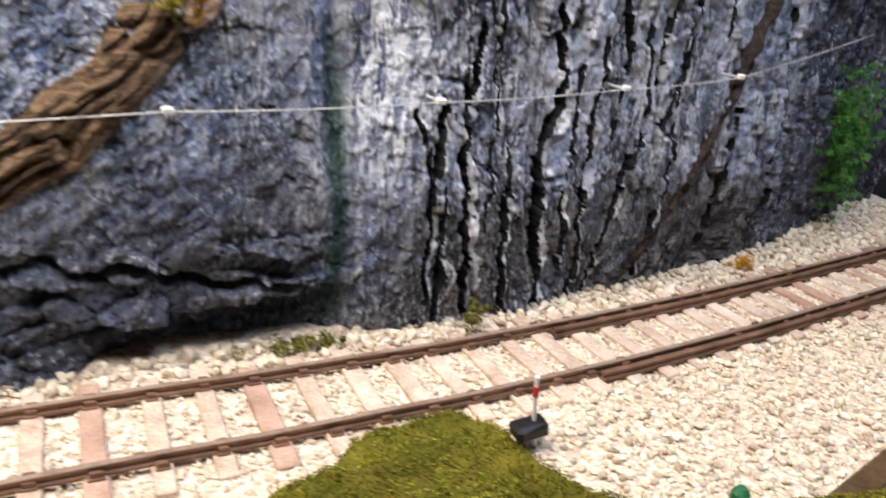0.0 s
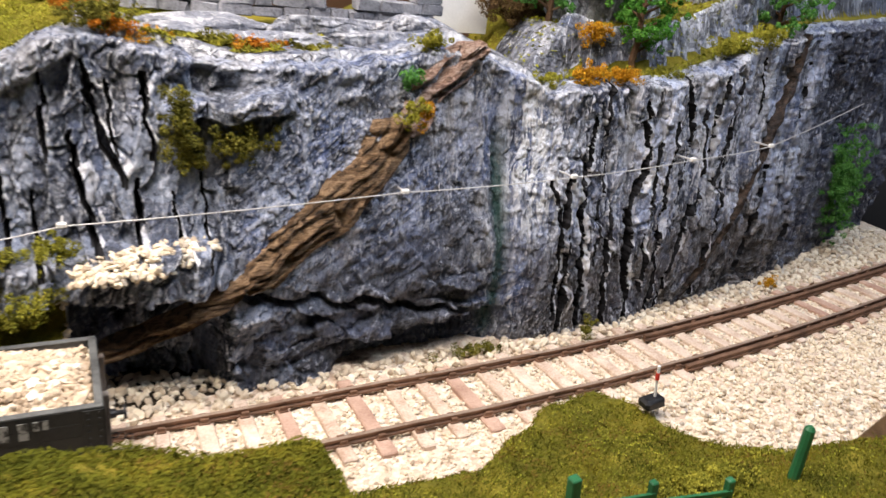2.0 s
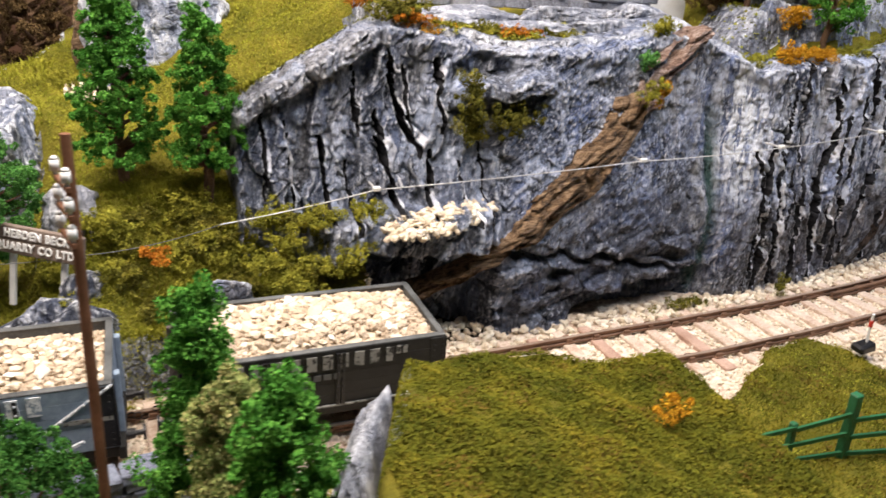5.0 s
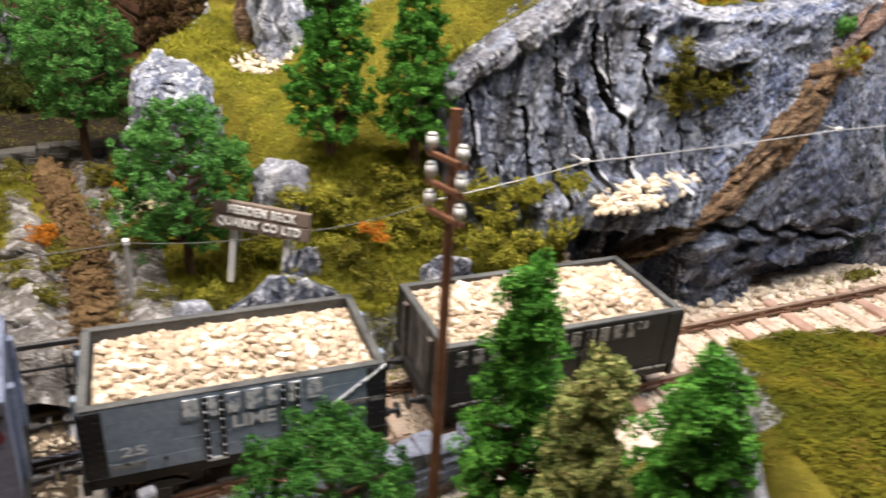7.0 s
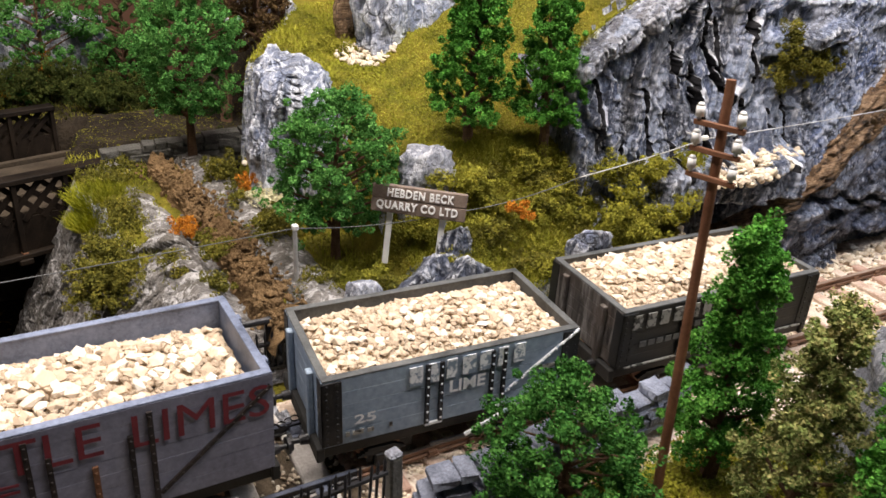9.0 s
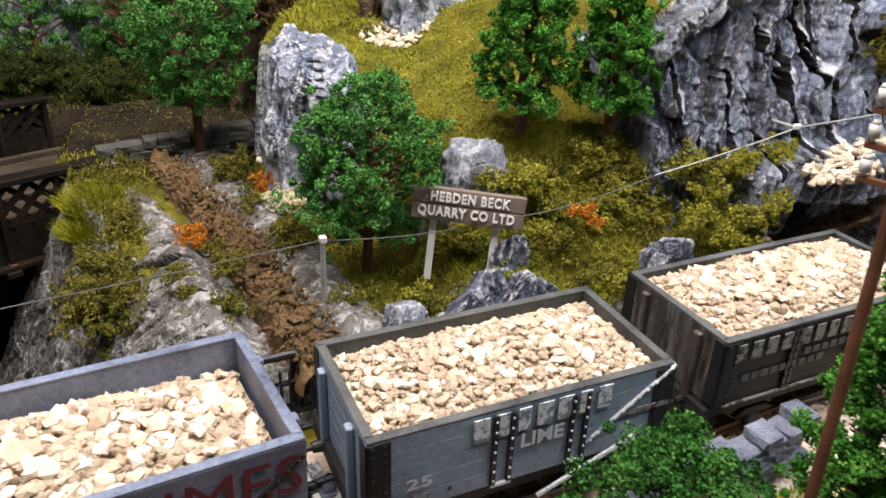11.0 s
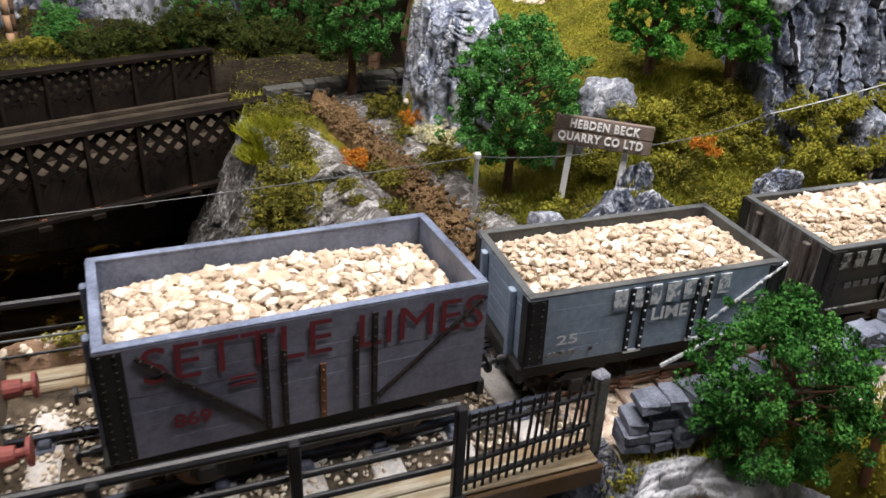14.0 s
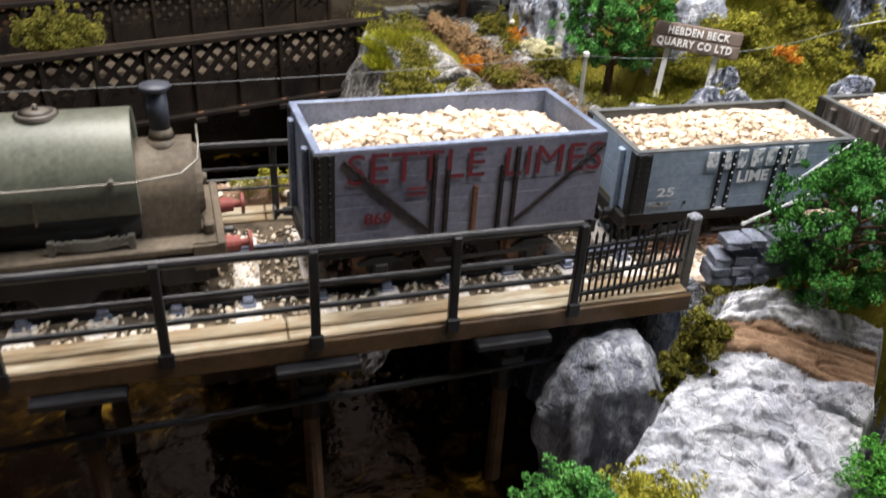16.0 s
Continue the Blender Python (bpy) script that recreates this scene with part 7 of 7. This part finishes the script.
tree(-183, 209.5, 47, 62, 24, 501, LEAF_GREEN, "tall green tree with slim trunk on the grassy bank", "column", 0.22, group=GROVE, dens=2.2, clump=3.0)
tree(-158.6, 202.5, 46, 59, 20, 503, LEAF_GREEN, "tall narrow green tree close to the crag", "column", 0.20, group=GROVE, dens=2.3, clump=3.0)
tree(-226, 214, 15, 52, 36, 505, LEAF_DEEP, "round dark green tree behind the signboard", "round", 0.24, group=GROVE, dens=1.6)
tree(-251.5, 307, 10, 74, 38, 507, LEAF_DEEP, "tall open green tree by the abutment wall", "round", 0.40, group=GROVE, dens=1.2)
tree(-213, 104, -3, 37, 33, 509, LEAF_MID, "bushy green tree beside the stone wall", "round", 0.06, group=GROVE, dens=1.9, clump=3.9)
tree(-174, 98, -3, 71, 24, 511, LEAF_GREEN, "tall pointed green tree by the telegraph pole", "cone", 0.20, group=GROVE, dens=1.8, lean=-2)
tree(-173, 77, 2, 57, 25, 513, LEAF_PALE, "yellowish green pointed tree", "cone", 0.10, group=GROVE, dens=1.7)
tree(-168, 58, 4, 66, 27, 515, LEAF_GREEN, "green pointed tree beside the knoll", "cone", 0.12, group=GROVE, dens=1.7)
tree(92, 196, 97, 50, 24, 517, LEAF_GREEN, "green tree growing on the cliff shelf", "round", 0.20, group=GROVE, dens=1.2)
tree(62, 214, 112, 40, 30, 519, LEAF_DEEP, "green tree at the back of the shelf", "round", 0.14, group=GROVE)
tree(182, 208, 108, 46, 32, 521, LEAF_DEEP, "dark green tree at the top of the cliff corner", "round", 0.10, group=GROVE)
tree(-362, 446, 12, 34, 22, 523, LEAF_DEEP, "small dark green tree on the far bank", "round", 0.08, group=GROVE)
tree(-300, 440, 14, 56, 40, 525, LEAF_DEEP, "dark green tree behind the girder bridge", "round", 0.12, group=GROVE)
tree(-262, 430, 14, 62, 42, 527, LEAF_DEEP, "dark green tree in the shade of the far bank", "round", 0.12, group=GROVE)
tree(-199, 372, 6, 110, 44, 529, LEAF_BROWN, "nearly bare dark brown tree at the back", "round", 0.45, group=GROVE, dens=0.5)
tree(-224, 376, 4, 112, 40, 531, LEAF_BROWN, "gaunt dark brown tree at the back", "round", 0.4, group=GROVE, dens=0.5)
tree(-211, 362, 4, 96, 30, 533, LEAF_BROWN, "thin leafless dark brown tree", "round", 0.5, group=GROVE, dens=0.3)


def bush(x, y, z, w, d, h, seed, mat, label, size=0.57, per=80):
    rng = np.random.RandomState(seed)
    n = min(max(5, int(w * d * h / 26)), 420)
    p = rng.normal(0, 0.42, (n, 3))
    p /= np.maximum(1, np.linalg.norm(p, axis=1, keepdims=True) / 1.15)
    c = p * np.array([w / 2, d / 2, h / 2]) * 1.1 + np.array([0, 0, h * 0.38])
    pts = clumps(rng, c, rng.uniform(0.8, 2.2, n), per)
    me = flakes("bush", pts, size, mat, rng)
    ob = new("bush", me)
    ob.matrix_world = pose(x * S, y * S, z * S)
    return tagged(ob, label, "bush")


def bare_trunk():
    t = thing("dead_tree", -389, 431, 10, "bare tan tree trunk stripped of its bark on the far bank", "tree")
    b = B()
    r = np.random.RandomState(9)
    limb(b, (0, 0, -3), (2.5, 1, 46), 2.0, 1.3, r, 0.03, 6)
    part("trunk", b, TAN_WOOD, t, "", True)
    b = B()
    limb(b, (1.9, 1.2, -3), (4.6, 2.2, 46), 1.3, 0.9, r, 0.03, 6)
    part("bark_strip", b, TRUNK, t, "dark strip of bark", True)


TAN_WOOD = plain("stripped_tan_wood", (0.30, 0.17, 0.09), (0.56, 0.36, 0.22), 2, 0.7, 0.3, 0, 0.5, 0.4)
bare_trunk()


def grass_tuft(x, y, z, w, d, h, seed, mat, label, n=5200):
    """Long soft fibres fanning out from a low mound."""
    r = np.random.RandomState(seed)
    a, q = r.uniform(0, 6.283, n), np.sqrt(r.rand(n))
    bx, by = np.cos(a) * q, np.sin(a) * q
    bz = 0.35 * h * (1 - q ** 2)
    ln = h * r.uniform(0.35, 0.75, n)
    dx, dy = (bx * 0.55 + r.normal(0, 0.22, n)) * ln, (by * 0.55 + r.normal(0, 0.22, n)) * ln
    base = np.stack([bx * w / 2, by * d / 2, bz - 1.0], 1)
    tip = base + np.stack([dx, dy, ln * (1 - 0.35 * q)], 1)
    t = r.uniform(0, 6.283, n)
    off = np.stack([np.cos(t), np.sin(t), 0 * t], 1) * 0.22
    v = np.stack([base - off, base + off, tip], 1).reshape(-1, 3)
    ob = new("grass_tuft", mesh_of("grass_tuft", v, np.arange(3 * n).reshape(n, 3), mat))
    ob.matrix_world = pose(x * S, y * S, z * S)
    return tagged(ob, label, "grass tuft")


grass_tuft(-287, 291, 13, 24, 26, 9, 801, FRESH_BLADE, "fresh yellow-green grass tuft at the ridge end")
grass_tuft(-293, 282, 8, 16, 18, 8, 802, FRESH_BLADE, "fresh yellow-green grass tuft hanging over the ridge flank", 3000)


def at_land(x, y):
    return float(land(x, y))


OL = "olive scrub bush on the bank"
rng = np.random.RandomState(77)
for i in range(46):
    x = rng.uniform(-206, -112)
    y = rng.uniform(170, 201) if x < -150 else rng.uniform(170, 188)
    z = at_land(x, y) if x < -150 else 26 + 0.9 * (y - 170)
    bush(x, y, z - 1, rng.uniform(9, 17), rng.uniform(7, 12), rng.uniform(5, 9), 600 + i, LEAF_OLIVE if i % 3 else LEAF_SCRUB, OL)
for x, y, z, w, d, h, m, lab in (
        (-282, 299, 14, 24, 16, 10, LEAF_SCRUB, "tufted olive grass clump at the ridge end"),
        (-283, 268, 10, 14, 20, 12, LEAF_SCRUB, "dark scrub on the ridge flank"),
        (-274, 226, 12, 8, 16, 7, LEAF_SCRUB, "moss on the ridge rib"),
        (-263, 222, 18, 9, 14, 5, LEAF_SCRUB, "olive moss on the brown path"),
        (-246, 262, 17, 9, 16, 6, LEAF_SCRUB, "olive scrub beside the path"),
        (-68, 204, 100, 34, 8, 4, LEAF_SCRUB, "low olive scrub along the crest"),
        (-36, 201, 99, 22, 7, 4, LEAF_SCRUB, "thin scrub along the crest"),
        (-92, 204, 103, 12, 8, 5, LEAF_RUST, "orange flowers on the crest"),
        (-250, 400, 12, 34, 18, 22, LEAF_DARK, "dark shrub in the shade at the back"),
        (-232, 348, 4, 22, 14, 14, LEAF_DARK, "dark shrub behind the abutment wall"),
        (-268, 340, 6, 26, 12, 8, LEAF_SCRUB, "low scrub on the girder's approach"),
        (-292, 238, -2, 24, 26, 20, LEAF_SCRUB, "dark olive shrub clinging to the ridge flank"),
        (-378, 424, 14, 26, 10, 9, LEAF_OLIVE, "olive scrub at the foot of the far rocks"),
        (-349, 424, 12, 14, 8, 5, LEAF_CREAM, "cream flowers on the far bank"),
        (-404, 426, 12, 24, 10, 8, LEAF_OLIVE, "olive grass below the far rock"),
        (-366, 430, 14, 20, 12, 24, LEAF_DEEP, "dark green conifer-like bush on the far bank"),
        (-312, 428, 14, 16, 10, 14, LEAF_DEEP, "green bush at the far rock"),
        (-266, 206, 14, 8, 14, 6, LEAF_SCRUB, "moss at the foot of the path"),
        (-128, 181, 40, 14, 8, 12, LEAF_OLIVE, "olive bush under the crag"),
        (-112, 182, 41, 14, 8, 12, LEAF_OLIVE, "olive bush at the end of the stone spill"),
        (-78, 180, 73, 10, 8, 24, LEAF_SCRUB, "olive bush hanging in a cleft"),
        (-74, 184, 68, 12, 8, 10, LEAF_SCRUB, "olive bush hanging below the slab"),
        (-60, 181, 72, 20, 7, 11, LEAF_SCRUB, "olive moss under the roof slab"),
        (-9, 176, 82, 8, 6, 11, LEAF_OLIVE, "green bush on the brown rock"),
        (-5, 175, 82, 5, 5, 9, LEAF_GOLD, "yellow-flowered bush on the brown rock"),
        (66, 163, 4, 7, 5, 9, LEAF_SCRUB, "small olive bush at the cliff foot"),
        (2, 190, 103, 12, 8, 7, LEAF_OLIVE, "olive bush on the cliff edge"),
        (-6, 184, 92, 9, 5, 9, LEAF_DEEP, "dark moss below the cliff edge"),
        (-96, 206, 104, 22, 10, 8, LEAF_SCRUB, "olive scrub on the crag top"),
        (-82, 203, 100, 20, 8, 5, LEAF_GOLD, "orange flowers on the crag top"),
        (-62, 204, 99, 24, 8, 5, LEAF_OLIVE, "olive scrub along the edge"),
        (-51, 201, 98, 17, 7, 6, LEAF_RUST, "orange flowers along the edge"),
        (-102, 226, 106, 14, 8, 5, LEAF_RUST, "orange flowers by the wall gap"),
        (50, 190, 93, 14, 8, 6, LEAF_OLIVE, "olive scrub on the ledge"),
        (66, 188, 94, 20, 8, 8, LEAF_GOLD, "golden gorse on the ledge"),
        (80, 184, 95, 13, 7, 7, LEAF_GOLD, "golden gorse at the ledge rim"),
        (72, 196, 108, 16, 7, 9, LEAF_GOLD, "golden gorse above the ledge"),
        (110, 190, 97, 50, 8, 3, LEAF_OLIVE, "thin moss along the ledge"),
        (140, 192, 106, 22, 10, 8, LEAF_OLIVE, "olive bush on the upper ledge"),
        (156, 190, 112, 18, 8, 8, LEAF_OLIVE, "olive bush near the corner"),
        (262, 210, 18, 34, 22, 58, LEAF_DEEP, "dark green bush filling the cliff corner"),
        (188, 180, 3, 12, 6, 4, LEAF_GOLD, "yellow flowers in the ballast"),
        (22, 166, 2, 34, 5, 4, LEAF_SCRUB, "yellow-green moss at the cliff foot"),
        (-289, 252, 0, 18, 26, 18, LEAF_SCRUB, "dark olive bush on the ridge flank"),
        (-284, 292, 8, 22, 18, 8, LEAF_SCRUB, "olive scrub at the ridge end"),
        (-256, 238, 13, 16, 22, 7, LEAF_SCRUB, "moss beside the brown path"),
        (-268, 246, 16, 10, 10, 6, LEAF_RUST, "orange flowers beside the path"),
        (-240, 268, 18, 12, 10, 8, LEAF_RUST, "orange flowers below the crag"),
        (-236, 254, 17, 14, 18, 8, LEAF_CREAM, "cream flowers along the path"),
        (-240, 236, 15, 16, 20, 10, LEAF_SCRUB, "olive scrub below the round tree"),
        (-246, 283, 16, 16, 12, 14, LEAF_SCRUB, "olive bush at the crag's foot"),
        (-238, 196, 6, 14, 16, 16, LEAF_SCRUB, "dark scrub at the tree's foot"),
        (-219, 183, 15, 14, 9, 9, LEAF_SCRUB, "olive bush below the signboard"),
        (-224, 189, 17, 8, 6, 7, LEAF_OLIVE, "olive bush by the sign post"),
        (-176, 184, 34, 10, 7, 5, LEAF_RUST, "orange flowers on the bank"),
        (-190, 194, 40, 12, 9, 9, LEAF_OLIVE, "olive fern on the bank"),
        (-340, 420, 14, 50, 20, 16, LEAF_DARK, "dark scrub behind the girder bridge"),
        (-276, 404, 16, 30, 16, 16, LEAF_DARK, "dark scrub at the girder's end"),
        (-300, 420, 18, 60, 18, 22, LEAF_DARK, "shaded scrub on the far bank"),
        (-299, 434, 18, 8, 6, 22, LEAF_RUST, "orange creeper on the far rock"),
        (-322, 426, 16, 9, 8, 8, LEAF_GOLD, "yellow flowers on the far bank"),
        (-196, 296, 60, 24, 14, 7, LEAF_OLIVE, "dark moss by the pale stones"),
        (-420, 300, 10, 30, 20, 20, LEAF_SCRUB, "olive bush beside the girder"),
        (-350, 190, -3, 20, 9, 8, LEAF_OLIVE, "ochre-green moss on the rock beside the bridge"),
        (-88, 58, 46, 9, 6, 5, LEAF_GOLD, "orange flowers on the knoll"),
        (34, 72, 8, 30, 14, 9, LEAF_OLIVE, "olive scrub by the fence"),
        (62, 78, 6, 26, 10, 6, LEAF_OLIVE, "yellowish scrub at the yard's edge"),
        (-222, 63, -32, 20, 12, 16, LEAF_GREEN, "fresh green bush below the turf"),
        (62, 226, 110, 40, 14, 18, LEAF_BROWN, "brown dead scrub on the terrace"),
        (-304, 64, -22, 18, 14, 16, LEAF_DEEP, "green bush at the rock's foot"),
        (-286, 64, -24, 22, 12, 14, LEAF_OLIVE, "yellow-green bush below the boulder")):
    bush(x, y, z, w, d, h, int(abs(x) * 7 + z), m, lab)
bush(-252.5, 100, -37, 15, 9, 42, 1727, LEAF_SCRUB, "tall olive creeper hanging beside the white boulder", per=230)


# ---- grass ----
def grass(name, n, region, length, mat, seed, label, lean=0.5):
    """Upright fibres where region(x, y) says so."""
    r = np.random.RandomState(seed)
    x0, x1, y0, y1, ok = region
    x, y = r.uniform(x0, x1, n), r.uniform(y0, y1, n)
    k = ok(x, y)
    x, y = x[k], y[k]
    z = land(x, y)
    g = np.hypot(land(x + 1, y) - z, land(x, y + 1) - z)
    k = g < 1.6
    x, y, z = x[k], y[k], z[k]
    m = len(x)
    ln = length * r.uniform(0.5, 1.3, m) * (0.65 + 0.5 * (fbm(x / 12, y / 12, seed) + 0.5))
    d = r.normal(0, lean, (m, 2)) * ln[:, None]
    a = r.uniform(0, 6.28, m)
    w = 0.16 + 0.05 * length
    bx, by = np.cos(a) * w, np.sin(a) * w
    base = np.stack([x, y, z - 0.4], 1)
    off = np.stack([bx, by, 0 * bx], 1)
    tip = base + np.stack([d[:, 0], d[:, 1], ln], 1)
    v = np.stack([base - off, base + off, tip], 1).reshape(-1, 3)
    return tagged(new(name, mesh_of(name, v, np.arange(m * 3).reshape(m, 3), mat)), label, "grass", kind="stuff")


def moss(name, n, region, mat, seed, label, size=1.0):
    """A carpet of fine scatter flakes."""
    r = np.random.RandomState(seed)
    x0, x1, y0, y1, ok = region
    x, y = r.uniform(x0, x1, n), r.uniform(y0, y1, n)
    k = ok(x, y)
    x, y = x[k], y[k]
    hgt = np.maximum(0, fbm(x / 5, y / 5, seed + 3) + 0.4) * 1.6
    z = land(x, y) + 0.1 + r.rand(len(x)) * hgt
    ob = new(name, flakes(name, np.stack([x, y, z], 1), size, mat, r, 0.45))
    return tagged(ob, label, "moss", kind="stuff")


def on_knoll(x, y):
    return (land(x, y) > 20) & (y < 108)


moss("moss", 115000, (-152, -44, 25, 108, on_knoll), BLADE_GREEN, 31, "mossy green scatter on the knoll", 0.52)
moss("moss", 26000, (-152, -44, 25, 108, lambda x, y: on_knoll(x, y) & (fbm(x / 10, y / 10, 8) > 0.12)), RUST_MOSS, 32, "brownish scatter on the knoll", 0.45)
grass("grass", 22000, (-152, -44, 25, 108, on_knoll), 1.3, BLADE_GREEN, 30, "mossy grass fibres on the knoll", 0.6)
moss("moss", 30000, (-60, 120, 40, 132, lambda x, y: (grassy(x, y) > 0.4) & (land(x, y) < 30) & (fbm(x / 9, y / 9, 9) > 0.1)), RUST_MOSS, 29, "brown scatter beside the yard", 0.5)
moss("moss", 15000, (-60, 120, 40, 132, lambda x, y: (grassy(x, y) > 0.4) & (land(x, y) < 30) & (fbm(x / 12, y / 12, 19) > 0.0)), BLADE, 28, "yellow-green scatter beside the yard", 0.5)
moss("moss", 70000, (-60, 120, 40, 132, lambda x, y: (grassy(x, y) > 0.4) & (land(x, y) < 30)), BLADE_GREEN, 34, "olive scatter beside the yard", 0.48)
grass("grass", 12000, (-60, 120, 40, 132, lambda x, y: (grassy(x, y) > 0.6) & (land(x, y) < 30)), 2.2, BLADE_GREEN, 33, "olive grass fibres beside the yard")
moss("moss", 80000, (-240, -60, 204, 345, lambda x, y: (land(x, y) > 22) & ((x < -100) | (y > 222)) & (x > upland_x(y) - 14)), BLADE, 36, "straw-green scatter on the upland slope", 0.5)
grass("grass", 46000, (-240, -60, 204, 345, lambda x, y: (land(x, y) > 22) & (x > upland_x(y) - 14) & ((x < -100) | (y > 222))), 1.5, BLADE, 35, "straw-green static grass on the upland slope")
moss("moss", 12000, (-245, -140, 50, 116, lambda x, y: land(x, y) < 14), BLADE, 38, "yellow-green scatter below the trees", 0.8)
grass("grass", 9000, (-245, -140, 50, 116, lambda x, y: land(x, y) < 14), 2.6, BLADE, 37, "yellow-green grass below the trees")
moss("moss", 62000, (-230, -112, 166, 212, lambda x, y: x > -300), LEAF_OLIVE, 40, "olive scatter on the bank", 0.5)
grass("grass", 26000, (-230, -140, 166, 212, lambda x, y: x > -300), 2.4, BLADE, 39, "olive grass on the bank")
moss("moss", 24000, (-300, -205, 175, 330, lambda x, y: (np.abs(x + 260) > 11) & (fbm(x / 9, y / 9, 4) > -0.15)), LEAF_SCRUB, 42, "olive scatter beside the path", 0.6)
grass("grass", 7000, (-300, -205, 175, 330, lambda x, y: (np.abs(x + 260) > 11)), 3.2, BLADE, 41, "grass tufts beside the path")
moss("moss", 22000, (-440, -190, 312, 470, lambda x, y: (land(x, y) > -20) & (land(x, y) < 44) & (fbm(x / 14, y / 14, 51) > -0.25)), LEAF_SCRUB, 52, "dark scrub carpet on the shaded far ground", 0.6)
grass("grass", 9000, (-440, -240, 396, 470, lambda x, y: x > -500), 3.0, LEAF_SCRUB, 43, "shaded grass on the far bank")
moss("moss", 7000, (-106, -28, 196, 212, lambda x, y: fbm(x / 8, y / 5, 46) > 0.0), LEAF_OLIVE, 46, "olive scatter along the crest", 0.9)
moss("moss", 6000, (46, 200, 186, 300, lambda x, y: land(x, y) > 92), BLADE, 45, "scatter on the upper terrace", 1.2)


# ---- backdrop and the unseen enclosure ----
def slab(name, x0, x1, y0, y1, z0, z1, mat, label, cat):
    b = B()
    box(b, x0, x1, y0, y1, z0, z1)
    return tagged(new(name, mesh_from_bm(name, b, mat)), label, cat, kind="structure")


slab("wall_backboard", -640, 640, 500, 512, -124, 640, BACKBOARD, "dark brown board behind the layout", "backboard")
slab("wall_backboard_low", -82, 64, 250, 255, 90, 190, BACKBOARD, "brown wooden board behind the cliff top", "backboard")
for x in (-52, -18, 16, 50):
    slab("trim", x, x + 1.2, 248.6, 249.8, 100, 190, BACKBOARD, "batten on the board", "trim")
slab("trim_card", 22, 47, 233, 234.5, 104, 121, WHITE, "white card at the board's foot", "trim")
slab("floor", -640, 640, -420, 500, -124, -112, DECK, "brown table under the layout", "floor")
# unseen ceiling and walls added close by, dark so that little light bounces
slab("ceiling", -640, 640, -420, 512, 640, 652, PLASTER, "unseen dark ceiling over the lamps", "ceiling")
slab("wall_south", -640, 640, -432, -420, -124, 640, PLASTER, "unseen dark wall behind the viewer", "wall")
slab("wall_west", -652, -640, -420, 500, -124, 640, PLASTER, "unseen dark side wall", "wall")
slab("wall_east", 640, 652, -420, 500, -124, 640, PLASTER, "unseen dark side wall", "wall")
slab("baseboard", -450, 345, -30, 480, -110, -84, FASCIA, "layout baseboard", "baseboard")
